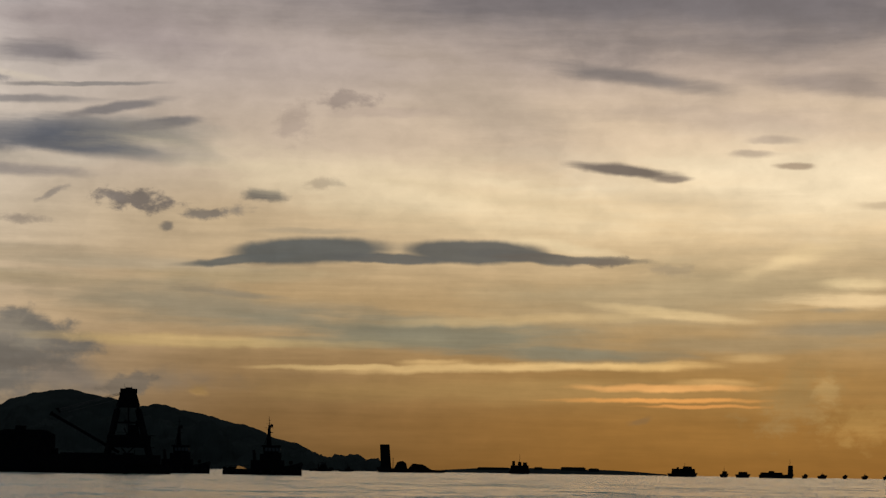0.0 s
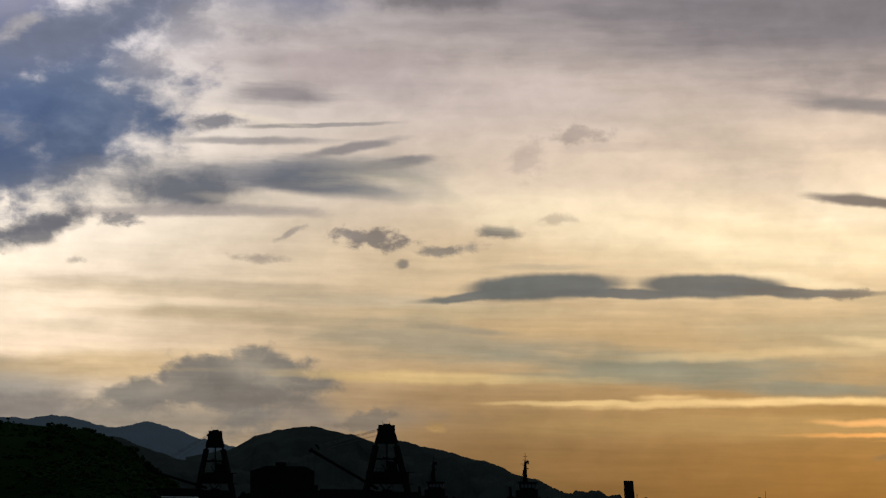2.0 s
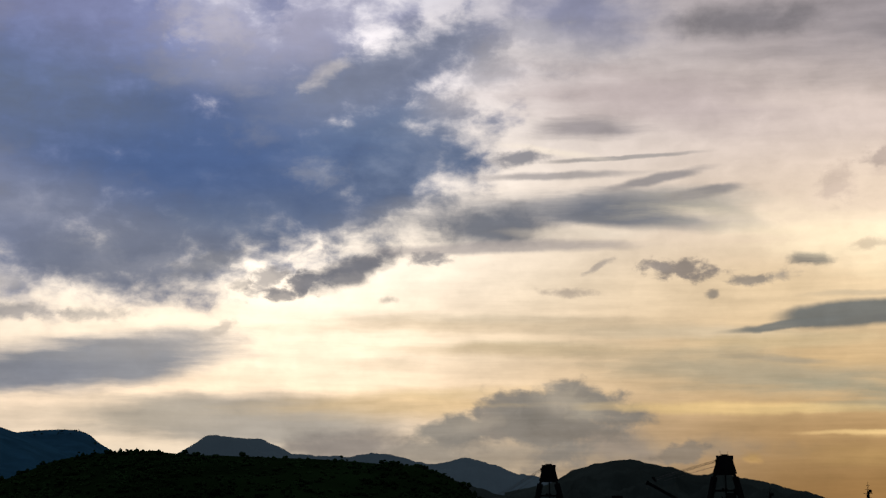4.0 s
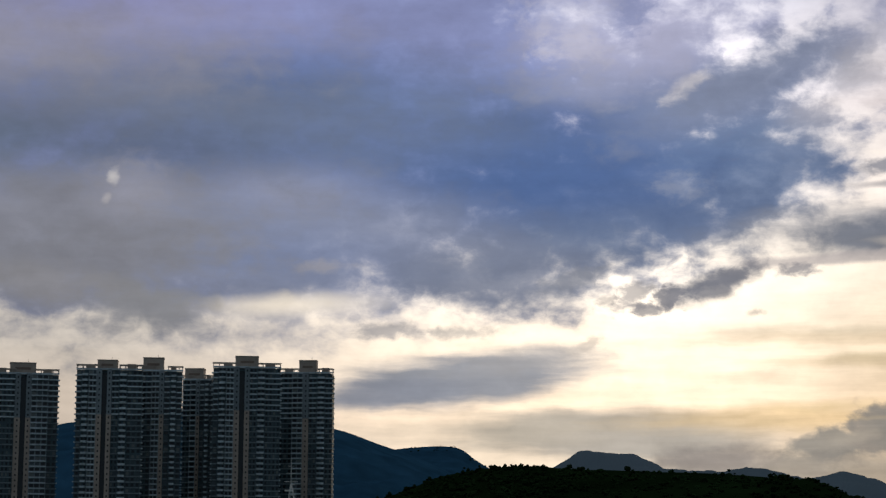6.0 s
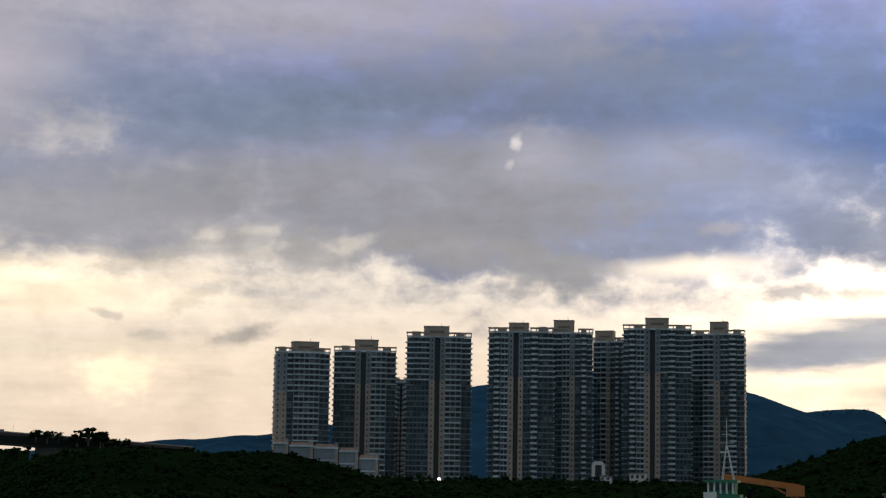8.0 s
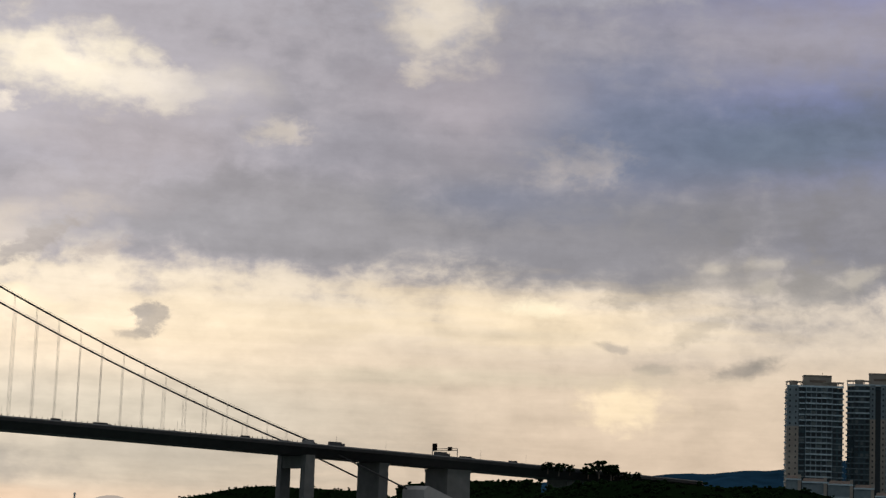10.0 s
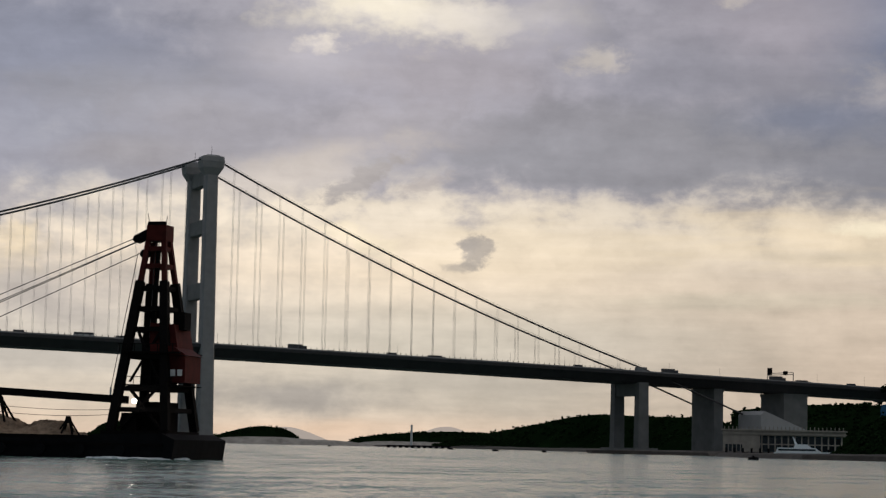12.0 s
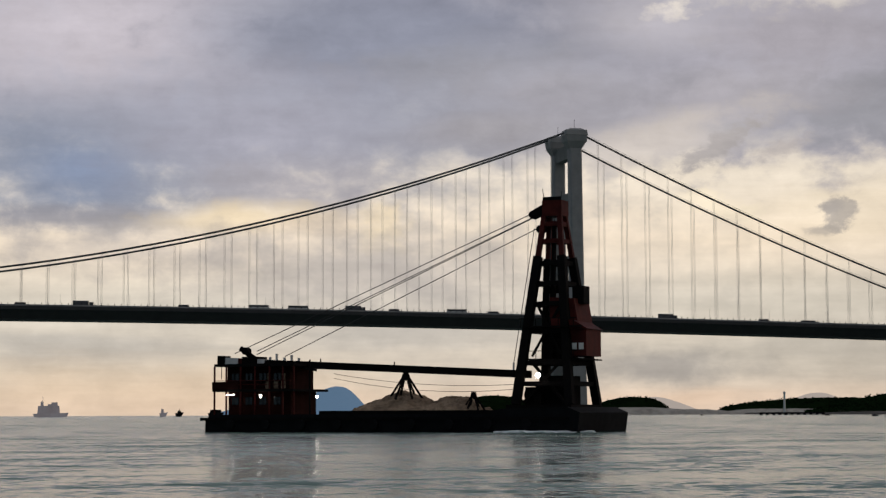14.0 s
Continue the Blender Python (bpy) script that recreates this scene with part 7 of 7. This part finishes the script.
    part("winch", bar(bmesh.new(), (10.2, -1.0, 4.3), (10.2, 1.0, 4.3), 0.7, None, 10), M_DARK_STEEL, g)
    rail = bmesh.new()
    for x in np.arange(-12, -4, 1.6):
        bar(rail, (x, -2.9, 1.9), (x, -2.9, 3.0), 0.05, None, 4)
    bar(rail, (-12, -2.9, 3.0), (-4, -2.9, 3.0), 0.05, None, 4)
    part("stern_rail", rail, M_DARK_STEEL, g)
    return g


tug(pose(-103, 672, 0, 0, 0, 8), 1.0, "harbour tug coloured as a black silhouette with a tall mast under the sunset", M_SILHOUETTE, M_SILHOUETTE, M_SILHOUETTE, 10.0)
tug(pose(-145, 726, 0, 0, 0, 10), 1.02, "tug coloured as a black silhouette alongside a crane barge", M_SILHOUETTE, M_SILHOUETTE, M_SILHOUETTE, 10.0)
tug(pose(-189.6, 262.2, -0.4, 0, 0, 205), 0.70, "white tug with a green wheelhouse top and white mast", M_GREEN, M_WHITE, M_GREEN, 12.6)
tug(pose(-280, 2283, 0, 0, 0, 8), 1.0, "small dark tug far off below the mountain", M_BLACK_HULL, M_DARK_STEEL, M_DARK_STEEL, 7.0)
tug(pose(-250, 2286, 0, 0, 0, 8), 0.6, "small dark work boat far off", M_BLACK_HULL, M_DARK_STEEL, M_DARK_STEEL, 5.0)


def jib_boat():
    g = empty("deck_crane", pose(-199, 272, 0, 0, 0, heading(9, 6)), "orange jib crane on a low dark pontoon", "crane")
    part("pontoon", boxes((-3, 14, -4, 4, -0.6, 1.6)), M_BLACK_HULL, g)
    part("pedestal", bar(bmesh.new(), (10.6, 0, 1.6), (10.6, 0, 4.6), 0.7, 0.6, 10), M_ORANGE, g)
    part("machine_cab", boxes((9.4, 12.0, -1.0, 1.0, 4.6, 6.2)), M_ORANGE, g)
    part("jib", beam(bmesh.new(), (11.4, 0, 5.9), (0.2, 0, 7.4), 0.7, 0.9), M_ORANGE, g, "orange box jib")
    part("ram", bar(bmesh.new(), (9.6, 0, 4.8), (7.0, 0, 6.2), 0.15), M_ORANGE, g)


jib_boat()


def dredger():
    g = empty("dredger_ship", pose(-212, 2277, 0, 0, 0, 4), "dark dredger with a tall ladder frame far out", "ship", "ships on the horizon")
    part("hull", prism(bmesh.new(), [(-2, 6.0), (0, -0.5), (76, -0.5), (80, 3.0), (60, 3.6), (14, 5.0)], -7, 7), M_BLACK_HULL, g)
    part("ladder_frame", prism(bmesh.new(), [(3, 5), (15, 5), (12.5, 32), (1.5, 32)], -3, 3), M_DARK_STEEL, g)
    part("pump_house", prism(bmesh.new(), [(18, 4), (34, 4), (32, 11), (28, 13.5), (22, 12)], -4, 4), M_DARK_STEEL, g)
    part("deck_load", prism(bmesh.new(), [(34, 4), (62, 3.4), (52, 9.5), (40, 10.5)], -5, 5), M_DARK_STEEL, g)
    part("mast", bar(bmesh.new(), (17, 0, 5), (17, 0, 17), 0.4), M_DARK_STEEL, g)


def ship(x, y, turn, long, blocks, label, mast=None, mat=None):
    g = empty("cargo_ship", pose(x, y, 0, 0, 0, turn), label, "ship", "ships on the horizon")
    part("hull", prism(bmesh.new(), [(-long / 2, 4.0), (-long / 2 + 1.5, -0.5), (long / 2 - 3, -0.5), (long / 2, 5.0)], -5, 5), mat or M_BLACK_HULL, g)
    for a, b, h in blocks:
        part("superstructure", prism(bmesh.new(), [(a, 4.0), (b, 4.0), (b - 0.6, 4 + h), (a + 0.8, 4 + h)], -3.5, 3.5), mat or M_DARK_STEEL, g)
    if mast:
        part("mast", bar(bmesh.new(), (mast[0], 0, 4), (mast[0], 0, mast[1]), 0.45, 0.2), mat or M_DARK_STEEL, g)


dredger()
ship(-58, 2735, 2, 30, ((-13, 13, 8), (-11, -6, 14), (4, 11, 12), (-3, 3, 13)), "dark ferry seen end-on against the sunset", (0, 27))
ship(152, 2495, -3, 38, ((-14, 16, 6), (0, 12, 9), (-8, -4, 8)), "dark coaster on the sunset horizon", (3, 17))
ship(212, 2591, -4, 12, ((-3, 4, 4),), "small dark boat on the sunset horizon", (0, 13))
ship(236, 2589, -4, 20, ((-6, 6, 3.5),), "low dark boat on the sunset horizon")
ship(268, 2486, -5, 44, ((-20, 8, 3), (14, 21, 12), (-10, -2, 5)), "dark cargo ship with its bridge aft on the horizon", (17, 24))
for k, (x, y, w) in enumerate(((330, 2700, 9), (363, 2776, 14), (395, 2780, 8), (420, 2765, 10), (450, 2770, 9), (480, 2760, 14))):
    ship(x, y, -6, w, ((-w * 0.2, w * 0.25, 2.2),), "small dark fishing boat on the horizon", (0, 9) if k % 2 else None)
# grey ship paint with a faint glow added for the haze before it
M_HAZE_SHIP = material("ship_grey_haze_glow", (0.20, 0.21, 0.26), 0.7, spread=0.25, grain=0.1, emit=(0.30, 0.26, 0.26), power=0.25)
ship(-2346, 98, 92, 40, ((-15, 10, 9), (-12, -8, 14), (0, 8, 13), (-4, 6, 11)), "grey ferry in the haze beyond the bridge", (-9, 24), M_HAZE_SHIP)
ship(-2339, 226, 92, 9, ((-3, 0, 5),), "small grey fishing boat in the haze", (-2, 10), M_HAZE_SHIP)
ship(-2337, 244, 92, 9, ((-2, 2, 3),), "small dark fishing boat in the haze", (0, 9))
ship(-2333, 286, 92, 18, ((-7, 6, 4),), "low dark barge in the haze", None)


def beacon_pontoon():
    g = empty("navigation_pontoon", pose(-1795, 774, 0, 0, 0, 66), "low dark pontoon with a white beacon tower", "pontoon")
    part("deck", boxes((-32, 30, -3, 3, 1.6, 2.6)), M_BLACK_HULL, g)
    for k in range(11):
        part("float", bar(bmesh.new(), (-30 + 5.8 * k, -3.2, 0.6), (-30 + 5.8 * k, 3.2, 0.6), 1.6, None, 8), M_BLACK_HULL, g)
    part("beacon", bar(bmesh.new(), (-8, 0, 2.6), (-8, 0, 20.5), 1.2, 0.9, 10), M_WHITE, g)
    part("lantern", bar(bmesh.new(), (-8, 0, 20.5), (-8, 0, 22.3), 1.4, 1.0, 10), M_WHITE, g)


beacon_pontoon()


def mooring_buoy(x, y, wide):
    g = empty("mooring_buoy", pose(x, y, 0), "small dark mooring buoy in the strait", "buoy", "mooring buoys in the strait")
    part("drum", bar(bmesh.new(), (0, 0, -0.4), (0, 0, 0.9), wide, wide * 0.92, 12), M_BLACK_HULL, g)
    part("ring", bar(bmesh.new(), (-0.3, 0, 1.1), (0.3, 0, 1.1), 0.28, None, 8), M_DARK_STEEL, g)


for k, (bx, by) in enumerate(((-1639, 623), (-1325, 598), (-1086, 520), (-1029, 523), (-568, 364))):
    mooring_buoy(bx, by, 1.5 + 0.25 * (k % 3))


def far_shed(x, y, wide, high):
    g = empty("warehouse", pose(x, y, 5, 0, 0, 0), "long dark shed on the far shore under the sunset", "building", "sheds on the far shore")
    part("wall", boxes((-wide / 2, wide / 2, 0, 20, 0, high)), M_FAR3, g)
    part("roof", prism(bmesh.new(), [(-wide / 2 - 1, high), (wide / 2 + 1, high), (wide / 2 - 3, high + 2.2), (-wide / 2 + 3, high + 2.2)], -1, 21), M_FAR3, g)


for hx, hy, hw, hh in ((-147, 4227, 67, 5), (-50, 4230, 18, 7), (25, 4230, 53, 8), (69, 4229, 22, 6)):
    far_shed(hx, hy, hw, hh)


def launch(x, y, turn, long, label):
    g = empty("motor_launch", pose(x, y, 0, 0, 0, turn), label, "boat", "launches below the hill")
    part("hull", prism(bmesh.new(), [(-long / 2, 1.2), (-long / 2 + 0.4, -0.3), (long / 2 - 1.5, -0.3), (long / 2, 1.5)], -1.6, 1.6), M_DARK_STEEL, g)
    part("cabin", prism(bmesh.new(), [(-long * 0.3, 1.2), (long * 0.2, 1.2), (long * 0.12, 2.8), (-long * 0.28, 2.8)], -1.3, 1.3), M_DARK_STEEL, g)
    part("roof", boxes((-long * 0.34, long * 0.2, -1.5, 1.5, 2.8, 2.95)), M_WHITE, g)
    part("window", boxes((-long * 0.25, long * 0.1, -1.36, -1.28, 1.9, 2.5)), M_GLASS, g)


launch(-174, 518, 12, 11, "dark launch with a white roof under the dark hill")
launch(-164, 500, 12, 9, "dark launch with a white roof under the dark hill")


def bow_wave():
    """White water pushed up at the barge's bow."""
    rng = random.Random(12)
    v, f = [], []
    for i in range(60):
        k = i / 60
        x, y = 43 + 9.5 * k + rng.uniform(-0.5, 0.5), -10.4 + 11 * max(0.0, k - 0.72) * 1.6 + rng.uniform(-0.7, 0.7)
        cv, cf = CLUMPS[rng.randrange(8)]
        s = rng.uniform(0.15, 0.42)
        f += (cf + len(v)).tolist()
        v += (cv * (s * 2.6, s * 1.6, s * 0.55) + (x, y, 0.02)).tolist()
    ob = raw("bow_wave", v, f, M_FOAM, "white foam along the barge's bow", "foam")
    ob.matrix_basis = pose(-301.4, 56.6, 0, 0, 0, heading(0.606, 0.795)) @ Matrix.Scale(0.955, 4)


bow_wave()
